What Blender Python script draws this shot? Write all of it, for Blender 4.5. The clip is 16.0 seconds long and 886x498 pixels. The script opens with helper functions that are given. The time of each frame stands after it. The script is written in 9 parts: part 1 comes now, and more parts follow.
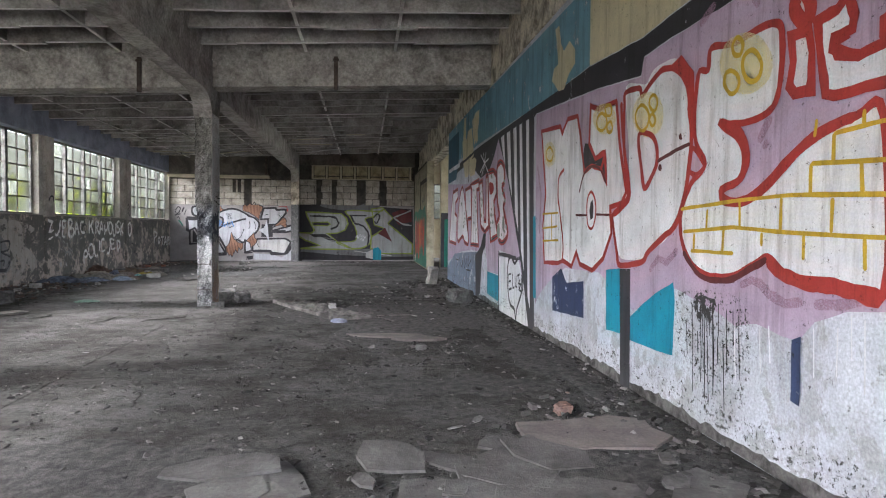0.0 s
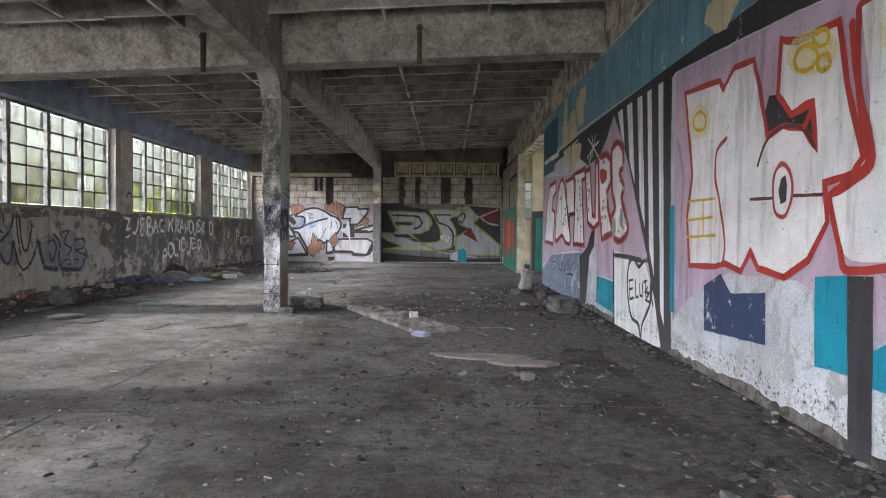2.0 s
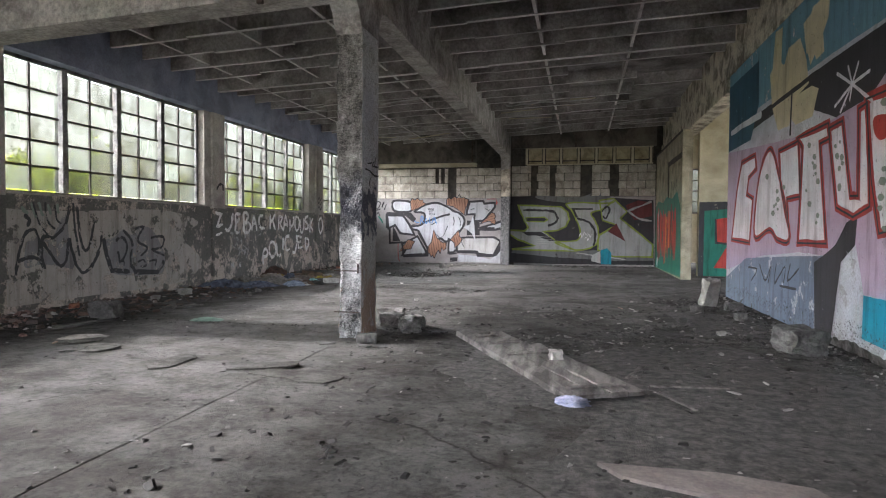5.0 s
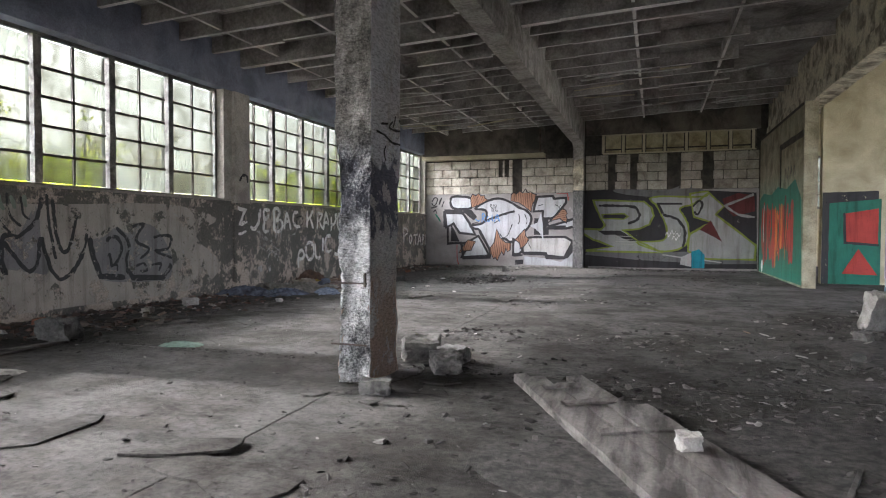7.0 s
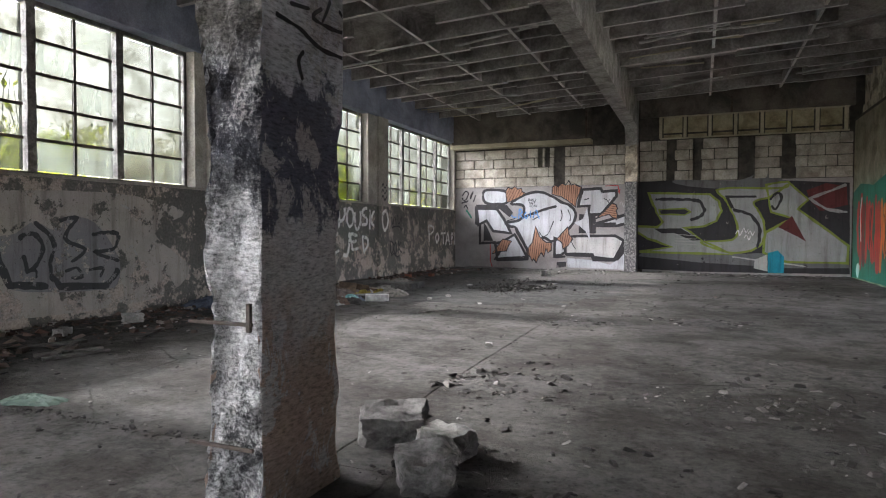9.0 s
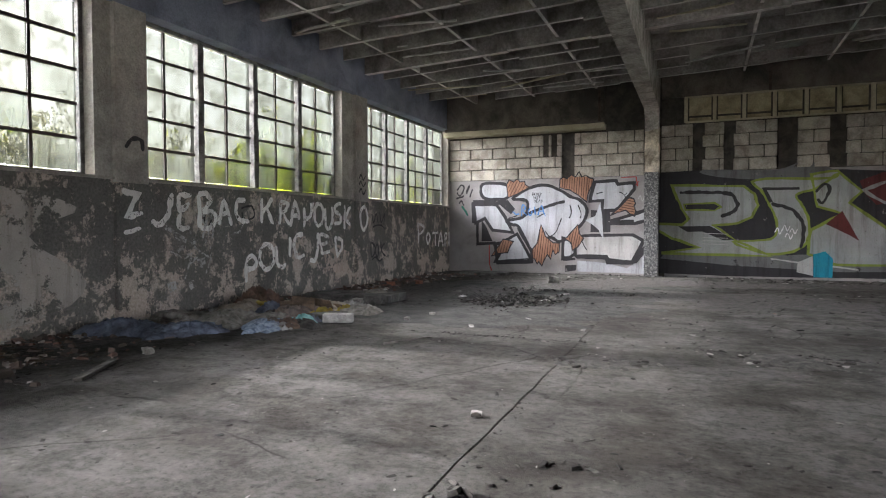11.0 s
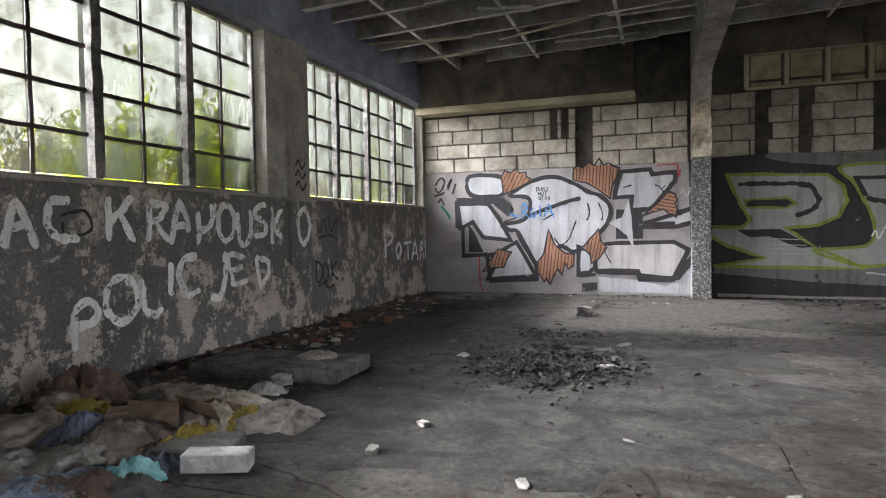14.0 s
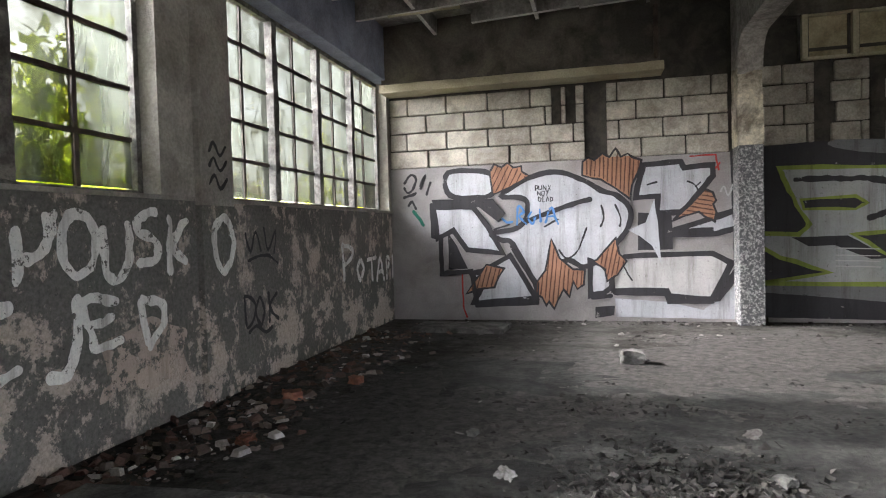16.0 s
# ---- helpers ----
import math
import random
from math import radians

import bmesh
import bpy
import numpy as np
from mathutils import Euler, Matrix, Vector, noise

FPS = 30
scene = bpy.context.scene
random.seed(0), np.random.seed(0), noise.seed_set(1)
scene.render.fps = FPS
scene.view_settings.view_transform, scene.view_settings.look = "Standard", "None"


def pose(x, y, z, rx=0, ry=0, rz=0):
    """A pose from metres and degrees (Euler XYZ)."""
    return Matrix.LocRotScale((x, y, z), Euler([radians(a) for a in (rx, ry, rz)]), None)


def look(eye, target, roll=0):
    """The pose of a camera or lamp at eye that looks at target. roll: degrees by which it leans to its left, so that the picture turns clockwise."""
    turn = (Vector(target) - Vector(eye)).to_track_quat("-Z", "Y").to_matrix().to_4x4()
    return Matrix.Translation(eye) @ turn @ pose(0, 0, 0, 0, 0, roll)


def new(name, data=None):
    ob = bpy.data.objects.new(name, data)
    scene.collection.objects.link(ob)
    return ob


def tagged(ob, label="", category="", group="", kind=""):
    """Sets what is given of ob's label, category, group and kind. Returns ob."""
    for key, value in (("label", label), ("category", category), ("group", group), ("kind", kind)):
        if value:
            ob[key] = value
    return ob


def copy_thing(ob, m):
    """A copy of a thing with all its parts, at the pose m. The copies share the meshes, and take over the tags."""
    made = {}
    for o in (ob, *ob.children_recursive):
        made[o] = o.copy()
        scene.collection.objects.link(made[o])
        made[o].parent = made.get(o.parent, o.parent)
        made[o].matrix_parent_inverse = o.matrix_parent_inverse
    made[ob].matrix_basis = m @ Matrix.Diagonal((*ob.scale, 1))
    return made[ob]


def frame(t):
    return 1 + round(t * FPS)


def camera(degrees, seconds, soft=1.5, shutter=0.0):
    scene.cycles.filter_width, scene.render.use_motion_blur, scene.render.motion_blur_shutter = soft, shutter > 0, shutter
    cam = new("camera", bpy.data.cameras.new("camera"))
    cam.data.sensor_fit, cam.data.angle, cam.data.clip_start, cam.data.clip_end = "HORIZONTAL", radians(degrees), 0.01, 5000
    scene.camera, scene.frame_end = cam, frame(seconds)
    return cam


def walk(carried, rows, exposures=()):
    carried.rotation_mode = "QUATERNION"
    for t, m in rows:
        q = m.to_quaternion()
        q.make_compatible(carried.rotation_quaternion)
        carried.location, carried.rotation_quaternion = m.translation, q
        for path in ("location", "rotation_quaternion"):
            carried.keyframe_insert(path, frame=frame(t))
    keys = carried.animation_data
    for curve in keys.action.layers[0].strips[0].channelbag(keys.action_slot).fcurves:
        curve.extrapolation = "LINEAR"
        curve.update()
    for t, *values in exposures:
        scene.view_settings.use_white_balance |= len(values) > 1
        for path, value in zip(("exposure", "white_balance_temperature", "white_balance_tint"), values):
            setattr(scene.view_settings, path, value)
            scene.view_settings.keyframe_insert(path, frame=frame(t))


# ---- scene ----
cam = camera(71.1, 16.0, soft=1.1)
PATH = [
    (0, (-0.025, -0.057, 1.349), (0.223, 1.927, 1.287), 0.5),
    (0.5, (-0.032, 0.313, 1.325), (0.156, 2.303, 1.265), 0.6),
    (1, (-0.046, 0.724, 1.297), (0.074, 2.72, 1.238), 0.6),
    (1.5, (-0.055, 1.142, 1.272), (-0.002, 3.14, 1.215), 0.6),
    (2, (-0.084, 1.609, 1.248), (-0.102, 3.608, 1.192), 0.6),
    (2.5, (-0.112, 2.077, 1.235), (-0.2, 4.074, 1.178), 0.6),
    (3, (-0.148, 2.598, 1.229), (-0.31, 4.591, 1.17), 0.7),
    (3.5, (-0.169, 3.089, 1.213), (-0.401, 5.075, 1.154), 0.6),
    (4, (-0.217, 3.64, 1.191), (-0.523, 5.616, 1.132), 0.5),
    (4.5, (-0.288, 4.165, 1.177), (-0.656, 6.13, 1.118), 0.5),
    (5, (-0.356, 4.738, 1.167), (-0.791, 6.69, 1.106), 0.4),
    (7.5, (-0.841, 7.558, 1.089), (-1.527, 9.436, 1.031), 0.2),
    (8, (-0.963, 8.139, 1.082), (-1.684, 10.003, 1.023), 0.2),
    (8.5, (-1.09, 8.669, 1.074), (-1.836, 10.523, 1.014), 0.2),
    (9, (-1.224, 9.232, 1.056), (-1.991, 11.078, 0.996), 0.2),
    (11.5, (-2.054, 11.875, 1.072), (-2.827, 13.719, 1.007), -0.1),
    (12, (-2.331, 12.475, 1.098), (-3.089, 14.324, 1.032), -0.3),
    (12.5, (-2.613, 13.046, 1.111), (-3.352, 14.903, 1.046), -0.5),
    (13, (-2.922, 13.64, 1.135), (-3.638, 15.507, 1.072), -0.7),
    (13.5, (-3.215, 14.201, 1.163), (-3.906, 16.077, 1.101), -0.8),
    (14, (-3.521, 14.793, 1.215), (-4.184, 16.679, 1.15), -0.9),
    (14.5, (-3.833, 15.367, 1.252), (-4.462, 17.265, 1.186), -1.1),
    (15, (-4.163, 15.973, 1.283), (-4.751, 17.883, 1.219), -1.3),
    (15.5, (-4.464, 16.526, 1.306), (-5.008, 18.449, 1.244), -1.5),
    (16, (-4.781, 17.105, 1.335), (-5.271, 19.043, 1.276), -1.6),
]
walk(cam, [(t, look(eye, target, roll)) for t, eye, target, roll in PATH], exposures=[(0.0, 4.88, 5920, 14), (3.5, 5.02, 5980, 14), (8.0, 4.88, 6080, 14), (12.5, 4.75, 6120, 13), (16.0, 4.88, 6180, 13)])

# ---- world and sun ----
world = bpy.data.worlds.new("world")
scene.world = world
world.use_nodes = True
wn, wl = world.node_tree.nodes, world.node_tree.links
sky = wn.new("ShaderNodeTexSky")
sky.sky_type, sky.sun_disc = "NISHITA", False
sky.sun_elevation, sky.sun_rotation = radians(30), radians(-95)
sky.air_density, sky.dust_density, sky.ozone_density = 1.0, 4.0, 1.0
soft_sky = wn.new("ShaderNodeHueSaturation")
soft_sky.inputs["Saturation"].default_value = 0.22
wl.new(sky.outputs[0], soft_sky.inputs["Color"])
wl.new(soft_sky.outputs[0], wn["Background"].inputs["Color"])
wn["Background"].inputs["Strength"].default_value = 0.145

sun = new("sun", bpy.data.lights.new("sun", "SUN"))
sun.data.energy, sun.data.angle, sun.data.color = 0.34, radians(2.5), (1.0, 0.96, 0.9)
sun.matrix_world = look((-20, 12.5, 11.4), (0, 13.5, 0))


# ---- materials ----
def ramp(nt, fac, stops):
    n = nt.nodes.new("ShaderNodeValToRGB")
    while len(n.color_ramp.elements) < len(stops):
        n.color_ramp.elements.new(0.5)
    for e, (p, c) in zip(n.color_ramp.elements, stops):
        e.position = p
        e.color = (*c, 1) if len(c) == 3 else c
    nt.links.new(fac, n.inputs[0])
    return n.outputs[0]


def noise_tex(nt, scale, detail=6, rough=0.6, stretch=(1, 1, 1), distort=0.0):
    co = nt.nodes.new("ShaderNodeNewGeometry").outputs["Position"]
    mp = nt.nodes.new("ShaderNodeMapping")
    mp.inputs["Scale"].default_value = stretch
    n = nt.nodes.new("ShaderNodeTexNoise")
    n.inputs["Scale"].default_value, n.inputs["Detail"].default_value = scale, detail
    n.inputs["Roughness"].default_value, n.inputs["Distortion"].default_value = rough, distort
    nt.links.new(co, mp.inputs[0])
    nt.links.new(mp.outputs[0], n.inputs["Vector"])
    return n.outputs[0]


def mix(nt, fac, a, b, mode="MIX"):
    n = nt.nodes.new("ShaderNodeMix")
    n.data_type, n.blend_type = "RGBA", mode
    for sock, v in ((n.inputs[0], fac), (n.inputs[6], a), (n.inputs[7], b)):
        if isinstance(v, bpy.types.NodeSocket):
            nt.links.new(v, sock)
        elif isinstance(v, (int, float)):
            sock.default_value = v
        else:
            sock.default_value = (*v, 1)
    return n.outputs[2]


def base(name, rough=0.85, metal=0.0):
    m = bpy.data.materials.new(name)
    m.use_nodes = True
    nt = m.node_tree
    p = nt.nodes["Principled BSDF"]
    p.inputs["Roughness"].default_value, p.inputs["Metallic"].default_value = rough, metal
    p.inputs["Specular IOR Level"].default_value = 0.3
    return m, nt, p


def bump(nt, p, height, strength=0.4, dist=0.02):
    b = nt.nodes.new("ShaderNodeBump")
    b.inputs["Strength"].default_value, b.inputs["Distance"].default_value = strength, dist
    nt.links.new(height, b.inputs["Height"])
    nt.links.new(b.outputs[0], p.inputs["Normal"])


def worn(name, colour, dark=None, scale=3.0, lo=0.4, hi=0.62, grain=60, rough=0.85, bumps=0.35, stretch=(1, 1, 1), vary=0.35, metal=0.0):
    """Grainy surface with large stains of a second colour."""
    m, nt, p = base(name, rough, metal)
    dark = dark or tuple(c * 0.5 for c in colour)
    st = ramp(nt, noise_tex(nt, scale, 8, 0.65, stretch, 0.4), [(lo, (0, 0, 0)), (hi, (1, 1, 1))])
    col = mix(nt, st, dark, colour)
    gr = noise_tex(nt, grain, 5, 0.7)
    g = ramp(nt, gr, [(0.25, (1 - vary,) * 3), (0.75, (1 + vary * 0.4,) * 3)])
    col = mix(nt, 1.0, col, g, "MULTIPLY")
    info = nt.nodes.new("ShaderNodeObjectInfo")
    tint = ramp(nt, info.outputs["Random"], [(0.0, (0.86,) * 3), (1.0, (1.1,) * 3)])
    col = mix(nt, 1.0, col, tint, "MULTIPLY")
    nt.links.new(col, p.inputs["Base Color"])
    h = mix(nt, 0.4, gr, noise_tex(nt, scale * 6, 6, 0.7))
    bump(nt, p, h, bumps, 0.03)
    return m


def floor_material():
    m, nt, p = base("concrete_floor", 0.95)
    p.inputs["Specular IOR Level"].default_value = 0.1
    big = noise_tex(nt, 0.3, 10, 0.6, (1, 0.8, 1), 0.0)
    col = ramp(nt, big, [(0.3, (0.054, 0.05, 0.046)), (0.48, (0.09, 0.087, 0.081)), (0.65, (0.13, 0.126, 0.12))])
    dirt = ramp(nt, noise_tex(nt, 1.3, 12, 0.74, (1, 1, 1), 0.0), [(0.42, (0.45, 0.42, 0.39)), (0.56, (1, 1, 1))])
    col = mix(nt, 0.85, col, dirt, "MULTIPLY")
    spk = ramp(nt, noise_tex(nt, 22, 12, 0.84), [(0.36, (0.22, 0.21, 0.2)), (0.46, (0.86, 0.86, 0.86)), (0.6, (1.15, 1.14, 1.12)), (0.7, (1.9, 1.86, 1.8))])
    col = mix(nt, 1.0, col, spk, "MULTIPLY")
    scuff = ramp(nt, noise_tex(nt, 4.5, 12, 0.8, (0.8, 1.1, 1), 0.2), [(0.4, (0.5, 0.49, 0.47)), (0.49, (0.97, 0.97, 0.97)), (0.62, (1.25, 1.24, 1.22))])
    col = mix(nt, 0.8, col, scuff, "MULTIPLY")
    v = nt.nodes.new("ShaderNodeTexVoronoi")
    v.feature = "DISTANCE_TO_EDGE"
    v.inputs["Scale"].default_value = 0.42
    co = nt.nodes.new("ShaderNodeNewGeometry").outputs["Position"]
    wob = nt.nodes.new("ShaderNodeTexNoise")
    wob.inputs["Scale"].default_value, wob.inputs["Detail"].default_value = 1.6, 6
    nt.links.new(co, wob.inputs["Vector"])
    nt.links.new(mix(nt, 0.28, co, wob.outputs["Color"], "ADD"), v.inputs["Vector"])
    crack = ramp(nt, v.outputs["Distance"], [(0.0, (0.25, 0.23, 0.21)), (0.0022, (0.4, 0.38, 0.36)), (0.0045, (1, 1, 1))])
    gate = ramp(nt, noise_tex(nt, 0.5, 3), [(0.5, (0, 0, 0)), (0.56, (1, 1, 1))])
    col = mix(nt, gate, col, mix(nt, 1.0, col, crack, "MULTIPLY"))
    nt.links.new(col, p.inputs["Base Color"])
    bump(nt, p, mix(nt, 0.5, noise_tex(nt, 9, 12, 0.8), noise_tex(nt, 60, 6, 0.8)), 0.9, 0.04)
    return m


def peeling(name, top, under, scale=1.7, cut=0.56, grain=45, streak=(1, 1, 0.5), spot=(0.03, 0.03, 0.03), least=0.6, spots=0.63, damp=0.0):
    """Old paint that has come off in patches and shows the plaster below."""
    m, nt, p = base(name, 0.82)
    big = ramp(nt, noise_tex(nt, scale, 12, 0.76, streak, 0.0), [(cut, (0, 0, 0)), (cut + 0.05, (0.9, 0.9, 0.9))])
    small = ramp(nt, noise_tex(nt, scale * 3.2, 10, 0.78, streak, 0.0), [(cut + 0.03, (0, 0, 0)), (cut + 0.05, (0.8, 0.8, 0.8))])
    mask = mix(nt, 1.0, big, small, "LIGHTEN")
    if damp:
        # rising damp has lifted the paint in flakes over the lowest metre
        sep = nt.nodes.new("ShaderNodeSeparateXYZ")
        nt.links.new(nt.nodes.new("ShaderNodeNewGeometry").outputs["Position"], sep.inputs[0])
        height = ramp(nt, sep.outputs["Z"], [(0.0, (0.09,) * 3), (0.5, (0.07,) * 3), (1.0, (0.0,) * 3)])
        flake = mix(nt, 1.0, noise_tex(nt, scale * 1.7, 12, 0.74), height, "ADD")
        mask = mix(nt, 1.0, mask, ramp(nt, flake, [(damp, (0, 0, 0)), (damp + 0.03, (0.9, 0.9, 0.9))]), "LIGHTEN")
    fine = noise_tex(nt, grain, 6, 0.7)
    g = ramp(nt, fine, [(0.28, (least,) * 3), (0.7, (1.15,) * 3)])
    wash = ramp(nt, noise_tex(nt, scale * 0.6, 6, 0.6), [(0.3, (0.7,) * 3), (0.7, (1.2,) * 3)])
    col = mix(nt, mask, mix(nt, 1.0, top, wash, "MULTIPLY"), under)
    sp = ramp(nt, noise_tex(nt, 17, 9, 0.78), [(spots, (0, 0, 0)), (spots + 0.05, (1, 1, 1))])
    col = mix(nt, sp, col, spot)
    nt.links.new(mix(nt, 1.0, col, g, "MULTIPLY"), p.inputs["Base Color"])
    bump(nt, p, mix(nt, 0.5, fine, mask), 0.4, 0.012)
    return m


def sprayed(name, colour, chips=0.66, under=0.0, scale=7.0, rough=0.6):
    """Spray paint with small chips through which the wall shows."""
    m, nt, p = base(name, rough)
    wash = ramp(nt, noise_tex(nt, 2.5, 6, 0.6), [(0.3, (0.8,) * 3), (0.7, (1.08,) * 3)])
    g = ramp(nt, noise_tex(nt, 70, 4, 0.7), [(0.3, (0.84,) * 3), (0.65, (1.04,) * 3)])
    specks = ramp(nt, noise_tex(nt, 21, 9, 0.78), [(0.605, (1, 1, 1)), (0.64, (0.25, 0.23, 0.22))])
    runs = ramp(nt, noise_tex(nt, 5, 8, 0.7, (1.6, 1.6, 0.14)), [(0.33, (0.62, 0.6, 0.58)), (0.5, (1, 1, 1))])
    col = mix(nt, 1.0, mix(nt, 1.0, colour, wash, "MULTIPLY"), g, "MULTIPLY")
    col = mix(nt, 1.0, mix(nt, 1.0, col, specks, "MULTIPLY"), runs, "MULTIPLY")
    nt.links.new(col, p.inputs["Base Color"])
    gone = ramp(nt, noise_tex(nt, scale, 9, 0.75), [(chips, (0, 0, 0)), (chips + 0.02, (1, 1, 1))])
    tr = nt.nodes.new("ShaderNodeBsdfTransparent")
    mx = nt.nodes.new("ShaderNodeMixShader")
    nt.links.new(gone, mx.inputs[0])
    nt.links.new(p.outputs[0], mx.inputs[1])
    nt.links.new(tr.outputs[0], mx.inputs[2])
    nt.links.new(mx.outputs[0], nt.nodes["Material Output"].inputs["Surface"])
    return m


def glass_material():
    m, nt, p = base("dirty_glass", 0.25)
    p.inputs["Base Color"].default_value = (0.75, 0.78, 0.74, 1)
    tl = nt.nodes.new("ShaderNodeBsdfTranslucent")
    tl.inputs[0].default_value = (0.052, 0.057, 0.048, 1)
    gl = nt.nodes.new("ShaderNodeBsdfGlossy")
    gl.inputs["Roughness"].default_value = 0.05
    tr = nt.nodes.new("ShaderNodeBsdfTransparent")
    grime = mix(nt, 0.5, noise_tex(nt, 9, 12, 0.78, (1, 1, 0.8), 0.8), noise_tex(nt, 2.6, 6, 0.6))
    nt.links.new(ramp(nt, grime, [(0.4, (0.125, 0.124, 0.104)), (0.5, (0.205, 0.206, 0.185)), (0.58, (0.245, 0.247, 0.232))]), tr.inputs[0])
    info = nt.nodes.new("ShaderNodeObjectInfo")
    # milky film: some panes nearly clear, some clouded, all with soft vertical runs
    lvl = ramp(nt, info.outputs["Random"], [(0.0, (0.03,) * 3), (0.45, (0.1,) * 3), (0.75, (0.3,) * 3), (1.0, (0.7,) * 3)])
    runs = ramp(nt, noise_tex(nt, 7, 8, 0.66, (1, 1, 0.22), 0.6), [(0.34, (0.1,) * 3), (0.5, (0.9,) * 3), (0.64, (1.7,) * 3)])
    film = mix(nt, 1.0, lvl, runs, "MULTIPLY")
    blot = ramp(nt, noise_tex(nt, 3.2, 10, 0.7), [(0.56, (0.0,) * 3), (0.66, (0.14,) * 3)])
    f = mix(nt, 1.0, film, blot, "ADD")
    a = nt.nodes.new("ShaderNodeMixShader")
    nt.links.new(f, a.inputs[0])
    nt.links.new(tr.outputs[0], a.inputs[1])
    nt.links.new(tl.outputs[0], a.inputs[2])
    b = nt.nodes.new("ShaderNodeMixShader")
    b.inputs[0].default_value = 0.05
    nt.links.new(a.outputs[0], b.inputs[1])
    nt.links.new(gl.outputs[0], b.inputs[2])
    nt.links.new(b.outputs[0], nt.nodes["Material Output"].inputs["Surface"])
    return m


def leaf_material(name, a, b):
    m, nt, p = base(name, 0.6)
    g = nt.nodes.new("ShaderNodeNewGeometry")
    col = ramp(nt, g.outputs["Random Per Island"], [(0.0, a), (1.0, b)])
    nt.links.new(col, p.inputs["Base Color"])
    tl = nt.nodes.new("ShaderNodeBsdfTranslucent")
    nt.links.new(col, tl.inputs[0])
    mx = nt.nodes.new("ShaderNodeMixShader")
    mx.inputs[0].default_value = 0.5
    nt.links.new(p.outputs[0], mx.inputs[1])
    nt.links.new(tl.outputs[0], mx.inputs[2])
    nt.links.new(mx.outputs[0], nt.nodes["Material Output"].inputs["Surface"])
    return m


FLOOR = floor_material()
CONCRETE = worn("weathered_concrete", (0.52, 0.49, 0.45), (0.24, 0.218, 0.2), 2.6, 0.36, 0.58, 22, bumps=1.0, vary=0.6)


def column_material():
    """Grey plaster with a dark painted band, flaking to speckled concrete on the weathered face and to brown at the foot."""
    m, nt, p = base("column_paint", 0.85)
    geo = nt.nodes.new("ShaderNodeNewGeometry")
    sep = nt.nodes.new("ShaderNodeSeparateXYZ")
    nt.links.new(geo.outputs["Position"], sep.inputs[0])
    edge = noise_tex(nt, 3.2, 9, 0.7)
    add = nt.nodes.new("ShaderNodeMath")
    add.operation = "MULTIPLY_ADD"
    nt.links.new(edge, add.inputs[0])
    add.inputs[1].default_value = 0.9
    nt.links.new(sep.outputs["Z"], add.inputs[2])
    div = nt.nodes.new("ShaderNodeMath")
    div.operation = "MULTIPLY"
    div.inputs[1].default_value = 0.25
    nt.links.new(add.outputs[0], div.inputs[0])
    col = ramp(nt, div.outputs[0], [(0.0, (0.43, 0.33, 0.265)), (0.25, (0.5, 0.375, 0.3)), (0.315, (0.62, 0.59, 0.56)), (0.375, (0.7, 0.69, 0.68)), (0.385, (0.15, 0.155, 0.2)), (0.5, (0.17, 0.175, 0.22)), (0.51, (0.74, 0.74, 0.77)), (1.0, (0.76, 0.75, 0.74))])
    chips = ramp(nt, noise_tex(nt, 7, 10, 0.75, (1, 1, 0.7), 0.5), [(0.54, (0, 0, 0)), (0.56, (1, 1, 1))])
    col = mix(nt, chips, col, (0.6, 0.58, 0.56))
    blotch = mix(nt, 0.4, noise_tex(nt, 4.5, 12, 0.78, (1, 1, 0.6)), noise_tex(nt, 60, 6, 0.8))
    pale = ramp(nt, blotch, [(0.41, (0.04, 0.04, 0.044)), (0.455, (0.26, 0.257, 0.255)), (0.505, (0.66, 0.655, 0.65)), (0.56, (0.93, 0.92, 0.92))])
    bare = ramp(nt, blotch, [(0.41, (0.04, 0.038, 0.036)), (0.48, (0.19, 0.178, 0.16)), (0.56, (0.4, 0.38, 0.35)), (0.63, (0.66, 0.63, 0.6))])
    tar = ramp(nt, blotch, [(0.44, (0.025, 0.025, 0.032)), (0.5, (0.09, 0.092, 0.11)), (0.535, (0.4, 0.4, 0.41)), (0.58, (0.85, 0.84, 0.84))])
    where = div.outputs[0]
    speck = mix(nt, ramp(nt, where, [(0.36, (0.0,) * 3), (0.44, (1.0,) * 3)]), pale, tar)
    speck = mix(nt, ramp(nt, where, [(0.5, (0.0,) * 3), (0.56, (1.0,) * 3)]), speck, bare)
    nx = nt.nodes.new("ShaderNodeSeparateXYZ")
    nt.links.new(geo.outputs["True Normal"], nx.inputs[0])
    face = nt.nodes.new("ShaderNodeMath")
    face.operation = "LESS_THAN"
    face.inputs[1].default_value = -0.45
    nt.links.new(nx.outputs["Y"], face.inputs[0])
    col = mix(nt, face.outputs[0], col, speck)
    g = ramp(nt, noise_tex(nt, 22, 9, 0.82, (1, 1, 4.0)), [(0.38, (0.36,) * 3), (0.5, (0.92,) * 3), (0.62, (1.22,) * 3)])
    nt.links.new(mix(nt, 1.0, col, g, "MULTIPLY"), p.inputs["Base Color"])
    bump(nt, p, mix(nt, 0.5, noise_tex(nt, 22, 10, 0.82, (1, 1, 1.8)), noise_tex(nt, 80, 4, 0.7)), 1.0, 0.045)
    return m


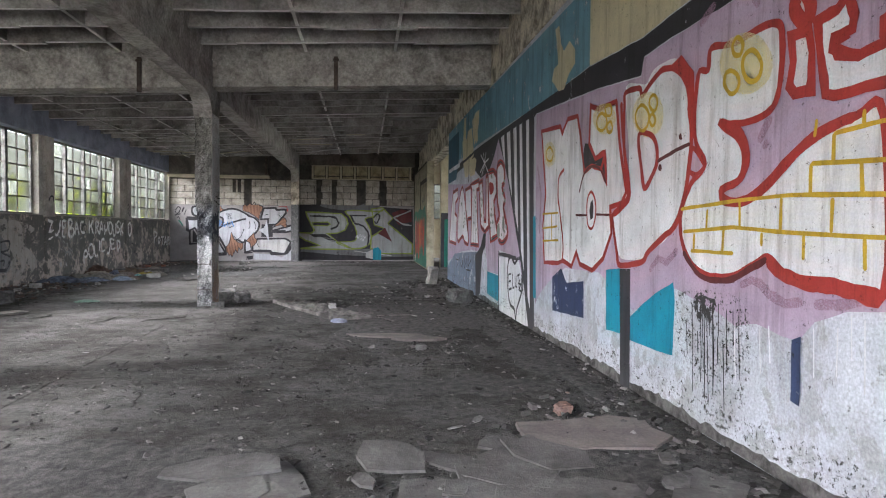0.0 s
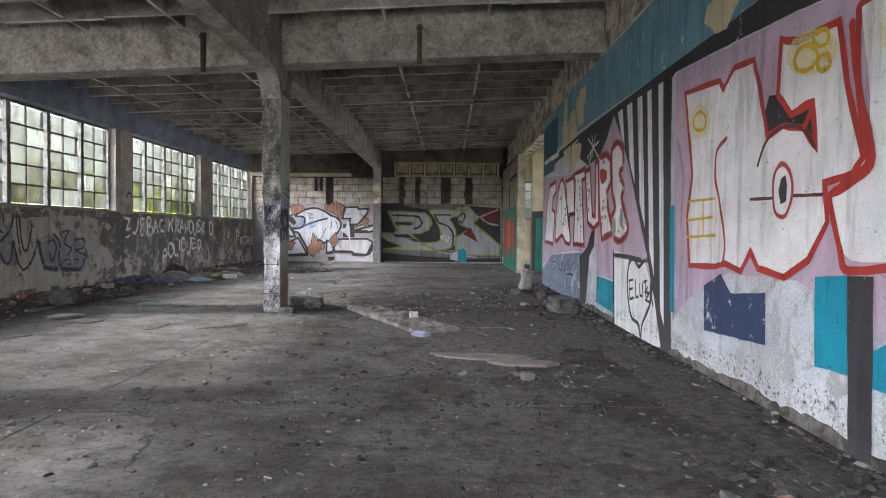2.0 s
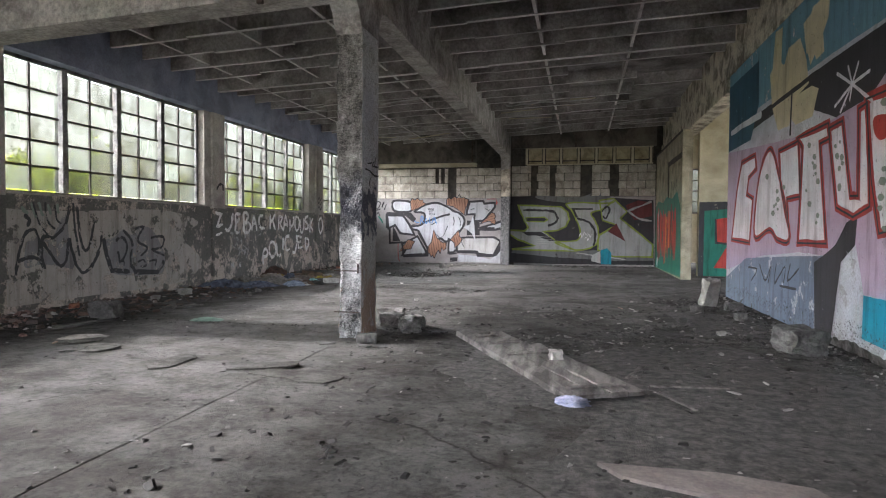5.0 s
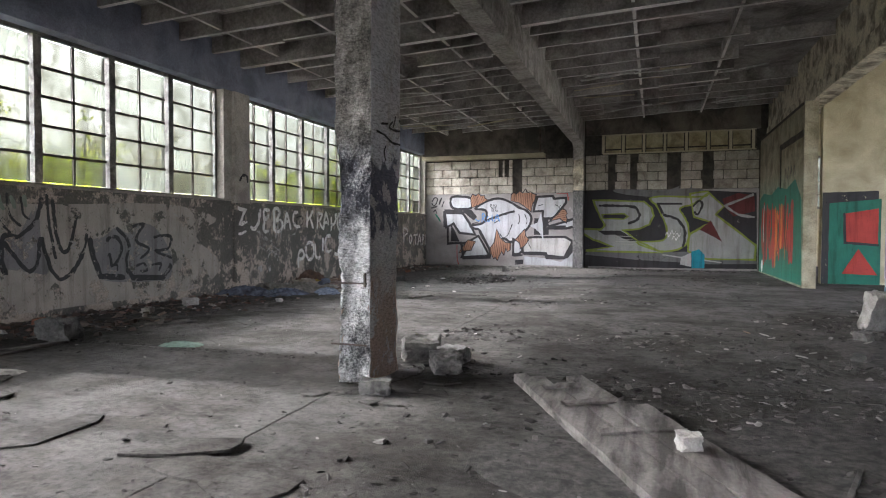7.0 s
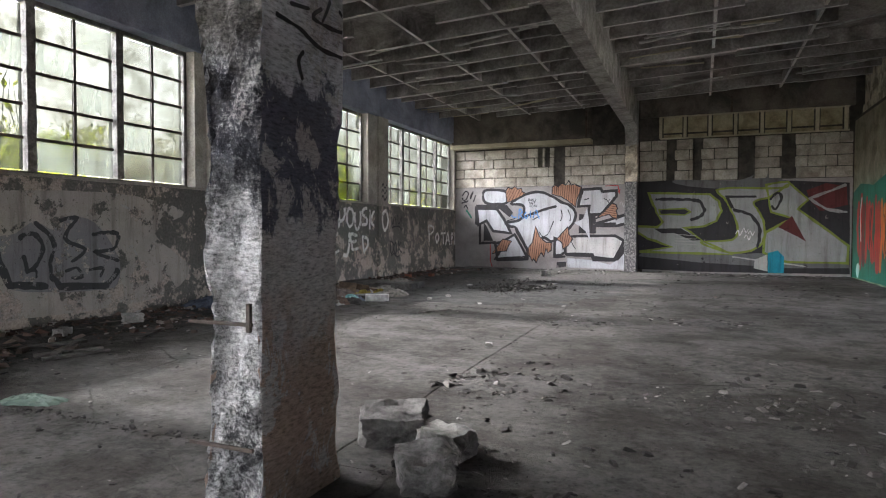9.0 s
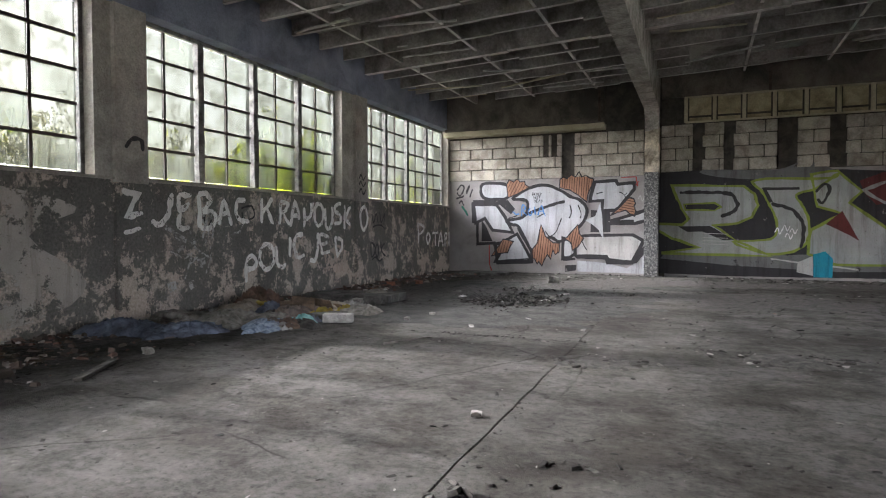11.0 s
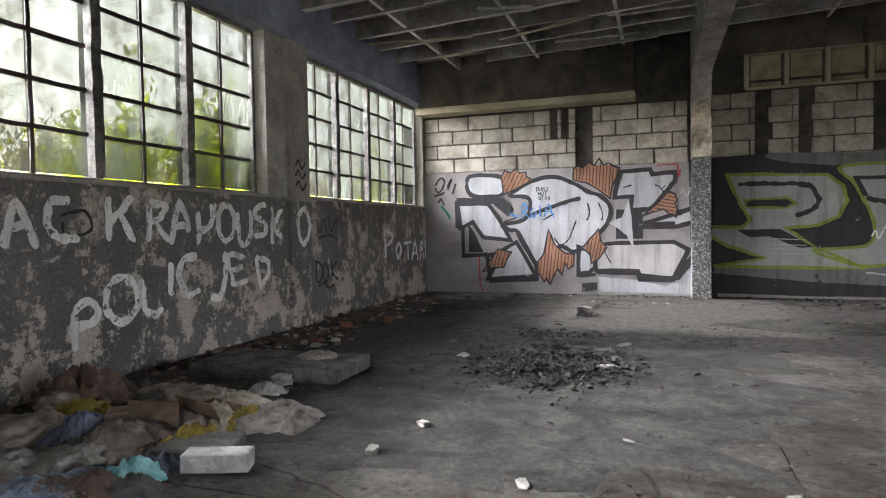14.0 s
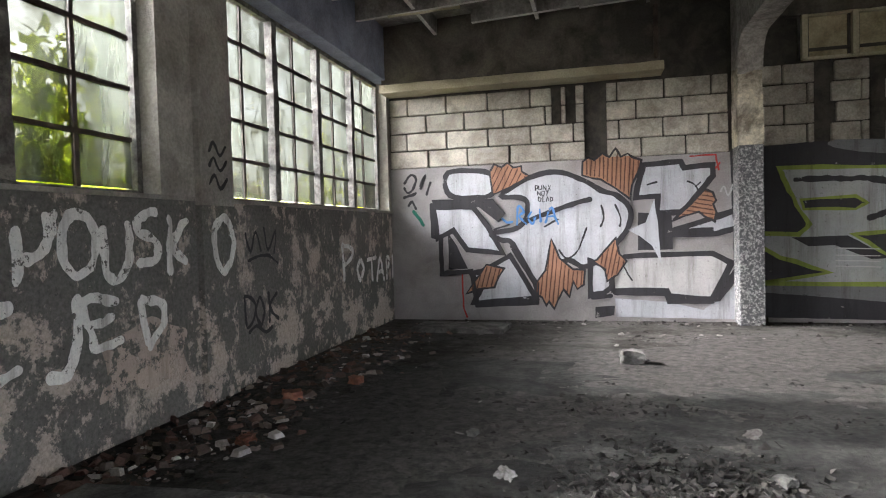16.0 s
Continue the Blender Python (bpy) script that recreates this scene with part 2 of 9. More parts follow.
COLUMN_PAINT = column_material()
EDGE = worn("crumbling_cream_concrete", (0.78, 0.71, 0.56), (0.26, 0.22, 0.17), 3.0, 0.4, 0.56, 25, bumps=1.0, vary=0.5)
SPECKLED = worn("speckled_black_paint", (0.42, 0.415, 0.4), (0.09, 0.09, 0.092), 38.0, 0.48, 0.62, 60)
SOOT = worn("sooty_concrete", (0.2, 0.175, 0.145), (0.07, 0.062, 0.054), 1.6, 0.38, 0.62, 35, bumps=0.6)
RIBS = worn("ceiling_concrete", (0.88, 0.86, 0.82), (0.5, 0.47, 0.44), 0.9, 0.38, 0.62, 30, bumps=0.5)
# soot tone that also carries the shade between the ceiling ribs
SLAB = worn("ceiling_soot_and_shade", (0.44, 0.41, 0.385), (0.15, 0.135, 0.125), 1.6, 0.35, 0.6, 22, bumps=0.8, vary=0.5)
BLUEGREY = worn("blue_grey_limewash", (0.3, 0.33, 0.42), (0.17, 0.18, 0.23), 2.0, 0.35, 0.65, 50)
DARKWALL = peeling("dark_peeling_paint", (0.185, 0.177, 0.163), (0.62, 0.53, 0.45), 1.6, 0.555, 34, (1, 1, 0.7), (0.04, 0.04, 0.04), 0.5, 0.61, 0.58)
WHITEWALL = peeling("stained_white_paint", (0.64, 0.655, 0.7), (0.46, 0.46, 0.47), 2.4, 0.57, 60, (1, 1, 0.3), (0.12, 0.115, 0.115), 0.6, 0.605, 0.6)
CREAM = worn("cream_plaster", (0.62, 0.56, 0.4), (0.38, 0.33, 0.22), 1.4, 0.32, 0.6, 50)
GREYPINK = worn("grey_primer", (0.38, 0.355, 0.35), (0.25, 0.235, 0.228), 1.8, 0.35, 0.65, 60)
BOARDING = worn("stained_boarding", (0.46, 0.4, 0.26), (0.22, 0.185, 0.11), 2.6, 0.36, 0.6, 40)
PIERCREAM = worn("stained_cream_plaster", (0.38, 0.345, 0.25), (0.19, 0.165, 0.11), 2.6, 0.36, 0.6, 40, vary=0.45)
BLOCK = worn("concrete_block", (0.54, 0.5, 0.425), (0.3, 0.268, 0.22), 4.0, 0.36, 0.58, 40, bumps=0.6, vary=0.45)
MORTAR = worn("dark_mortar", (0.1, 0.088, 0.075), (0.05, 0.045, 0.04), 5.0)
BRICK = worn("red_brick", (0.36, 0.15, 0.09), (0.2, 0.1, 0.07), 9.0)
STEEL = worn("rusty_steel", (0.1, 0.075, 0.06), (0.05, 0.035, 0.03), 8.0, rough=0.7)
FRAME = worn("window_frame_paint", (0.25, 0.24, 0.22), (0.09, 0.084, 0.076), 7.0, 0.38, 0.6, 45, bumps=0.9, vary=0.5)
CEMENT = worn("pilaster_cement", (0.5, 0.47, 0.42), (0.3, 0.277, 0.245), 3.0, 0.36, 0.6, 35, bumps=0.7, vary=0.4)
GLASS = glass_material()
LEAF = leaf_material("leaf_green", (0.4, 0.5, 0.015), (0.86, 0.93, 0.06))
DRYLEAF = leaf_material("leaf_dry", (0.42, 0.42, 0.24), (0.74, 0.72, 0.52))
BARK = worn("bark", (0.12, 0.09, 0.07))


# ---- mesh helpers ----
def mesh_object(name, bm, material, smooth=False):
    me = bpy.data.meshes.new(name)
    bm.to_mesh(me)
    bm.free()
    me.materials.append(material)
    if smooth:
        for f in me.polygons:
            f.use_smooth = True
    return new(name, me)


def part(name, bm, material, parent, label="", smooth=False):
    ob = mesh_object(name, bm, material, smooth)
    ob.parent = parent
    if label:
        tagged(ob, label)
    return ob


def share(name, me, parent, m):
    ob = new(name, me)
    ob.parent = parent
    ob.matrix_basis = m
    return ob


def structure(name, bm, material, label, category):
    return tagged(mesh_object(name, bm, material), label, category, kind="structure")


def box(bm, x0, x1, y0, y1, z0, z1, bev=0.0):
    vs = [bm.verts.new(c) for c in ((x0, y0, z0), (x1, y0, z0), (x1, y1, z0), (x0, y1, z0), (x0, y0, z1), (x1, y0, z1), (x1, y1, z1), (x0, y1, z1))]
    fs = [bm.faces.new([vs[i] for i in q]) for q in ((3, 2, 1, 0), (4, 5, 6, 7), (0, 1, 5, 4), (1, 2, 6, 5), (2, 3, 7, 6), (3, 0, 4, 7))]
    if bev:
        bmesh.ops.bevel(bm, geom=list({e for f in fs for e in f.edges}), offset=bev, segments=1, affect="EDGES")
    return bm


def boxes(*rows, bev=0.0):
    bm = bmesh.new()
    for r in rows:
        box(bm, *r, bev=bev)
    return bm


def roughen(bm, amount, scale, seed=0.0, cuts=0, keep=None):
    if cuts:
        bmesh.ops.subdivide_edges(bm, edges=bm.edges[:], cuts=cuts, use_grid_fill=True)
    for v in bm.verts:
        if keep and not keep(v.co):
            continue
        v.co += noise.noise_vector(v.co * scale + Vector((seed, seed * 2.3, -seed))) * amount
    return bm


def slab_grid(x0, x1, y0, y1, z0, z1, step):
    """A box whose faces are cut into cells of about one step."""
    bm = bmesh.new()
    box(bm, x0, x1, y0, y1, z0, z1)
    for axis, lo, hi in ((0, x0, x1), (1, y0, y1), (2, z0, z1)):
        n = max(1, round((hi - lo) / step))
        for i in range(1, n):
            co, no = Vector((0, 0, 0)), Vector((0, 0, 0))
            co[axis], no[axis] = lo + (hi - lo) * i / n, 1
            bmesh.ops.bisect_plane(bm, geom=bm.verts[:] + bm.edges[:] + bm.faces[:], plane_co=co, plane_no=no)
    return bm


def extrude_profile(points, axis, lo, hi):
    """A closed profile, swept along x (points are y, z) or along y (points are x, z)."""
    bm = bmesh.new()
    at = (lambda s, p: (s, p[0], p[1])) if axis == "x" else (lambda s, p: (p[0], s, p[1]))
    a = [bm.verts.new(at(lo, p)) for p in points]
    b = [bm.verts.new(at(hi, p)) for p in points]
    bm.faces.new(a)
    bm.faces.new(b[::-1])
    for i in range(len(points)):
        k = (i + 1) % len(points)
        bm.faces.new((a[i], b[i], b[k], a[k]))
    bmesh.ops.recalc_face_normals(bm, faces=bm.faces[:])
    return bm


# ---- the hall: plan ----
WX, EX, NY, SY = -7.85, 2.22, 26.1, -7.0      # west, east, north and south inner faces
SILL, HEAD = 1.62, 3.56
BAYS = [(-4.5, -0.15), (0.8, 5.15), (6.05, 10.45), (11.55, 16.02), (16.6, 20.97), (21.87, 26.0)]


def roof(x):
    """Underside of the ceiling ribs: the roof falls towards the windows."""
    return 4.40 + 0.045 * (x + 0.5)


floor = structure("floor", boxes((-8.3, 9.0, SY - 0.3, 30.0, -0.3, -0.014)), FLOOR, "dusty cracked grey concrete floor with worn patches", "floor")
# unseen ground made pale so it reflects daylight through the windows onto the ceiling
YARD = worn("pale_yard_bounce", (0.46, 0.43, 0.36), (0.32, 0.31, 0.24), 1.2)
ground = structure("ground", boxes((-400, 400, -400, 400, -0.7, -0.35)), YARD, "unseen yard outside the hall, made pale to bounce daylight indoors", "ground")

FLOOR_GAP = 0.006
fx, fy = (-8.15, -2.8, 2.5, 9.0), (SY - 0.3, 0.2, 6.05, 11.6, 17.15, 22.6, 30.0)
for a, b in zip(fx, fx[1:]):
    for c, d in zip(fy, fy[1:]):
        bm = boxes((a + FLOOR_GAP, b - FLOOR_GAP, c + FLOOR_GAP, d - FLOOR_GAP, -0.02, 0.0))
        n = int((d - c) / 0.12)
        for i in range(1, n):
            bmesh.ops.bisect_plane(bm, geom=bm.verts[:] + bm.edges[:] + bm.faces[:], plane_co=(0, c + (d - c) * i / n, 0), plane_no=(0, 1, 0))
        for v in bm.verts:
            v.co.x += 0.016 * noise.noise(Vector((v.co.x * 7, v.co.y * 3.5, 0))) + (0.1 - 0.016 * (v.co.y - 5) if abs(v.co.x + 2.8) < 0.5 else 0.0)
            v.co.y += 0.012 * noise.noise(Vector((v.co.x * 5, v.co.y * 5, 3)))
        part("floor_slab", bm, FLOOR, floor)

# window wall
rows = [(WX - 0.3, WX, SY, 26.4, 0, SILL), (WX - 0.3, WX + 0.06, SY, 26.4, HEAD + 0.004, 4.7)]
west = structure("wall_west", boxes(rows[0]), DARKWALL, "dark peeling parapet wall below the windows with chalky tags", "wall")
structure("beam_window", boxes(rows[1]), BLUEGREY, "blue-grey limewashed lintel beam over the windows", "beam")
edges = [SY] + [v for b in BAYS for v in b] + [26.4]
for i in range(0, len(edges), 2):
    y0, y1 = edges[i], edges[i + 1]
    if y1 - y0 > 0.3:
        structure("window_pier", boxes((WX - 0.3, WX, y0, y1, SILL, HEAD + 0.004)), CEMENT, "rough plastered pier between the windows", "pier")
PIL = WX + 0.055
for n, (a, b) in enumerate(((5.6, 6.04), (11.02, 11.5), (16.24, 16.67), (21.36, 21.8))):
    pil = structure("wall_pilaster", roughen(slab_grid(WX - 0.02, PIL, a, b, 0.0, SILL - 0.03, 0.09), 0.006, 5, n, keep=lambda c: c.x > WX + 0.01 and 0.02 < c.z < SILL - 0.05), DARKWALL, "plastered pilaster standing proud of the window wall", "pilaster")
    part("upper_shaft", roughen(slab_grid(WX - 0.02, PIL, a, b, SILL - 0.03, HEAD + 0.002, 0.09), 0.006, 5, n, keep=lambda c: c.x > WX + 0.01 and SILL < c.z < HEAD - 0.02), CEMENT, pil, "bare grey cement face")
sill = structure("window_sill", boxes((WX - 0.3, WX + 0.03, SY, 26.1, SILL, SILL + 0.03)), CEMENT, "thin pale window sill strip along the parapet", "sill")


def window(index, y0, y1):
    x = WX - 0.2
    win = tagged(new("window_%d" % index), "multi-pane steel factory window with dirty and missing glass", "window", "factory windows", "structure")
    win.location = (x, y0, SILL + 0.03)
    w, h = y1 - y0, HEAD - SILL - 0.03
    part("window_frame", boxes((-0.03, 0.05, 0, 0.05, 0, h), (-0.03, 0.05, w - 0.05, w, 0, h), (-0.03, 0.05, 0.05, w - 0.05, h - 0.05, h), (-0.03, 0.05, 0.05, w - 0.05, 0, 0.035)), FRAME, win)
    unit = w / 4
    for k in range(1, 4):
        part("mullion", roughen(slab_grid(-0.06, 0.08, k * unit - 0.05, k * unit + 0.05, 0.035, h - 0.05, 0.09), 0.011, 7, k + y0), FRAME, win)
    rows = 5
    ph = (h - 0.085) / rows
    me = None
    for k in range(4):
        a, b = k * unit + 0.055, (k + 1) * unit - 0.055
        mid = (a + b) / 2
        part("glazing_bar", roughen(slab_grid(-0.016, 0.016, mid - 0.017, mid + 0.017, 0.035, h - 0.05, 0.12), 0.006, 9, k + y0), STEEL, win)
        for r in range(1, rows):
            z = 0.035 + r * ph
            part("glazing_bar", roughen(slab_grid(-0.018, 0.018, a, b, z - 0.016, z + 0.016, 0.12), 0.006, 9, r + y0), STEEL, win)
        for r in range(rows):
            for c in range(2):
                if me is None:
                    bm = boxes((-0.003, 0.003, 0.0, 1.0, 0.0, 1.0))
                    me = bpy.data.meshes.new("pane")
                    bm.to_mesh(me)
                    bm.free()
                    me.materials.append(GLASS)
                p0 = (a, mid + 0.014)[c]
                p1 = (mid - 0.014, b)[c]
                z0 = 0.035 + r * ph + 0.014
                ob = share("pane", me, win, Matrix.Translation((0, p0, z0)) @ Matrix.Diagonal((1, p1 - p0, ph - 0.028, 1)))
                ob.visible_shadow = False


for n, (a, b) in enumerate(BAYS, 1):
    window(n, a, b)

# ceiling: sloping slab, cross ribs, two thin lengthwise ribs a bay, all one mesh
bm = bmesh.new()


def sloped(bm, x0, x1, y0, y1, lo, hi):
    vs = [bm.verts.new((x, y, roof(x) + d)) for d in (lo, hi) for x, y in ((x0, y0), (x1, y0), (x1, y1), (x0, y1))]
    for q in ((3, 2, 1, 0), (4, 5, 6, 7), (0, 1, 5, 4), (1, 2, 6, 5), (2, 3, 7, 6), (3, 0, 4, 7)):
        bm.faces.new([vs[i] for i in q])


sloped(bm, -8.3, 9.0, SY - 0.3, 30.0, 0.26, 0.6)
slab_faces = len(bm.faces)
y, n = SY, 0
while y < 26.0:
    deep = 0.1 if n % 7 == 3 else 0.0
    for k in range(7):
        a, b = WX + (2.2 - WX) * k / 7, WX + (2.2 - WX) * (k + 1) / 7
        if random.random() < (0.14 if y > 17 else 0.03):
            continue
        sloped(bm, a, b, y, y + (0.12 if deep else random.uniform(0.055, 0.08)), -deep * 0.6 + random.uniform(-0.012, 0.03), 0.27)
    y, n = y + 0.755, n + 1
for x in (-7.0, -5.55, -4.1, -1.06, 0.47):
    sloped(bm, x - 0.025, x + 0.025, SY, 26.0, 0.03, 0.27)
bm.faces.index_update()
ceiling = structure("ceiling", bm, RIBS, "sooty ribbed precast concrete ceiling with shade painted between the ribs", "ceiling")
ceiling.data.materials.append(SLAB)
# shade painted in: slab and rib sides dark, rib undersides pale as if lit
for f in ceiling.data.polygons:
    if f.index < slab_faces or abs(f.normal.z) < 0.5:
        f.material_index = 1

# lengthwise beam with curved haunches at the columns
CX0, CX1 = -2.92, -2.62
low = []
for cy, depth, reach, before, after in ((-4.2, 0.55, 0.7, 3.61, 3.61), (10.95, 0.55, 0.7, 3.61, 3.68), (25.75, 0.35, 0.38, 3.68, 3.68)):
    for s in range(9):
        u = s / 8
        low.append((cy - reach + reach * u, before - (before - 3.22) * (1 - math.sqrt(max(0, 1 - u ** 2.4)))))
    low += [(cy, 3.3), (cy + depth, 3.3)]
    if cy < 25:
        for s in range(9):
            u = 1 - s / 8
            low.append((cy + depth + 0.35 * (1 - u), after - 0.3 * (1 - math.sqrt(max(0, 1 - u ** 2.4)))))
bm = extrude_profile([(SY, 4.62), (SY, 3.61)] + low + [(26.1, 3.3), (26.1, 4.62), (10.95, 4.62)], "x", CX0, CX1)
for v in bm.verts:
    v.co.x -= 0.12 * max(0.0, v.co.y - 10.95) / 14.8
long_beam = structure("beam_lengthwise", bm, CONCRETE, "grey concrete beam with curved haunches over the columns", "beam")


def cross_beam(x0, x1, y0, y1, name="beam_cross"):
    bm = bmesh.new()
    n = 10
    for i in range(n):
        a, b = x0 + (x1 - x0) * i / n, x0 + (x1 - x0) * (i + 1) / n
        vs = [bm.verts.new((x, y, roof(x) + d)) for d in (-0.56, 0.25) for x, y in ((a, y0), (b, y0), (b, y1), (a, y1))]
        for q in ((3, 2, 1, 0), (4, 5, 6, 7), (0, 1, 5, 4), (2, 3, 7, 6)) + (((3, 0, 4, 7),) if i == 0 else ()) + (((1, 2, 6, 5),) if i == n - 1 else ()):
            bm.faces.new([vs[k] for k in q])
    bmesh.ops.remove_doubles(bm, verts=bm.verts[:], dist=0.001)
    return structure(name, bm, CONCRETE, "wide grey concrete cross beam below the ribbed ceiling", "beam")


cross_beam(WX, CX0, 10.98, 11.4)
cross_beam(CX1, EX, 10.98, 11.4)
cross_beam(WX, CX0, -4.17, -3.75)
cross_beam(CX1, EX, -4.17, -3.75)


def column(y0, y1, seed, shift=0.0):
    col = tagged(new("column"), "rough concrete column with spalled corners and peeling dark paint", "column", "hall columns", "structure")
    col.location = ((CX0 + CX1) / 2 + shift, (y0 + y1) / 2, 0)
    hx, hy = (CX1 - CX0) / 2, (y1 - y0) / 2
    shaft = slab_grid(-hx, hx, -hy, hy, 0.0, 3.32, 0.035)
    for v in shaft.verts:
        sx, sy, z = v.co.x, v.co.y, v.co.z
        ex, ey = abs(sx) > hx - 0.01, sy < -hy + 0.01
        n1 = noise.noise(Vector((sx * 6, sy * 6, z * 4)) + Vector((seed, 0, 0)))
        n2 = noise.noise(v.co * 22 + Vector((seed * 3, 0, 0)))
        waist = 0.035 * max(0.0, 1 - abs(z - 0.75) / 0.5)
        worn_away = min(1.0, max(0.0, (1.75 - z) / 0.35))
        if ex:
            v.co.x -= math.copysign(worn_away * (0.055 if sx < 0 else 0.012) * (0.75 + 0.5 * n1), sx)
            v.co.x -= math.copysign(0.006 + (0.02 * max(0, n1 + 0.2) + 0.01 * n2 + waist * 0.5) * (1.0 if ey else 0.35), sx)
        if ey:
            v.co.y += 0.02 + 0.034 * n1 + 0.04 * abs(n2) + 0.014 * noise.noise(v.co * 45) + worn_away * 0.015
        if sy > hy - 0.01 and z < 1.5:
            v.co.y -= waist + 0.02 * worn_away + 0.02 * n1 + 0.014 * n2
    if y0 > 20:
        part("shaft", boxes((-hx, hx, -hy, hy, 0, 2.32), bev=0.01), SPECKLED, col, "black paint worn to white specks")
        part("shaft", roughen(slab_grid(-hx, hx, -hy, hy, 2.324, 3.32, 0.08), 0.012, 6, 2), EDGE, col, "bare cream-grey concrete")
        shaft.free()
        return col
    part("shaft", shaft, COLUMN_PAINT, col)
    for z in (0.28, 0.72):
        part("reinforcing_bar", boxes((-hx - 0.012, hx - 0.03, -hy - 0.008, -hy + 0.004, z, z + 0.012)), STEEL, col, "rusty exposed stirrup")
    part("reinforcing_bar", boxes((hx - 0.05, hx - 0.035, -hy - 0.01, -hy + 0.005, 0.7, 0.8)), STEEL, col)
    return col


main_column = [c for c in column(10.95, 11.5, 1).children if c.name.startswith("shaft")][0]
column(25.75, 26.12, 2, -0.12)
column(-4.2, -3.65, 3)

for x in (-3.8, -0.55):
    z = roof(x)
    c = tagged(new("beam_clamp"), "rusty steel strap hanging on the cross beam", "clamp", "beam clamps")
    c.location = (x, 10.95, z - 0.56)
    part("strap", boxes((-0.035, 0.035, -0.012, 0.028, -0.08, 0.5), bev=0.004), STEEL, c)
    part("bolt", boxes((-0.02, 0.02, -0.03, -0.012, -0.05, -0.01), bev=0.004), STEEL, c)
    part("bolt", boxes((-0.05, 0.05, -0.03, -0.012, 0.42, 0.46), bev=0.004), STEEL, c)

# north wall
north = structure("wall_north", boxes((-8.3, 2.6, NY + 0.05, NY + 0.35, 0, 4.9)), MORTAR, "block wall with silver and white graffiti below", "wall")
part("plaster", boxes((WX, CX0, NY, NY + 0.05, 0, 2.28)), GREYPINK, north)
part("plaster", boxes((CX1, 2.0, NY, NY + 0.05, 0, 2.32)), GREYPINK, north)
rng = random.Random(11)
block_mesh = {}


def block(x0, x1, z0, z1, parent, mat=None):
    w, h = round(x1 - x0, 2), round(z1 - z0, 3)
    key = (w, h, rng.randrange(3), mat is None)
    if key not in block_mesh:
        bm = boxes((0, w, -0.004 - 0.004 * key[2], 0.055, 0, h), bev=0.009)
        roughen(bm, 0.008, 6, key[2] * 3 + w)
        me = bpy.data.meshes.new("brick")
        bm.to_mesh(me)
        bm.free()
        me.materials.append(mat or BLOCK)
        block_mesh[key] = me
    return share("brick", block_mesh[key], parent, Matrix.Translation((x0, NY, z0)))


def coursed(x0, x1, z0, courses, slots, first):
    ch = 0.262
    for c in range(courses):
        z = z0 + c * ch
        x = x0 - (first if c % 2 else 0.0)
        while x < x1 - 0.02:
            w = rng.choice((0.58, 0.6, 0.62))
            spans = [(max(x, x0), min(x + w, x1))]
            for s0, s1, sz0, sz1 in slots:
                if z + 0.03 < sz1 and z + ch - 0.03 > sz0:
                    cut = []
                    for a, b in spans:
                        cut += [(a, b)] if b <= s0 or a >= s1 else [(a, s0), (s1, b)]
                    spans = cut
            for a, b in spans:
                if b - a > 0.08:
                    block(a + 0.01, b - 0.01, z + 0.01, z + ch - 0.008, north, None)
            x += w


coursed(-7.84, CX0 - 0.16, 2.28, 4, [(-4.95, -4.66, 2.2, 3.4), (-5.4, -5.28, 3.0, 3.4), (-5.2, -5.08, 3.0, 3.4)], 0.31)
coursed(CX1 - 0.1, 2.0, 2.33, 4, [(-2.05, -1.87, 2.3, 3.4), (-1.42, -1.25, 2.3, 3.4), (-0.4, -0.04, 2.3, 3.4), (0.55, 0.82, 2.3, 3.4)], 0.29)
part("lintel", roughen(slab_grid(WX, -3.95, 25.8, 26.15, 3.48, 4.6, 0.12), 0.02, 5, 2), SOOT, north, "soot-blackened rough concrete lintel")
part("ledge", roughen(slab_grid(WX, -3.92, 25.72, 26.12, 3.36, 3.475, 0.15), 0.012, 4, 1), CREAM, north, "dusty cream ledge under the lintel")
part("soot_wall", roughen(slab_grid(-2.7, 2.0, 25.98, 26.12, 3.96, 4.8, 0.15), 0.015, 4, 6), SOOT, north)
part("board", boxes((-2.2, 1.9, 26.06, 26.12, 3.4, 3.95)), BOARDING, north, "cream boarding above the blocks")
# dark strips beside the battens stand in for the shadow gaps of recessed panels
for k in range(8):
    x = -2.2 + 0.575 * k
    part("groove", boxes((x - 0.065, x + 0.065, 26.03, 26.061, 3.4, 3.95)), MORTAR, north)
    part("batten", boxes((x - 0.035, x + 0.035, 25.95, 26.06, 3.4, 3.95), bev=0.004), CREAM, north)
part("batten", boxes((-2.2, 1.9, 25.995, 26.055, 3.385, 3.42)), CREAM, north)
part("batten", boxes((-2.2, 1.9, 25.995, 26.055, 3.93, 3.97)), CREAM, north)
# another dark strip in place of a shadow line across the boarding
part("groove", boxes((-2.2, 1.9, 26.04, 26.0605, 3.5, 3.54)), MORTAR, north)
part("pipe", boxes((-4.05, -3.99, 25.66, 25.72, 3.5, 4.2), bev=0.015), STEEL, north)
part("pipe", boxes((-0.6, -0.54, 25.9, 25.96, 3.95, 4.35), bev=0.015), STEEL, north)

# unseen south wall; the wide gateway behind the camera is added to let daylight in
structure("wall_south", boxes((-8.3, -7.0, SY - 0.3, SY, 0, 4.7), (1.7, 2.5, SY - 0.3, SY, 0, 4.7), (-7.0, 1.7, SY - 0.3, SY, 3.8, 4.7)), DARKWALL, "unseen dark end wall with a wide gateway added to let daylight in", "wall")
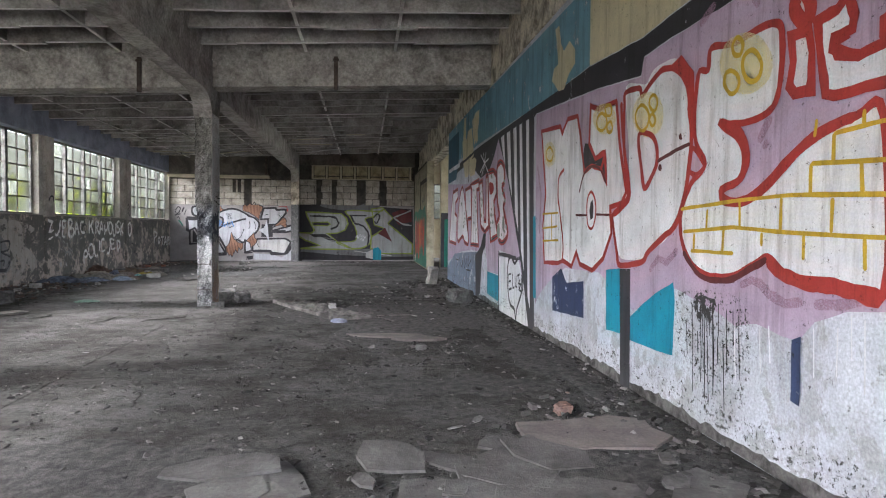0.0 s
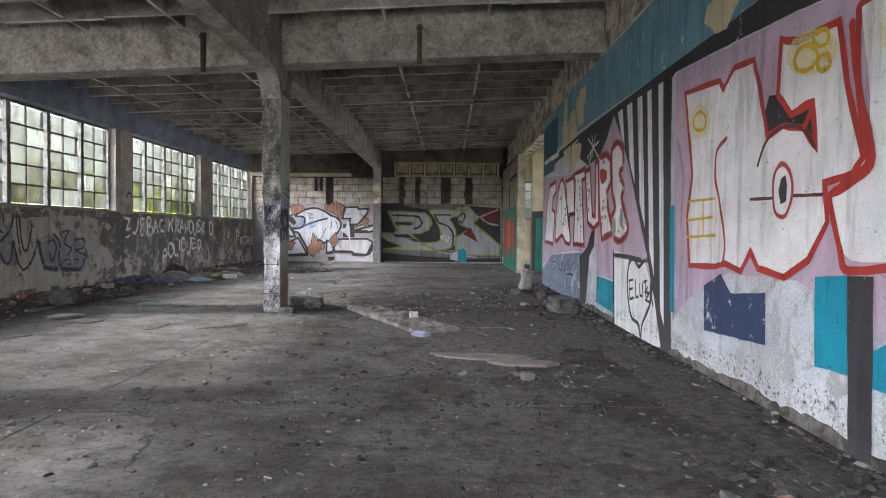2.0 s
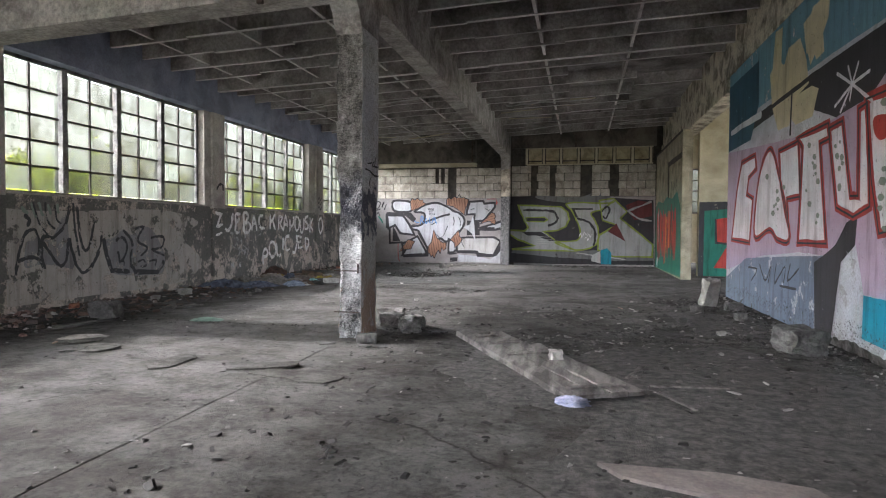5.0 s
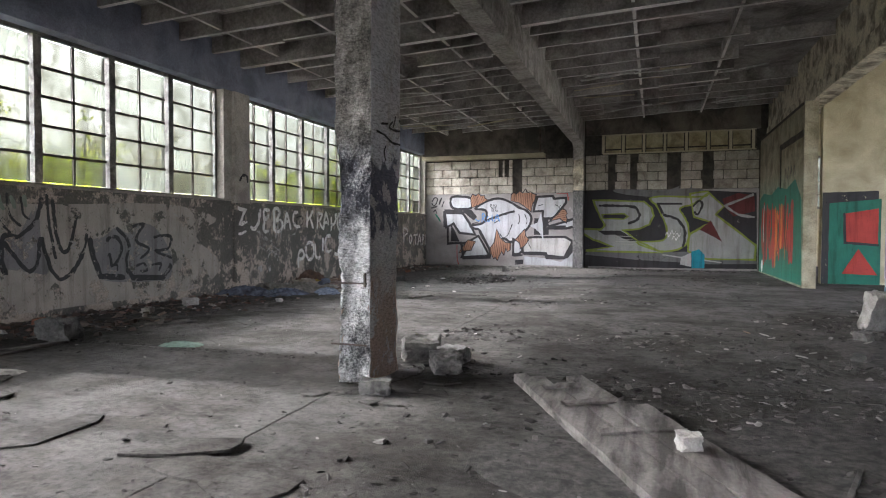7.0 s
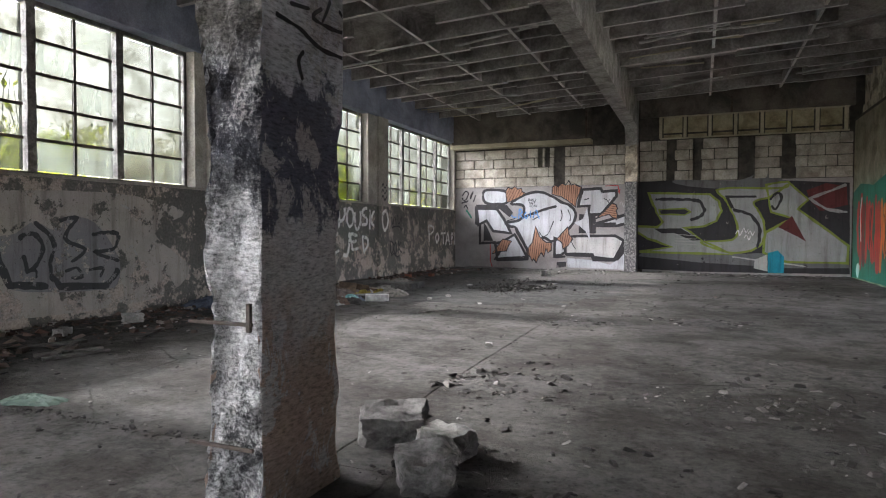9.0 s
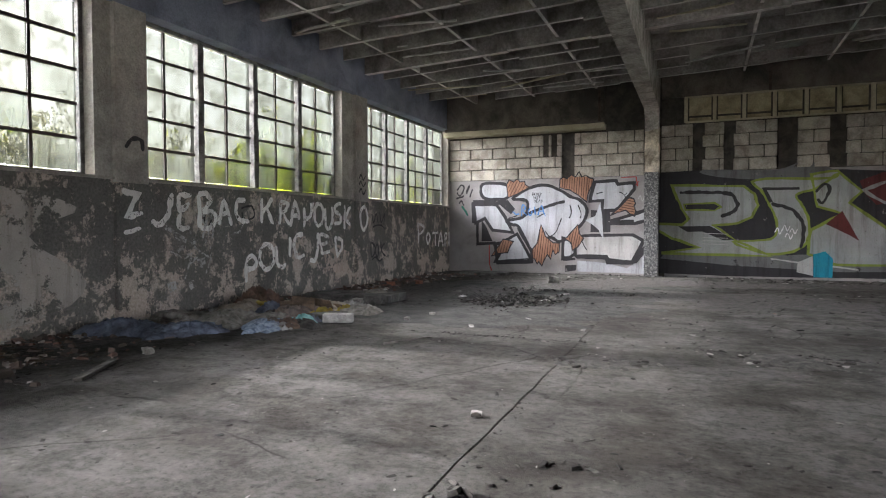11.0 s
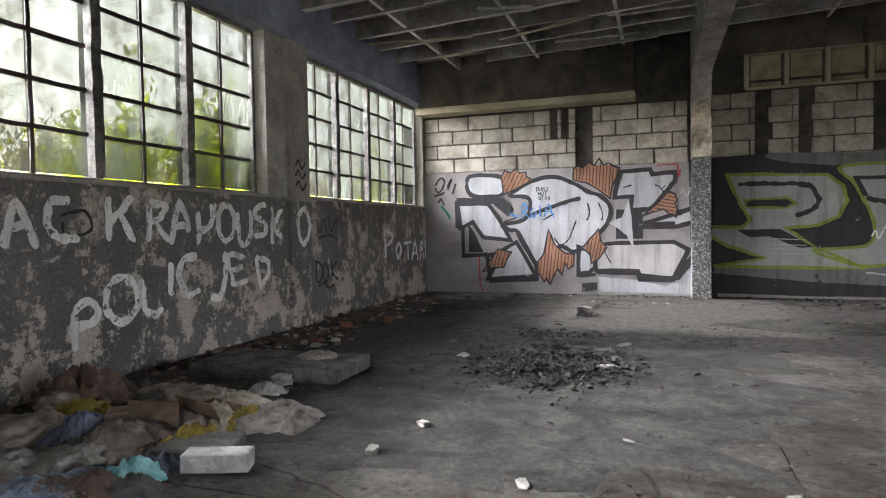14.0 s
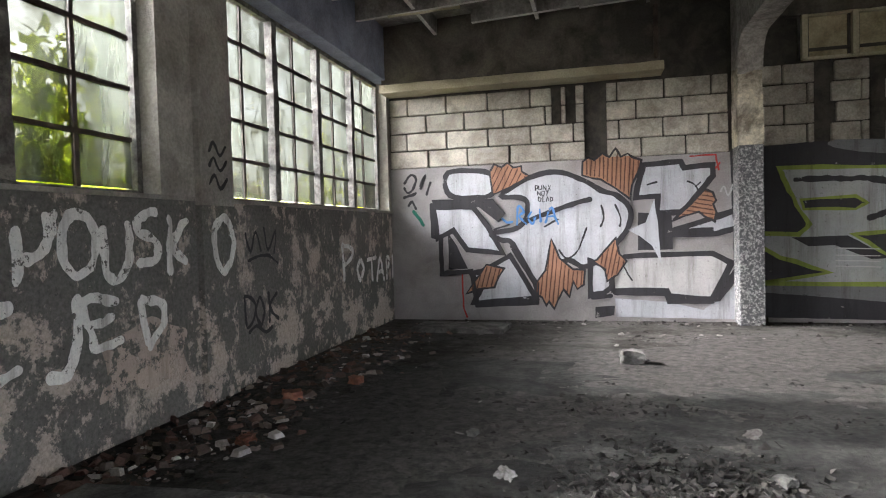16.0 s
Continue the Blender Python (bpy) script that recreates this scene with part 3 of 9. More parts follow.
# east wall, with an opening into the next room
# the unseen openings south of y 0.9 are added to brighten the hall
east = structure("wall_east", boxes((EX, EX + 0.25, 0.9, 16.8, 0, 3.95), (EX, EX + 0.25, SY, 0.9, 0, 0.8), (EX, EX + 0.25, SY, 0.9, 3.5, 3.95), (EX, EX + 0.25, -3.4, -2.8, 0.8, 3.5), (EX, EX + 0.25, SY, -6.4, 0.8, 3.5)), WHITEWALL, "white plastered wall covered in large colourful graffiti", "wall")
structure("beam_east", boxes((EX - 0.02, EX + 0.27, SY, 26.1, 3.954, 4.85)), EDGE, "crumbling concrete edge beam over the painted wall", "beam")
structure("lintel_east", roughen(slab_grid(EX - 0.06, EX + 0.27, 16.8, 26.1, 3.66, 3.95, 0.2), 0.02, 4, 5), EDGE, "stained concrete lintel over the opening to the side room", "beam")
pier = structure("wall_pier", boxes((2.02, 2.26, 20.75, 26.1, 0, 3.656)), PIERCREAM, "cream wall panel with green and red graffiti below", "wall")

# next room seen through the opening
# unseen openings at x 8.7 are added so daylight reaches the window wall
side = structure("wall_side_room", boxes((2.66, 8.7, 22.2, 22.4, 0, 4.7), (8.7, 9.0, 4.0, 30.0, 0, 1.1), (8.7, 9.0, 4.0, 30.0, 3.7, 5.2), (8.7, 9.0, 4.0, 10.0, 1.1, 3.7), (8.7, 9.0, 15.2, 16.0, 1.1, 3.7), (8.7, 9.0, 21.2, 30.0, 1.1, 3.7), (2.3, 8.7, 29.7, 30.0, 0, 1.85), (2.3, 8.7, 29.7, 30.0, 3.55, 5.2), (4.6, 8.7, 29.7, 30, 1.85, 3.55), (2.47, 8.7, 4.0, 4.2, 0, 5.0)), CREAM, "cream plaster walls of the side room", "wall")


side_window = tagged(new("window_7"), "small barred window at the end of the side room", "window", kind="structure")
side_window.location = (2.3, 29.75, 1.85)
part("window_frame", boxes((0, 2.3, -0.03, 0.03, 0, 0.06), (0, 2.3, -0.03, 0.03, 1.64, 1.7), (0, 0.06, -0.03, 0.03, 0.06, 1.64), (2.24, 2.3, -0.03, 0.03, 0.06, 1.64)), FRAME, side_window)
for k in range(1, 5):
    part("glazing_bar", boxes((0.06 + 0.44 * k - 0.02, 0.06 + 0.44 * k + 0.02, -0.02, 0.02, 0.06, 1.64)), FRAME, side_window)
for k in range(1, 4):
    part("glazing_bar", boxes((0.06, 2.24, -0.015, 0.015, 0.06 + 0.4 * k - 0.02, 0.06 + 0.4 * k + 0.02)), FRAME, side_window)
part("pane", boxes((0.06, 2.24, 0.024, 0.03, 0.06, 1.64)), GLASS, side_window).visible_shadow = False

# outside planting
def leaf_cloud(r, points, size):
    """Small folded leaves, one at each point."""
    verts, faces = [], []
    for o in points:
        k = size * r.uniform(0.6, 1.5)
        q = Euler((r.uniform(0, 6.3), r.uniform(0, 6.3), r.uniform(0, 6.3))).to_matrix()
        b = len(verts)
        verts += [tuple(o + q @ Vector(p)) for p in ((-k, 0, 0), (0, -k * 0.45, k * 0.12), (k, 0, 0), (0, k * 0.45, k * 0.12))]
        faces.append((b, b + 1, b + 2, b + 3))
    me = bpy.data.meshes.new("foliage")
    me.from_pydata(verts, [], faces)
    return me


def twig(bm, a, b, thick):
    d = b - a
    turn = d.to_track_quat("Z", "Y").to_matrix().to_4x4()
    bmesh.ops.create_cone(bm, segments=4, radius1=thick, radius2=thick * 0.3, depth=d.length, cap_ends=True, matrix=Matrix.Translation(a) @ turn @ Matrix.Translation((0, 0, d.length / 2)))


def bush(seed, mat, label, loc, height, spread, leaves, size, twigs=30):
    r = random.Random(seed)
    b = tagged(new("bush"), label, "bush", "bushes outside the windows")
    stem = bmesh.new()
    points = []
    shoots = []
    for _ in range(twigs):
        root = Vector((r.gauss(0, 0.25), r.gauss(0, 0.3), 0)) * spread
        lean = Vector((r.uniform(-1, 1) * spread, r.uniform(-1.3, 1.3) * spread, height * r.uniform(0.45, 1.0)))
        mid = root.lerp(lean, 0.5) + Vector((r.gauss(0, 0.1), r.gauss(0, 0.1), height * 0.06))
        twig(stem, root, mid, 0.016)
        twig(stem, mid, lean, 0.01)
        shoots.append((root, mid, lean))
        for _ in range(3):
            f = r.uniform(0.2, 1)
            p = mid.lerp(lean, f)
            e = p + Vector((r.gauss(0, 0.22), r.gauss(0, 0.22), r.uniform(0.05, 0.4)))
            twig(stem, p, e, 0.006)
            shoots.append((p, p.lerp(e, 0.5), e))
    for _ in range(leaves):
        p, m, e = r.choice(shoots)
        f = r.random() ** 0.7
        q = (p.lerp(m, f * 2) if f < 0.5 else m.lerp(e, f * 2 - 1)) + Vector((r.gauss(0, 0.11), r.gauss(0, 0.11), r.gauss(0, 0.1)))
        if q.z > 0.05:
            points.append(q)
    me = leaf_cloud(r, points, size)
    me.materials.append(mat)
    share("foliage", me, b, Matrix())
    part("stem", stem, BARK, b)
    b.matrix_basis = pose(*loc)
    return b


def vine(seed, mat, label, y0, y1, top, leaves, size, depth=0.35):
    """A climber that leans on the outside of a window, thick at the sill and thinner above."""
    r = random.Random(seed)
    v = tagged(new("climbing_vine"), label, "climber", "climbers on the windows")
    stem = bmesh.new()
    points, shoots = [], []
    for _ in range(max(6, int((y1 - y0) * 9))):
        y = r.uniform(y0, y1)
        p = Vector((-8.3 - r.random() * depth, y, -0.35))
        reach = 1.5 + (top - 1.5) * r.random() ** 1.3
        while p.z < reach:
            q = p + Vector((r.gauss(0, 0.03), r.gauss(0, 0.1), r.uniform(0.25, 0.45)))
            q.x = min(q.x, -8.24)
            twig(stem, p, q, 0.007)
            if q.z > 1.2:
                shoots.append((p, q))
            p = q
    for _ in range(leaves):
        p, q = r.choice(shoots)
        o = p.lerp(q, r.random()) + Vector((r.gauss(0, 0.07), r.gauss(0, 0.1), r.gauss(0, 0.09)))
        o.x = min(o.x, -8.22)
        points.append(o)
    me = leaf_cloud(r, points, size)
    me.materials.append(mat)
    share("foliage", me, v, Matrix())
    part("stem", stem, BARK, v)
    return v


low_green = bush(4, LEAF, "leafy bright green bush growing outside the windows", (-13.0, 14.0, -0.35), 3.7, 1.2, 11000, 0.036)
low_dry = bush(9, DRYLEAF, "pale half-dry shrub with thin bare twigs outside the windows", (-13.4, 19.0, -0.35), 3.6, 1.2, 5000, 0.03, 46)
tall_dry = bush(12, DRYLEAF, "tall pale half-dry shrub standing beyond the yard", (-17.3, 24.0, -0.35), 4.5, 1.9, 7000, 0.05, 40)
tall_green = bush(7, LEAF, "tall leafy green bush standing beyond the yard", (-17.0, 29.0, -0.35), 4.4, 1.9, 8000, 0.055, 34)
rng = random.Random(5)
for k in range(11):
    copy_thing(low_green, pose(-12.4 - rng.uniform(0, 1.8), 3.0 + k * 1.45 + rng.uniform(-0.5, 0.5), -0.45 - rng.uniform(0, 0.6), 0, 0, rng.uniform(0, 360)))
for k in range(12):
    copy_thing(low_dry, pose(-12.2 - rng.uniform(0, 2.4), 9.5 + k * 1.7 + rng.uniform(-0.5, 0.5), -0.45 - rng.uniform(0, 0.7), 0, 0, rng.uniform(0, 360)))
for k in range(5):
    copy_thing(tall_dry, pose(-17.5 - rng.uniform(0, 1.5), 21.0 + k * 3.2, -0.5 - rng.uniform(0, 0.8), 0, 0, rng.uniform(0, 360)))
for k in range(3):
    copy_thing(tall_green, pose(-18.0 - rng.uniform(0, 1.5), 33.0 + k * 4.5, -0.5, 0, 0, rng.uniform(0, 360)))
vine(21, LEAF, "dense bright green climber pressed against the lower window panes", 19.5, 21.1, 3.0, 2300, 0.06)
vine(22, LEAF, "bright green climber thinning out up the window", 18.7, 19.7, 2.7, 1100, 0.058)
vine(23, LEAF, "sparse green climber with bare stems on the window", 17.2, 18.6, 2.2, 420, 0.036)
vine(24, DRYLEAF, "withered tan climber on the last window", 21.9, 24.2, 3.1, 420, 0.045)
vine(25, LEAF, "green climber at the end of the last window", 24.6, 25.9, 2.9, 700, 0.04)
vine(26, LEAF, "single young green shoot in front of the window", 13.7, 13.95, 3.15, 60, 0.06)


# ---- wall paint: flat shapes of spray and brush paint on the walls ----
P_WHITE = sprayed("paint_white", (0.86, 0.86, 0.88), 0.68)
P_PINK = sprayed("paint_pink", (0.54, 0.42, 0.54), 0.7, scale=4)
P_RED = sprayed("paint_red", (0.43, 0.05, 0.04), 0.7)
P_MAROON = sprayed("paint_maroon", (0.13, 0.03, 0.03), 0.68)
P_YELLOW = sprayed("paint_yellow", (0.68, 0.44, 0.035), 0.68)
P_BLUE = sprayed("paint_blue", (0.19, 0.37, 0.48), 0.6, scale=3.5)
P_DARKTEAL = sprayed("paint_teal", (0.04, 0.12, 0.18), 0.62, scale=5)
P_CREAM = sprayed("paint_cream", (0.72, 0.64, 0.42), 0.72)
P_BLACK = sprayed("paint_black", (0.04, 0.038, 0.042), 0.64)
P_YSPRAY = sprayed("yellow_overspray", (0.84, 0.74, 0.4), 0.5, scale=150)
P_NAVY = sprayed("paint_navy", (0.035, 0.05, 0.11), 0.585)
P_CYAN = sprayed("paint_cyan", (0.02, 0.28, 0.4), 0.68)
P_PLUM = sprayed("paint_plum", (0.4, 0.25, 0.33), 0.52, scale=170)
P_GRIME = sprayed("paint_grime", (0.05, 0.045, 0.045), 0.52, scale=22)
P_SAGE = sprayed("paint_sage", (0.3, 0.36, 0.3), 0.7)
P_GREYBLUE = sprayed("paint_grey_blue", (0.2, 0.25, 0.33), 0.58, scale=4)
FOOTING = worn("bare_footing", (0.2, 0.188, 0.175), (0.06, 0.054, 0.048), 6.0, 0.4, 0.58, 30, bumps=0.9, vary=0.5)
P_SPECK = sprayed("grime_specks", (0.07, 0.065, 0.06), 0.42, scale=30)
P_BAREGREY = sprayed("bare_grey_plaster", (0.5, 0.46, 0.41), 0.55, scale=2.6)
P_SILVER = sprayed("paint_silver", (0.5, 0.51, 0.54), 0.7)
P_SILVER2 = sprayed("paint_silver_grey", (0.36, 0.37, 0.365), 0.68)
P_LGREY = sprayed("paint_light_grey", (0.5, 0.49, 0.48), 0.68)
P_TAN = sprayed("paint_tan", (0.4, 0.21, 0.13), 0.7)
P_BROWN = sprayed("paint_brown", (0.12, 0.055, 0.035), 0.7)
P_BLUE2 = sprayed("paint_sky_blue", (0.1, 0.25, 0.55), 0.6)
P_GREEN = sprayed("paint_green", (0.02, 0.16, 0.11), 0.66, scale=5)
P_LIME = sprayed("paint_lime", (0.24, 0.3, 0.055), 0.68)
P_ORANGE = sprayed("paint_orange", (0.65, 0.2, 0.05), 0.64)
P_CHALK = sprayed("paint_chalk", (0.95, 0.94, 0.9), 0.575, scale=16)
P_FADED = sprayed("faded_black_paint", (0.07, 0.072, 0.076), 0.57, scale=7)
P_DUSTGREY = sprayed("dusty_grey_paint", (0.3, 0.295, 0.3), 0.56, scale=5)
P_SMOKE = sprayed("paint_smoke_grey", (0.16, 0.16, 0.165), 0.6, scale=5)
P_CHALK2 = sprayed("paint_chalk_thin", (0.5, 0.49, 0.47), 0.5, scale=14)
P_PLASTER = sprayed("bare_plaster", (0.56, 0.46, 0.39), 0.52, scale=7)

# each plane: the wall it lies on, and how (along, height, off) becomes a place
EW = (east, lambda a, z, o: (EX - o, a, z), (SY, 16.8))
NW = (north, lambda a, z, o: (a, NY - o, z), (-7.85, 2.0))
WW = (west, lambda a, z, o: (WX + o, a, z), (SY, 26.1))
PLW = (west, lambda a, z, o: (PIL + 0.008 + o, a, z), (16.26, 21.79))
CW = (main_column, lambda a, z, o: (CX1 - 0.001 + o - (CX0 + CX1) / 2, a - 11.225, z), (10.97, 11.48))
PW = (pier, lambda a, z, o: (2.02 - o, a, z), (20.76, 26.09))
SW = (side, lambda a, z, o: (a, 22.2 - o, z), (2.67, 8.6))
paint_count = 0


def offset(layer):
    global paint_count
    paint_count += 1
    return 0.0025 * layer + 0.000006 * paint_count


def curved(points, closed, steps=5):
    n, res = len(points), []
    for i in range(n if closed else n - 1):
        p = [Vector((*points[(i + k) % n if closed else min(max(i + k, 0), n - 1)], 0)) for k in (-1, 0, 1, 2)]
        for s in range(steps):
            t = s / steps
            v = 0.5 * ((2 * p[1]) + (p[2] - p[0]) * t + (2 * p[0] - 5 * p[1] + 4 * p[2] - p[3]) * t * t + (3 * p[1] - p[0] - 3 * p[2] + p[3]) * t ** 3)
            res.append((v.x, v.y))
    return res if closed else res + [points[-1]]


def clamp(plane, a):
    return min(max(a, plane[2][0]), plane[2][1])


def frayed(points, amount, seed):
    """The outline cut finer, with the wobble of a hand."""
    res = []
    for i, a in enumerate(points):
        a, b = Vector(a), Vector(points[(i + 1) % len(points)])
        n = max(1, min(40, int((b - a).length / 0.07)))
        for k in range(n):
            p = a.lerp(b, k / n)
            q = Vector((p.x * 8, p.y * 8, seed * 400))
            res.append((p.x + amount * noise.noise(q), p.y + amount * noise.noise(q + Vector((9, 5, 2)))))
    return res


def fill(name, plane, material, layer, points, smooth=False):
    o = offset(layer)
    inside = []
    for a, z in (curved(points, True, 4) if smooth else points):
        q = (clamp(plane, a), z)
        if not inside or (Vector(q) - Vector(inside[-1])).length > 0.004:
            inside.append(q)
    pts = frayed(inside, 0.007, o)
    want = abs(sum(a[0] * b[1] - b[0] * a[1] for a, b in zip(pts, pts[1:] + pts[:1]))) / 2
    for way in ("fill", "BEAUTY", "EAR_CLIP"):
        bm = bmesh.new()
        vs = [bm.verts.new(plane[1](a, max(z, 0.001), o)) for a, z in pts]
        if way == "fill":
            bmesh.ops.triangle_fill(bm, edges=[bm.edges.new((vs[i - 1], vs[i])) for i in range(len(vs))], use_beauty=True)
        else:
            bmesh.ops.triangulate(bm, faces=[bm.faces.new(vs)], ngon_method=way)
        if abs(sum(f.calc_area() for f in bm.faces) - want) < 0.03 * want + 0.001 or way == "EAR_CLIP":
            break
        bm.free()
    bmesh.ops.recalc_face_normals(bm, faces=bm.faces[:])
    return part(name, bm, material, plane[0])


def stroke(name, plane, material, layer, width, points, closed=False, smooth=True):
    o = offset(layer)
    pts = [Vector(p) for p in (curved(points, closed) if smooth and len(points) > 2 else points)]
    if not closed:
        m = 2 if smooth else 5
        pts = [a.lerp(b, k / m) for a, b in zip(pts, pts[1:]) for k in range(m)] + [pts[-1]]
        first, last = pts[1] - pts[0], pts[-1] - pts[-2]
        pts = [pts[0], pts[0] + first * 0.12, pts[0] + first * 0.4] + pts[1:-1] + [pts[-1] - last * 0.4, pts[-1] - last * 0.12, pts[-1]]
    elif not smooth:
        pts = [a.lerp(b, k / 3) for a, b in zip(pts, pts[1:] + pts[:1]) for k in range(3)]
    n = len(pts)
    run = [0.0]
    for a, b in zip(pts, pts[1:]):
        run.append(run[-1] + (b - a).length)
    bm = bmesh.new()
    pairs = []
    for i, p in enumerate(pts):
        a = pts[i - 1] if closed or i else p
        b = pts[(i + 1) % n] if closed or i < n - 1 else p
        d1, d2 = (p - a), (b - p)
        d1 = d1.normalized() if d1.length > 1e-6 else d2.normalized()
        d2 = d2.normalized() if d2.length > 1e-6 else d1
        d = d1 + d2
        d = d.normalized() if d.length > 0.3 else d1
        k = 1 / max(0.55, d.dot(d1))
        w = width * 0.5 * k * (1 + 0.22 * noise.noise(Vector((p.x * 6, p.y * 6, o * 900))))
        loose = 1.0 if name.startswith(('brush', 'tag', 'letter_line', 'fur')) else 0.35
        if loose:
            p = p + Vector((noise.noise(Vector((p.x * 9, p.y * 9, o * 700))), noise.noise(Vector((p.y * 9, p.x * 9, o * 300))))) * width * 0.35 * loose
            w *= 1 + 0.5 * loose * noise.noise(Vector((p.x * 17, p.y * 17, o * 500)))
        if not closed:
            s = min(run[i], run[-1] - run[i]) / (width * 0.5)
            w *= max(0.3, math.sqrt(max(0.0, 1 - max(0.0, 1 - s) ** 2)))
        e = Vector((-d.y, d.x)) * w
        pairs.append([bm.verts.new(plane[1](clamp(plane, q.x), max(q.y, 0.001), o)) for q in (p + e, p - e)])
    for i in range(n if closed else n - 1):
        a, b = pairs[i], pairs[(i + 1) % n]
        bm.faces.new((a[0], b[0], b[1], a[1]))
    return part(name, bm, material, plane[0])


# painted wall: bands and panels
fill("paint_band", EW, P_BLUE, 1, [(18.14, 4.03), (9.71, 3.91), (6.43, 3.86), (6.05, 3.86), (6.04, 3.02), (7.05, 3), (8.6, 3.01), (12.1, 3.07), (17.78, 3.01)])
fill("paint_band", EW, P_CREAM, 1, [(6.05, 3.86), (6.04, 3.02), (4.82, 2.94), (4.26, 2.97), (3.92, 2.97), (3.4, 2.98), (4.31, 3.88)])
fill("paint_band", EW, P_BLACK, 1, [(17.77, 2.91), (12.1, 3.01), (8.6, 3.01), (7.05, 3), (6.04, 3.01), (4.81, 2.93), (4.26, 2.96), (3.92, 2.96), (3.4, 2.97), (3.05, 2.83), (3.39, 2.78), (3.79, 2.78), (4.34, 2.79), (4.79, 2.77), (4.84, 2.63), (5.79, 2.74), (6.83, 2.82), (8.01, 2.9), (8.26, 2.83), (8.17, -0.09), (8.57, -0.08), (9.55, 1.46), (11.46, 2.21), (13.44, 2.83), (17.63, 2.69)])
fill("paint_field", EW, P_PINK, 1, [(8.01, 2.89), (6.83, 2.8), (5.79, 2.73), (4.84, 2.62), (4.79, 2.76), (4.34, 2.78), (3.79, 2.78), (3.39, 2.77), (2.65, 2.8), (2.05, 2.71), (1.98, 1.1), (2.36, 1.01), (2.58, 0.98), (2.79, 0.9), (2.9, 0.79), (3.05, 0.79), (3.25, 0.82), (3.46, 0.78), (3.72, 0.85), (3.97, 0.89), (4.21, 0.94), (4.92, 0.68), (5.7, 0.95), (6.72, 0.93), (7.25, 0.76), (7.66, 0.58), (7.97, 0.36)])
# first piece: letters
fill("letter_fill", EW, P_BLACK, 4, [(6.12, 2.25), (6.0, 2.23), (5.82, 2.06), (5.58, 2.09), (5.53, 1.8), (5.67, 1.94), (5.92, 2.0), (6.13, 1.96), (6.17, 2.15)])
fill("letter_fill", EW, P_WHITE, 3, [(7.72, 2.62), (6.95, 2.56), (6.87, 2.47), (6.68, 2.6), (6.36, 2.57), (6.26, 2.34), (6.13, 1.96), (5.92, 2.0), (5.67, 1.94), (5.53, 1.8), (5.58, 2.09), (5.82, 2.06), (6.0, 2.23), (5.97, 2.6), (5.77, 2.53), (5.33, 2.52), (5.24, 2.13), (5.08, 1.69), (5.17, 1.6), (5.43, 1.57), (5.39, 1.33), (5.58, 1.09), (5.86, 0.96), (6.22, 1.0), (6.34, 1.12), (6.49, 0.96), (6.78, 1.01), (6.97, 0.97), (7.53, 0.95), (7.61, 1.42), (7.5, 1.8), (7.6, 2.19)])
stroke("letter_outline", EW, P_RED, 4, 0.05, [(7.72, 2.62), (6.95, 2.56), (6.87, 2.47), (6.68, 2.6), (6.36, 2.57), (6.26, 2.34), (6.13, 1.96), (5.92, 2.0), (5.67, 1.94), (5.53, 1.8), (5.58, 2.09), (5.82, 2.06), (6.0, 2.23), (5.97, 2.6), (5.77, 2.53), (5.33, 2.52), (5.24, 2.13), (5.08, 1.69), (5.17, 1.6), (5.43, 1.57), (5.39, 1.33), (5.58, 1.09), (5.86, 0.96), (6.22, 1.0), (6.34, 1.12), (6.49, 0.96), (6.78, 1.01), (6.97, 0.97), (7.53, 0.95), (7.61, 1.42), (7.5, 1.8), (7.6, 2.19)], closed=True, smooth=False)
stroke("letter_outline", EW, P_RED, 6, 0.035, [(6.77, 2.05), (6.96, 1.96), (6.98, 1.73), (6.9, 1.55), (6.77, 1.18), (6.82, 0.99)])
stroke("letter_outline", EW, P_MAROON, 6, 0.03, [(6.26, 1.75), (6.13, 1.93), (5.91, 1.99), (5.67, 1.94), (5.53, 1.8)])
stroke("letter_outline", EW, P_RED, 6, 0.05, [(5.82, 2.06), (5.58, 2.09), (5.62, 1.99), (5.67, 1.94)])
stroke("letter_outline", EW, P_RED, 6, 0.05, [(5.21, 2.49), (5.14, 2.11), (5.0, 1.68), (5.14, 1.56), (5.37, 1.49)])
stroke("letter_outline", EW, P_RED, 6, 0.028, [(6.02, 1.52), (6.01, 1.67), (5.91, 1.74), (5.8, 1.65), (5.78, 1.51), (5.86, 1.38), (5.98, 1.4)], closed=True)
fill("letter_fill", EW, P_BLACK, 6, [(5.95, 1.55), (5.92, 1.64), (5.87, 1.66), (5.84, 1.59), (5.85, 1.48), (5.92, 1.46)])
stroke("letter_outline", EW, P_MAROON, 6, 0.022, [(6.36, 1.52), (6.02, 1.51)], smooth=False)
stroke("letter_outline", EW, P_MAROON, 6, 0.022, [(5.77, 1.51), (5.43, 1.5)], smooth=False)
stroke("letter_outline", EW, P_RED, 4, 0.05, [(5.13, 2.55), (4.86, 2.53), (4.8, 2.46), (4.66, 2.52), (4.46, 2.58), (4.3, 2.55), (4.16, 2.47), (4.07, 2.35), (4.04, 2.17), (4.01, 1.96), (4.06, 1.71), (4.14, 1.5), (4.25, 1.37), (4.4, 1.31), (4.65, 1.18), (4.76, 1.1), (5.18, 1.05), (5.26, 1.16), (5.35, 1.39), (5.37, 1.49), (5.17, 1.58), (5.04, 1.66), (5.1, 1.88), (5.15, 2.17), (5.15, 2.44)], closed=True)
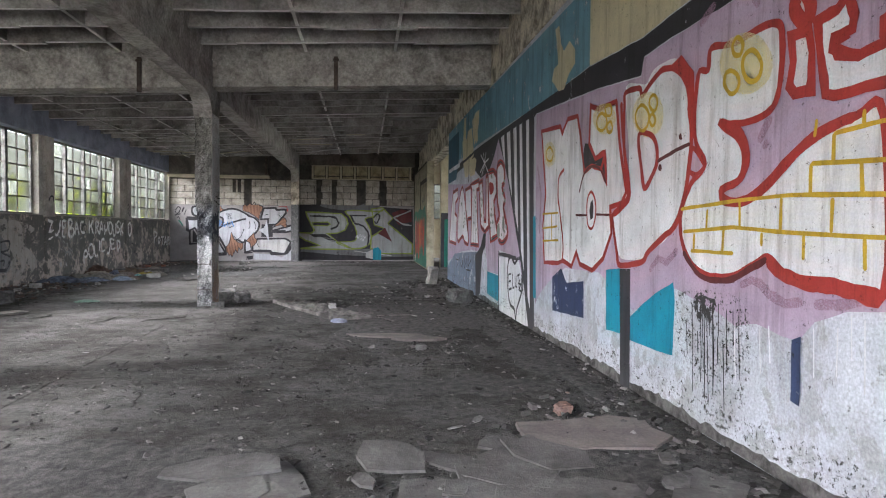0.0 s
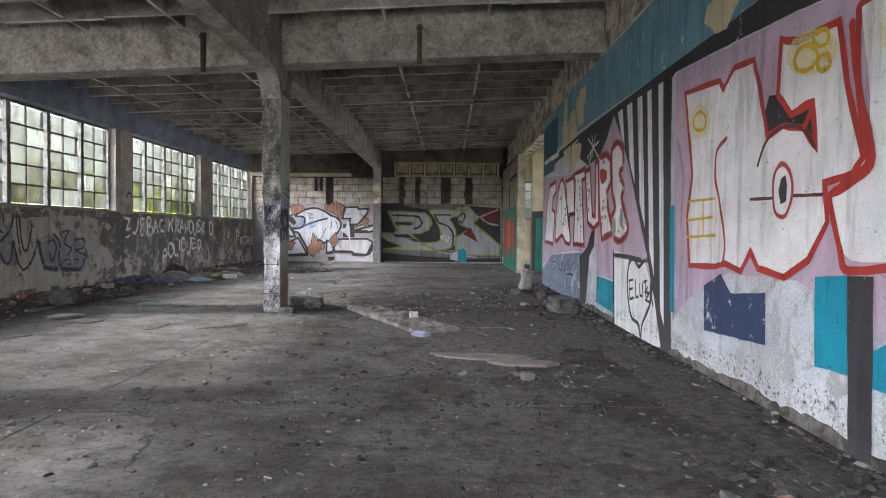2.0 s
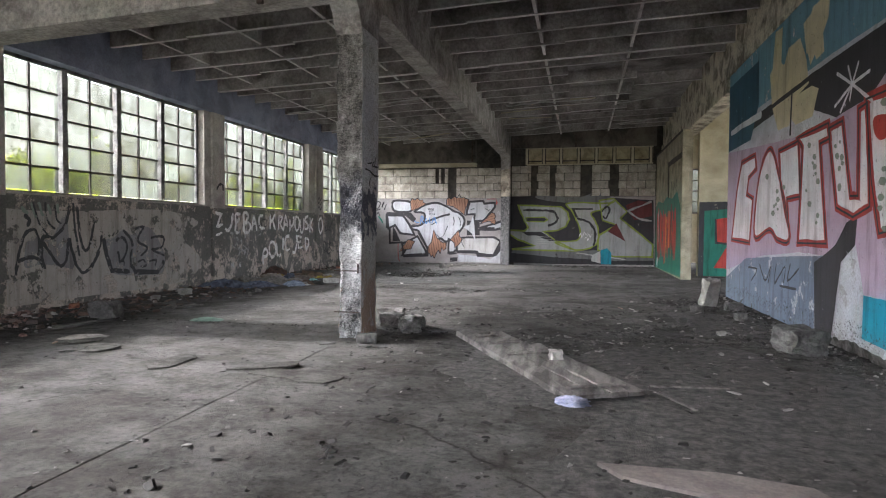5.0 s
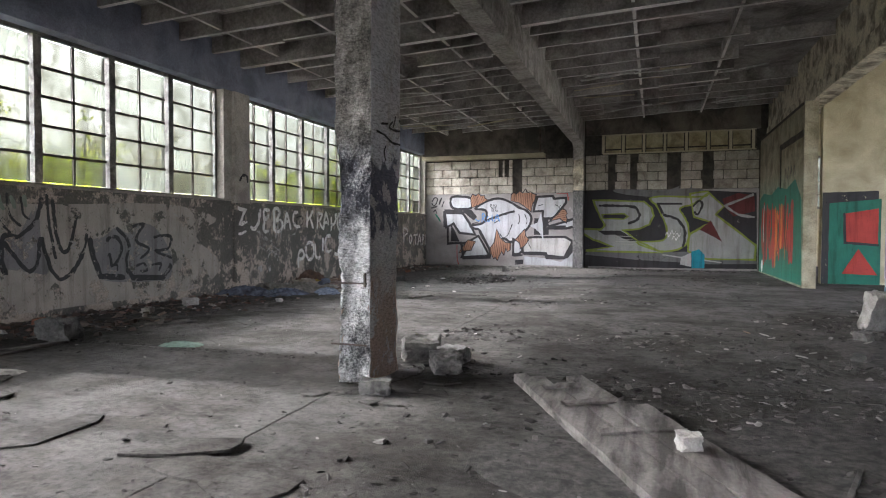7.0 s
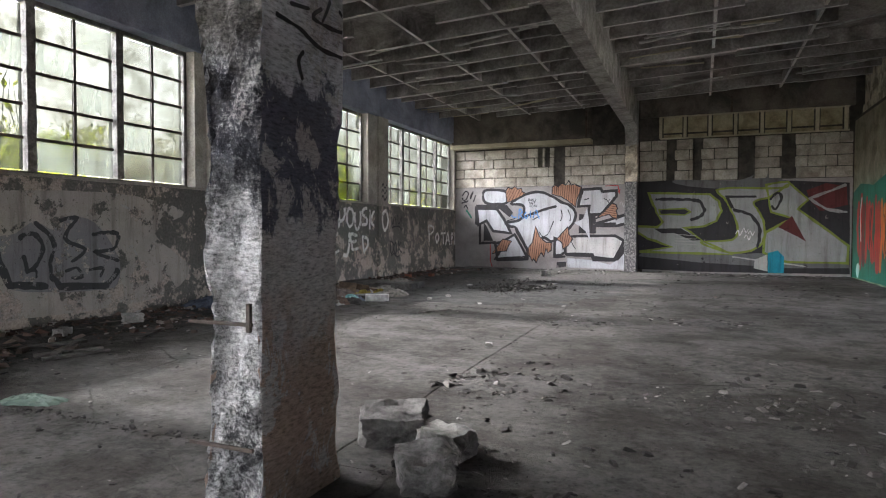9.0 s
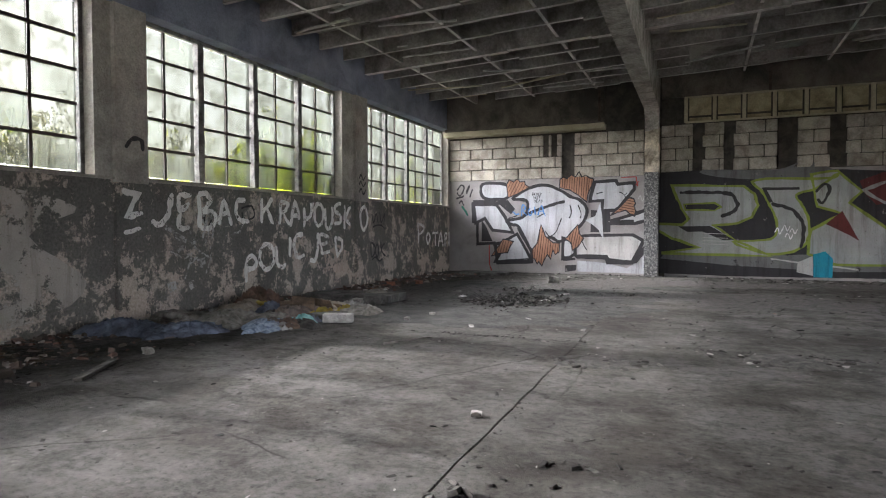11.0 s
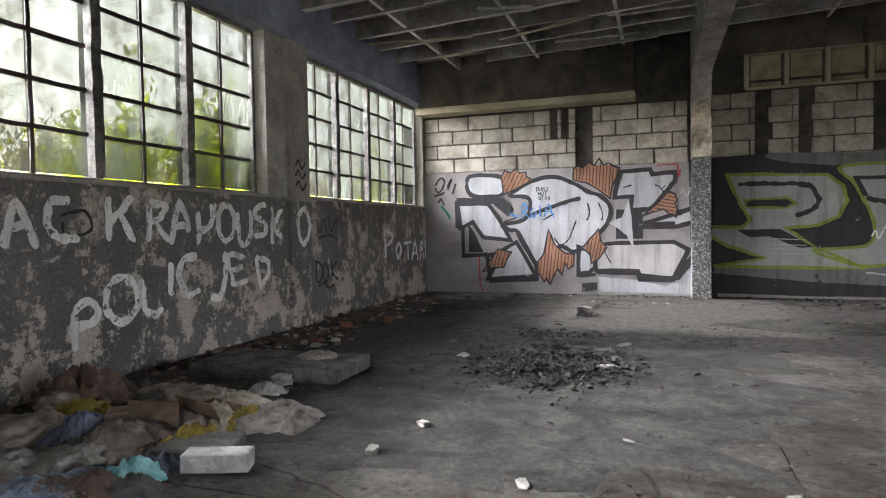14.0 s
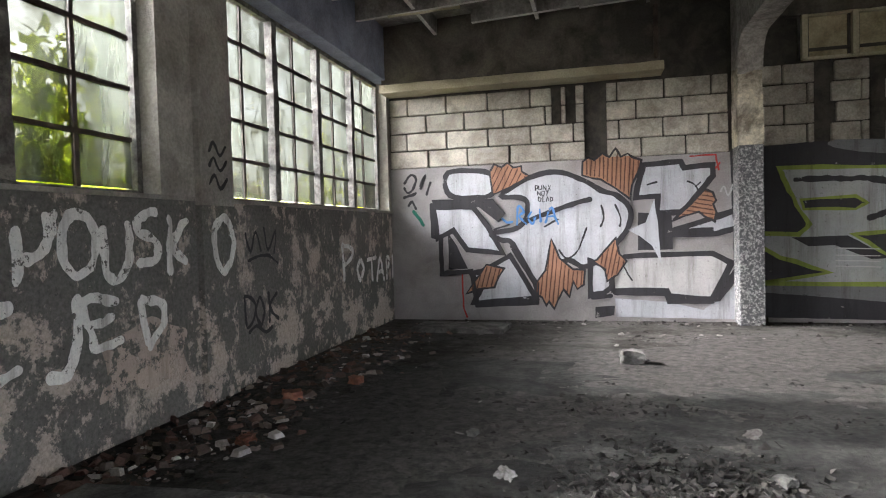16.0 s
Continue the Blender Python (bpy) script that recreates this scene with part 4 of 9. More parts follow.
fill("letter_fill", EW, P_RED, 5, [(4.32, 2.58), (4.17, 2.61), (3.99, 2.45), (3.96, 2.05), (4.0, 1.95), (4.04, 2.17), (4.07, 2.35), (4.16, 2.47)])
stroke("letter_outline", EW, P_RED, 6, 0.05, [(4.84, 2.14), (4.64, 2.12), (4.53, 2.03), (4.51, 1.88), (4.61, 1.77), (4.72, 1.7), (4.78, 1.87)], closed=True)
stroke("letter_outline", EW, P_MAROON, 6, 0.028, [(4.5, 1.89), (4.21, 1.94), (4.02, 1.96)], smooth=False)
fill("letter_fill", EW, P_MAROON, 6, [(4.18, 2.03), (4.16, 2.05), (4.14, 2.04), (4.13, 2.01), (4.14, 2.0), (4.17, 2.01)])
fill("letter_fill", EW, P_MAROON, 6, [(4.49, 1.84), (4.47, 1.87), (4.44, 1.86), (4.43, 1.83), (4.45, 1.81), (4.48, 1.82)])
fill("letter_fill", EW, P_WHITE, 3, [(3.78, 2.55), (3.54, 2.51), (3.17, 2.51), (3.08, 2.4), (3.11, 2.1), (3.24, 2.01), (3.52, 2.01), (3.66, 2.04), (3.45, 1.9), (3.4, 1.76), (3.46, 1.66), (3.63, 1.62), (3.59, 1.56), (3.43, 1.54), (3.23, 1.6), (3.0, 1.75), (2.8, 1.85), (2.55, 1.89), (2.4, 1.87), (2.37, 1.09), (2.66, 1.11), (2.98, 1.12), (3.16, 1.21), (3.29, 1.16), (3.54, 1.07), (3.87, 1.08), (4.08, 1.23), (4.14, 1.45), (4.01, 1.68), (3.83, 1.8), (3.97, 2.01), (3.94, 2.41), (3.82, 2.42)], smooth=True)
stroke("letter_outline", EW, P_RED, 4, 0.045, [(3.78, 2.55), (3.54, 2.51), (3.17, 2.51), (3.08, 2.4), (3.11, 2.1), (3.24, 2.01), (3.52, 2.01), (3.66, 2.04), (3.45, 1.9), (3.4, 1.76), (3.46, 1.66), (3.63, 1.62), (3.59, 1.56), (3.43, 1.54), (3.23, 1.6), (3.0, 1.75), (2.8, 1.85), (2.55, 1.89), (2.4, 1.87), (2.37, 1.09), (2.66, 1.11), (2.98, 1.12), (3.16, 1.21), (3.29, 1.16), (3.54, 1.07), (3.87, 1.08), (4.08, 1.23), (4.14, 1.45), (4.01, 1.68), (3.83, 1.8), (3.97, 2.01), (3.94, 2.41), (3.82, 2.42)], closed=True)
stroke("letter_outline", EW, P_RED, 6, 0.055, [(3.66, 2.05), (3.45, 1.96), (3.36, 1.8), (3.42, 1.67), (3.6, 1.62), (3.59, 1.55), (3.38, 1.53), (3.17, 1.61), (2.95, 1.76), (2.75, 1.85), (2.55, 1.89)])
stroke("letter_outline", EW, P_MAROON, 6, 0.04, [(4.08, 1.21), (3.86, 1.06), (3.54, 1.05), (3.28, 1.15), (3.16, 1.2)])
stroke("letter_outline", EW, P_RED, 6, 0.075, [(3.16, 1.2), (2.98, 1.11), (2.66, 1.09), (2.37, 1.07)])
stroke("letter_outline", EW, P_RED, 6, 0.035, [(3.83, 1.8), (3.99, 1.93), (4.03, 1.78), (3.9, 1.73)])
fill("letter_fill", EW, P_WHITE, 3, [(5.13, 2.6), (4.9, 2.58), (4.74, 2.54), (4.6, 2.62), (4.37, 2.63), (4.2, 2.59), (4.1, 2.48), (4.06, 2.31), (4.04, 2.04), (4.01, 1.84), (4.08, 1.65), (4.19, 1.45), (4.39, 1.27), (4.63, 1.2), (4.72, 1.13), (5.17, 1.11), (5.3, 1.29), (5.38, 1.5), (5.08, 1.69), (5.04, 1.93), (5.09, 2.28)], smooth=True)
fill("letter_fill", EW, P_WHITE, 3, [(3.01, 2.39), (2.88, 2.38), (2.85, 2.27), (2.85, 2.07), (2.97, 2.08), (3.02, 2.13), (2.99, 2.25)])
stroke("letter_outline", EW, P_RED, 4, 0.056, [(3.01, 2.39), (2.88, 2.38), (2.85, 2.27), (2.85, 2.07), (2.97, 2.08), (3.02, 2.13), (2.99, 2.25)], closed=True, smooth=False)
fill("letter_fill", EW, P_WHITE, 3, [(2.82, 2.41), (2.69, 2.42), (2.62, 2.47), (2.58, 2.36), (2.59, 2.3), (2.7, 2.29), (2.71, 2.24), (2.63, 2.2), (2.55, 2.16), (2.41, 2.18), (2.41, 2.28), (2.27, 2.31), (2.12, 2.21), (2.11, 2.01), (2.4, 2.01), (2.69, 2.01), (2.75, 2.03), (2.77, 2.14), (2.79, 2.23)])
stroke("letter_outline", EW, P_RED, 4, 0.056, [(2.82, 2.41), (2.69, 2.42), (2.62, 2.47), (2.58, 2.36), (2.59, 2.3), (2.7, 2.29), (2.71, 2.24), (2.63, 2.2), (2.55, 2.16), (2.41, 2.18), (2.41, 2.28), (2.27, 2.31), (2.12, 2.21), (2.11, 2.01), (2.4, 2.01), (2.69, 2.01), (2.75, 2.03), (2.77, 2.14), (2.79, 2.23)], closed=True, smooth=False)
stroke("letter_outline", EW, P_RED, 4, 0.09, [(2.87, 2.49), (2.88, 2.44), (2.92, 2.43), (2.96, 2.47), (2.99, 2.53), (2.97, 2.58), (2.93, 2.59), (2.89, 2.55)], closed=True)
fill("letter_fill", EW, P_WHITE, 3, [(2.93, 2.59), (2.88, 2.54), (2.87, 2.48), (2.9, 2.42), (2.95, 2.45), (2.98, 2.5), (2.98, 2.57)])
fill("letter_fill", EW, P_RED, 6, [(2.71, 2.29), (2.63, 2.29), (2.59, 2.26), (2.68, 2.24), (2.63, 2.21), (2.55, 2.16), (2.57, 2.14), (2.69, 2.18), (2.72, 2.24)])
stroke("brick_line", EW, P_YELLOW, 6, 0.024, [(2.68, 1.83), (2.4, 1.84), (2.05, 1.83)], smooth=False)
stroke("brick_line", EW, P_YELLOW, 6, 0.024, [(2.83, 1.7), (2.39, 1.67), (2.04, 1.64)], smooth=False)
stroke("brick_line", EW, P_YELLOW, 6, 0.024, [(4.13, 1.51), (3.5, 1.54), (2.99, 1.55), (2.38, 1.52), (2.04, 1.49)], smooth=False)
stroke("brick_line", EW, P_YELLOW, 6, 0.024, [(4.09, 1.35), (3.49, 1.38), (2.98, 1.35), (2.37, 1.33), (2.03, 1.31)], smooth=False)
stroke("brick_line", EW, P_YELLOW, 6, 0.024, [(3.98, 1.22), (3.48, 1.22)], smooth=False)
stroke("brick_line", EW, P_YELLOW, 6, 0.024, [(3.78, 1.5), (3.79, 1.37)], smooth=False)
stroke("brick_line", EW, P_YELLOW, 6, 0.024, [(3.43, 1.54), (3.42, 1.38)], smooth=False)
stroke("brick_line", EW, P_YELLOW, 6, 0.024, [(3.59, 1.37), (3.6, 1.21)], smooth=False)
stroke("brick_line", EW, P_YELLOW, 6, 0.024, [(3.94, 1.34), (3.94, 1.23)], smooth=False)
stroke("brick_line", EW, P_YELLOW, 6, 0.024, [(3.05, 1.54), (3.05, 1.36)], smooth=False)
stroke("brick_line", EW, P_YELLOW, 6, 0.024, [(3.21, 1.35), (3.21, 1.27)], smooth=False)
stroke("brick_line", EW, P_YELLOW, 6, 0.024, [(2.83, 1.7), (2.83, 1.54)], smooth=False)
stroke("brick_line", EW, P_YELLOW, 6, 0.024, [(2.8, 1.92), (2.81, 1.83)], smooth=False)
stroke("brick_line", EW, P_YELLOW, 6, 0.024, [(2.68, 1.83), (2.68, 1.69)], smooth=False)
stroke("brick_line", EW, P_YELLOW, 6, 0.024, [(2.5, 1.91), (2.5, 1.84)], smooth=False)
stroke("brick_line", EW, P_YELLOW, 6, 0.024, [(2.51, 1.68), (2.5, 1.53)], smooth=False)
stroke("brick_line", EW, P_YELLOW, 6, 0.024, [(2.68, 1.52), (2.68, 1.35)], smooth=False)
stroke("brick_line", EW, P_YELLOW, 6, 0.024, [(2.87, 1.35), (2.87, 1.21)], smooth=False)
stroke("brick_line", EW, P_YELLOW, 6, 0.024, [(2.48, 1.33), (2.47, 1.18)], smooth=False)
stroke("brick_line", EW, P_YELLOW, 6, 0.024, [(7.62, 1.56), (6.97, 1.56)], smooth=False)
stroke("brick_line", EW, P_YELLOW, 6, 0.024, [(7.61, 1.38), (7, 1.4)], smooth=False)
stroke("brick_line", EW, P_YELLOW, 6, 0.024, [(7.59, 1.22), (6.95, 1.24)], smooth=False)
stroke("brick_line", EW, P_YELLOW, 6, 0.024, [(7.23, 1.55), (7.21, 1.23)], smooth=False)
stroke("brick_line", EW, P_YELLOW, 6, 0.024, [(2.3, 1.66), (2.29, 1.51)], smooth=False)
stroke("brick_line", EW, P_YELLOW, 6, 0.024, [(2.18, 1.5), (2.17, 1.32)], smooth=False)
stroke("paint_ring", EW, P_YELLOW, 6, 0.03, [(3.25, 2.3), (3.27, 2.24), (3.34, 2.23), (3.4, 2.27), (3.43, 2.34), (3.41, 2.4), (3.34, 2.41), (3.28, 2.36)], closed=True)
stroke("paint_ring", EW, P_YELLOW, 6, 0.03, [(3.46, 2.26), (3.48, 2.21), (3.54, 2.2), (3.59, 2.24), (3.62, 2.29), (3.6, 2.34), (3.54, 2.34), (3.49, 2.31)], closed=True)
stroke("paint_ring", EW, P_YELLOW, 6, 0.03, [(3.43, 2.46), (3.45, 2.42), (3.48, 2.42), (3.52, 2.44), (3.54, 2.49), (3.52, 2.52), (3.49, 2.53), (3.45, 2.5)], closed=True)
stroke("paint_ring", EW, P_YELLOW, 6, 0.03, [(4.66, 2.26), (4.69, 2.19), (4.78, 2.17), (4.87, 2.22), (4.91, 2.3), (4.88, 2.36), (4.79, 2.38), (4.7, 2.33)], closed=True)
stroke("paint_ring", EW, P_YELLOW, 6, 0.03, [(4.52, 2.34), (4.54, 2.3), (4.58, 2.29), (4.63, 2.32), (4.66, 2.37), (4.64, 2.41), (4.59, 2.42), (4.54, 2.39)], closed=True)
stroke("paint_ring", EW, P_YELLOW, 6, 0.03, [(5.53, 2.37), (5.57, 2.32), (5.65, 2.31), (5.75, 2.34), (5.79, 2.41), (5.75, 2.46), (5.66, 2.47), (5.57, 2.43)], closed=True)
stroke("paint_ring", EW, P_YELLOW, 6, 0.03, [(5.42, 2.46), (5.44, 2.42), (5.5, 2.42), (5.55, 2.44), (5.58, 2.49), (5.56, 2.52), (5.5, 2.52), (5.44, 2.5)], closed=True)
stroke("paint_ring", EW, P_YELLOW, 6, 0.03, [(7.2, 2.27), (7.24, 2.21), (7.34, 2.2), (7.44, 2.23), (7.49, 2.3), (7.45, 2.35), (7.35, 2.37), (7.25, 2.33)], closed=True)
stroke("paint_ring", EW, P_YELLOW, 6, 0.03, [(4.55, 2.22), (4.56, 2.19), (4.6, 2.18), (4.63, 2.2), (4.65, 2.23), (4.64, 2.26), (4.6, 2.27), (4.57, 2.25)], closed=True)
stroke("paint_ring", EW, P_YELLOW, 6, 0.03, [(5.4, 2.3), (5.41, 2.27), (5.46, 2.26), (5.51, 2.28), (5.53, 2.32), (5.51, 2.35), (5.46, 2.36), (5.42, 2.34)], closed=True)
stroke("spray_shadow", EW, P_PLUM, 2, 0.055, [(3.42, 1.03), (3.31, 1.07), (3.23, 1.06), (3.15, 1), (3.01, 0.97), (2.88, 0.99)], smooth=False)
stroke("spray_shadow", EW, P_PLUM, 2, 0.055, [(4.62, 1.04), (4.48, 1.14), (4.34, 1.12), (4.18, 1.22)], smooth=False)
stroke("spray_shadow", EW, P_PLUM, 2, 0.055, [(3.27, 1.87), (3.22, 1.94), (3.17, 2)], smooth=False)
stroke("spray_shadow", EW, P_PLUM, 2, 0.055, [(3.75, 2.83), (3.84, 2.79), (3.94, 2.75)], smooth=False)
stroke("spray_shadow", EW, P_PLUM, 2, 0.055, [(3.36, 2.73), (3.3, 2.65)], smooth=False)
stroke("spray_shadow", EW, P_PLUM, 2, 0.055, [(7.91, 2.2), (7.73, 1.82), (7.78, 1.31)], smooth=False)
stroke("spray_shadow", EW, P_PLUM, 2, 0.055, [(2.8, 0.99), (2.61, 1.01), (2.48, 1.05)], smooth=False)
stroke("spray_shadow", EW, P_PLUM, 2, 0.055, [(6, 0.93), (5.82, 1.06), (5.57, 1.16)], smooth=False)
stroke("spray_shadow", EW, P_PLUM, 2, 0.055, [(3.19, 1.87), (3.23, 1.83)], smooth=False)
fill("overspray", EW, P_YSPRAY, 5, [(3.15, 2.29), (3.19, 2.2), (3.31, 2.16), (3.47, 2.19), (3.62, 2.29), (3.68, 2.42), (3.63, 2.52), (3.49, 2.55), (3.32, 2.5), (3.2, 2.4)], smooth=True)
fill("overspray", EW, P_YSPRAY, 5, [(4.42, 2.24), (4.46, 2.14), (4.59, 2.1), (4.76, 2.12), (4.91, 2.21), (4.98, 2.33), (4.92, 2.43), (4.78, 2.47), (4.6, 2.44), (4.47, 2.35)], smooth=True)
fill("overspray", EW, P_YSPRAY, 5, [(5.33, 2.37), (5.38, 2.29), (5.51, 2.26), (5.68, 2.28), (5.83, 2.36), (5.9, 2.46), (5.84, 2.54), (5.7, 2.57), (5.53, 2.54), (5.39, 2.46)], smooth=True)
fill("overspray", EW, P_YSPRAY, 5, [(7.12, 2.26), (7.15, 2.17), (7.26, 2.13), (7.41, 2.14), (7.53, 2.21), (7.58, 2.31), (7.54, 2.4), (7.42, 2.44), (7.28, 2.42), (7.16, 2.35)], smooth=True)
# painted wall: lower patches
fill("paint_patch", EW, P_NAVY, 3, [(7.19, 0.79), (6.85, 0.92), (6.66, 0.77), (6.11, 0.83), (6.09, 0.45), (7.16, 0.39)])
fill("paint_patch", EW, P_CYAN, 3, [(5.51, 0.99), (5.19, 1.02), (5.16, 0.45), (5.49, 0.43)])
fill("paint_patch", EW, P_BLACK, 4, [(5.19, 1.02), (4.97, 1.03), (4.94, -0.04), (5.14, -0.02)])
fill("paint_patch", EW, P_CYAN, 3, [(4.97, 0.62), (4.76, 0.74), (4.51, 0.87), (4.23, 0.98), (4.2, 0.85), (4.22, 0.44), (4.96, 0.42)])
fill("paint_patch", EW, P_NAVY, 3, [(2.95, 0.78), (2.88, 0.81), (2.88, 0.45), (2.95, 0.46)])
edge = random.Random(5)
rim = [(0.95 + 0.06 * i, 0.06 + 0.08 * abs(noise.noise(Vector((i * 0.06, 3, 0)))) + 0.022 * edge.random() + 0.03 * noise.noise(Vector((i * 0.4, 1, 0)))) for i in range(264)]
fill("bare_footing", EW, FOOTING, 1, [(16.75, 0.001), (0.95, 0.001)] + rim)
fill("splash_dirt", EW, P_SPECK, 4, [(16.75, 0.1), (0.95, 0.1)] + [(y, z * 2.2 + 0.08) for y, z in rim])
fill("paint_stain", EW, P_SPECK, 2, [(4.17, 0.89), (3.86, 0.96), (3.54, 0.96), (3.36, 0.93), (3.3, 0.72), (3.33, 0.35), (3.51, 0.12), (3.77, 0.18), (3.95, 0.4), (4.11, 0.51), (4.19, 0.68)], smooth=True)
stroke("paint_drip", EW, P_BLACK, 3, 0.009, [(3.96, 0.86), (3.94, 0.58), (3.93, 0.25)], smooth=False)
stroke("paint_drip", EW, P_BLACK, 3, 0.009, [(3.83, 0.89), (3.8, 0.44)], smooth=False)
stroke("paint_drip", EW, P_BLACK, 3, 0.009, [(3.71, 0.86), (3.69, 0.57), (3.68, 0.29)], smooth=False)
stroke("paint_drip", EW, P_BLACK, 3, 0.009, [(3.64, 0.89), (3.63, 0.68)], smooth=False)
stroke("paint_drip", EW, P_BLACK, 3, 0.009, [(3.55, 0.87), (3.53, 0.48)], smooth=False)
stroke("paint_drip", EW, P_BLACK, 3, 0.009, [(3.48, 0.87), (3.47, 0.65)], smooth=False)
stroke("paint_drip", EW, P_BLACK, 3, 0.009, [(4.03, 0.74), (4.01, 0.49)], smooth=False)
stroke("paint_drip", EW, P_BLACK, 3, 0.009, [(3.77, 0.76), (3.73, 0.22)], smooth=False)
stroke("paint_drip", EW, P_BLACK, 3, 0.009, [(3.42, 0.85), (3.4, 0.46)], smooth=False)
stroke("paint_drip", EW, P_BLACK, 3, 0.009, [(3.58, 0.66), (3.55, 0.22)], smooth=False)
stroke("paint_drip", EW, P_BLACK, 3, 0.011, [(3.85, 0.84), (3.83, 0.53), (3.83, 0.34)], smooth=False)
stroke("paint_drip", EW, P_BLACK, 3, 0.011, [(3.81, 0.87), (3.79, 0.62), (3.78, 0.24)], smooth=False)
stroke("paint_drip", EW, P_BLACK, 3, 0.011, [(3.7, 0.82), (3.68, 0.57), (3.68, 0.34)], smooth=False)
stroke("paint_drip", EW, P_BLACK, 3, 0.011, [(3.75, 0.85), (3.73, 0.67)], smooth=False)
stroke("paint_drip", EW, P_BLACK, 3, 0.011, [(3.64, 0.68), (3.63, 0.5)], smooth=False)
stroke("paint_drip", EW, P_BLACK, 3, 0.011, [(3.88, 0.68), (3.87, 0.53)], smooth=False)
fill("paint_stain", EW, P_GRIME, 3, [(3.94, 0.88), (3.87, 0.94), (3.77, 0.92), (3.67, 0.91), (3.7, 0.8), (3.75, 0.74), (3.81, 0.8), (3.86, 0.74), (3.92, 0.81)], smooth=True)
stroke("paint_drip", EW, P_WHITE, 3, 0.009, [(3.22, 0.8), (3.2, 0.54)], smooth=False)
stroke("paint_drip", EW, P_WHITE, 3, 0.009, [(3.14, 0.83), (3.12, 0.62)], smooth=False)
stroke("paint_drip", EW, P_WHITE, 3, 0.009, [(2.55, 0.97), (2.54, 0.76)], smooth=False)
stroke("paint_drip", EW, P_WHITE, 3, 0.009, [(3.46, 0.75), (3.44, 0.45)], smooth=False)
stroke("paint_drip", EW, P_WHITE, 3, 0.009, [(2.79, 0.87), (2.78, 0.62)], smooth=False)
stroke("paint_drip", EW, P_WHITE, 3, 0.009, [(2.47, 0.96), (2.46, 0.62)], smooth=False)
stroke("paint_drip", EW, P_WHITE, 3, 0.009, [(2.63, 0.9), (2.63, 0.66)], smooth=False)
# blue band: flakes of cream paint
fill("paint_flake", EW, P_CREAM, 3, [(7.2, 3.75), (7.05, 3.75), (6.97, 3.51), (6.86, 3.4), (6.67, 3.46), (6.48, 3.31), (6.47, 3.16), (6.69, 3.09), (6.84, 2.96), (7.05, 2.99), (7.32, 3.17), (7.24, 3.29), (7.07, 3.31), (7.12, 3.52)])
fill("paint_flake", EW, P_CREAM, 3, [(14.34, 3.38), (14.02, 3.55), (13.72, 3.35), (13.54, 3.54), (13.11, 3.53), (12.88, 3.22), (12.78, 2.91), (13.29, 2.82), (13.45, 2.53), (13.92, 2.54), (14.21, 2.91)])
fill("paint_flake", EW, P_CREAM, 3, [(12.97, 3.5), (12.7, 3.77), (12.19, 3.75), (12.23, 3.49), (12.44, 3.3), (12.74, 3.11)])
fill("paint_flake", EW, P_CREAM, 3, [(14.12, 3.91), (13.81, 3.89), (13.84, 3.38), (13.49, 3.36), (13.51, 3.08), (13.97, 3.04), (14.11, 2.91), (14.29, 3.1)])
fill("paint_flake", EW, P_CREAM, 3, [(13.01, 3.67), (12.73, 3.71), (12.47, 3.66), (12.53, 3.37), (12.37, 3.38), (12.32, 3.15), (12.55, 3.12), (12.7, 3.29), (12.88, 3.27)])
fill("paint_flake", EW, P_CREAM, 3, [(13.45, 2.85), (12.67, 2.86), (12.46, 2.78), (12.64, 2.5), (13.21, 2.5), (13.39, 2.6)])
stroke("paint_stripe", EW, P_WHITE, 3, 0.1, [(16.63, 2.91), (15.67, 2.92), (14.71, 2.9)], smooth=False)
fill("paint_flake", EW, P_DARKTEAL, 2, [(16.94, 3.75), (14.93, 3.74), (14.88, 3.1), (15.3, 2.61), (16.82, 2.6)])
stroke("paint_line", EW, P_BLACK, 3, 0.06, [(14.71, 2.9), (13.46, 2.94), (12.5, 2.98)], smooth=False)
stroke("paint_line", EW, P_BLACK, 3, 0.06, [(13.41, 2.39), (13.39, 2.7), (13.38, 2.98)], smooth=False)
# stripes
fill("paint_field", EW, P_BLACK, 2, [(10.44, 2.9), (10.03, 2.93), (8.94, 2.92), (8.17, 2.92), (8.1, 2.84), (8.1, 2.17), (7.98, 0.06), (8.27, -0.02), (8.51, 0.44), (8.81, 1.03), (9.2, 1.48), (9.81, 2.2)])
fill("paint_stripe", EW, P_WHITE, 3, [(10.16, 2.9), (9.93, 2.91), (9.8, 2.4), (9.97, 2.57)])
fill("paint_stripe", EW, P_WHITE, 3, [(9.72, 2.91), (9.5, 2.91), (9.33, 1.86), (9.57, 2.17)])
fill("paint_stripe", EW, P_WHITE, 3, [(9.28, 2.91), (9.09, 2.9), (8.9, 1.32), (9.11, 1.61)])
fill("paint_stripe", EW, P_WHITE, 3, [(8.9, 2.9), (8.75, 2.9), (8.54, 0.76), (8.73, 1.08)])
fill("paint_stripe", EW, P_WHITE, 3, [(8.52, 2.89), (8.36, 2.89), (8.2, 0.27), (8.32, 0.42)])
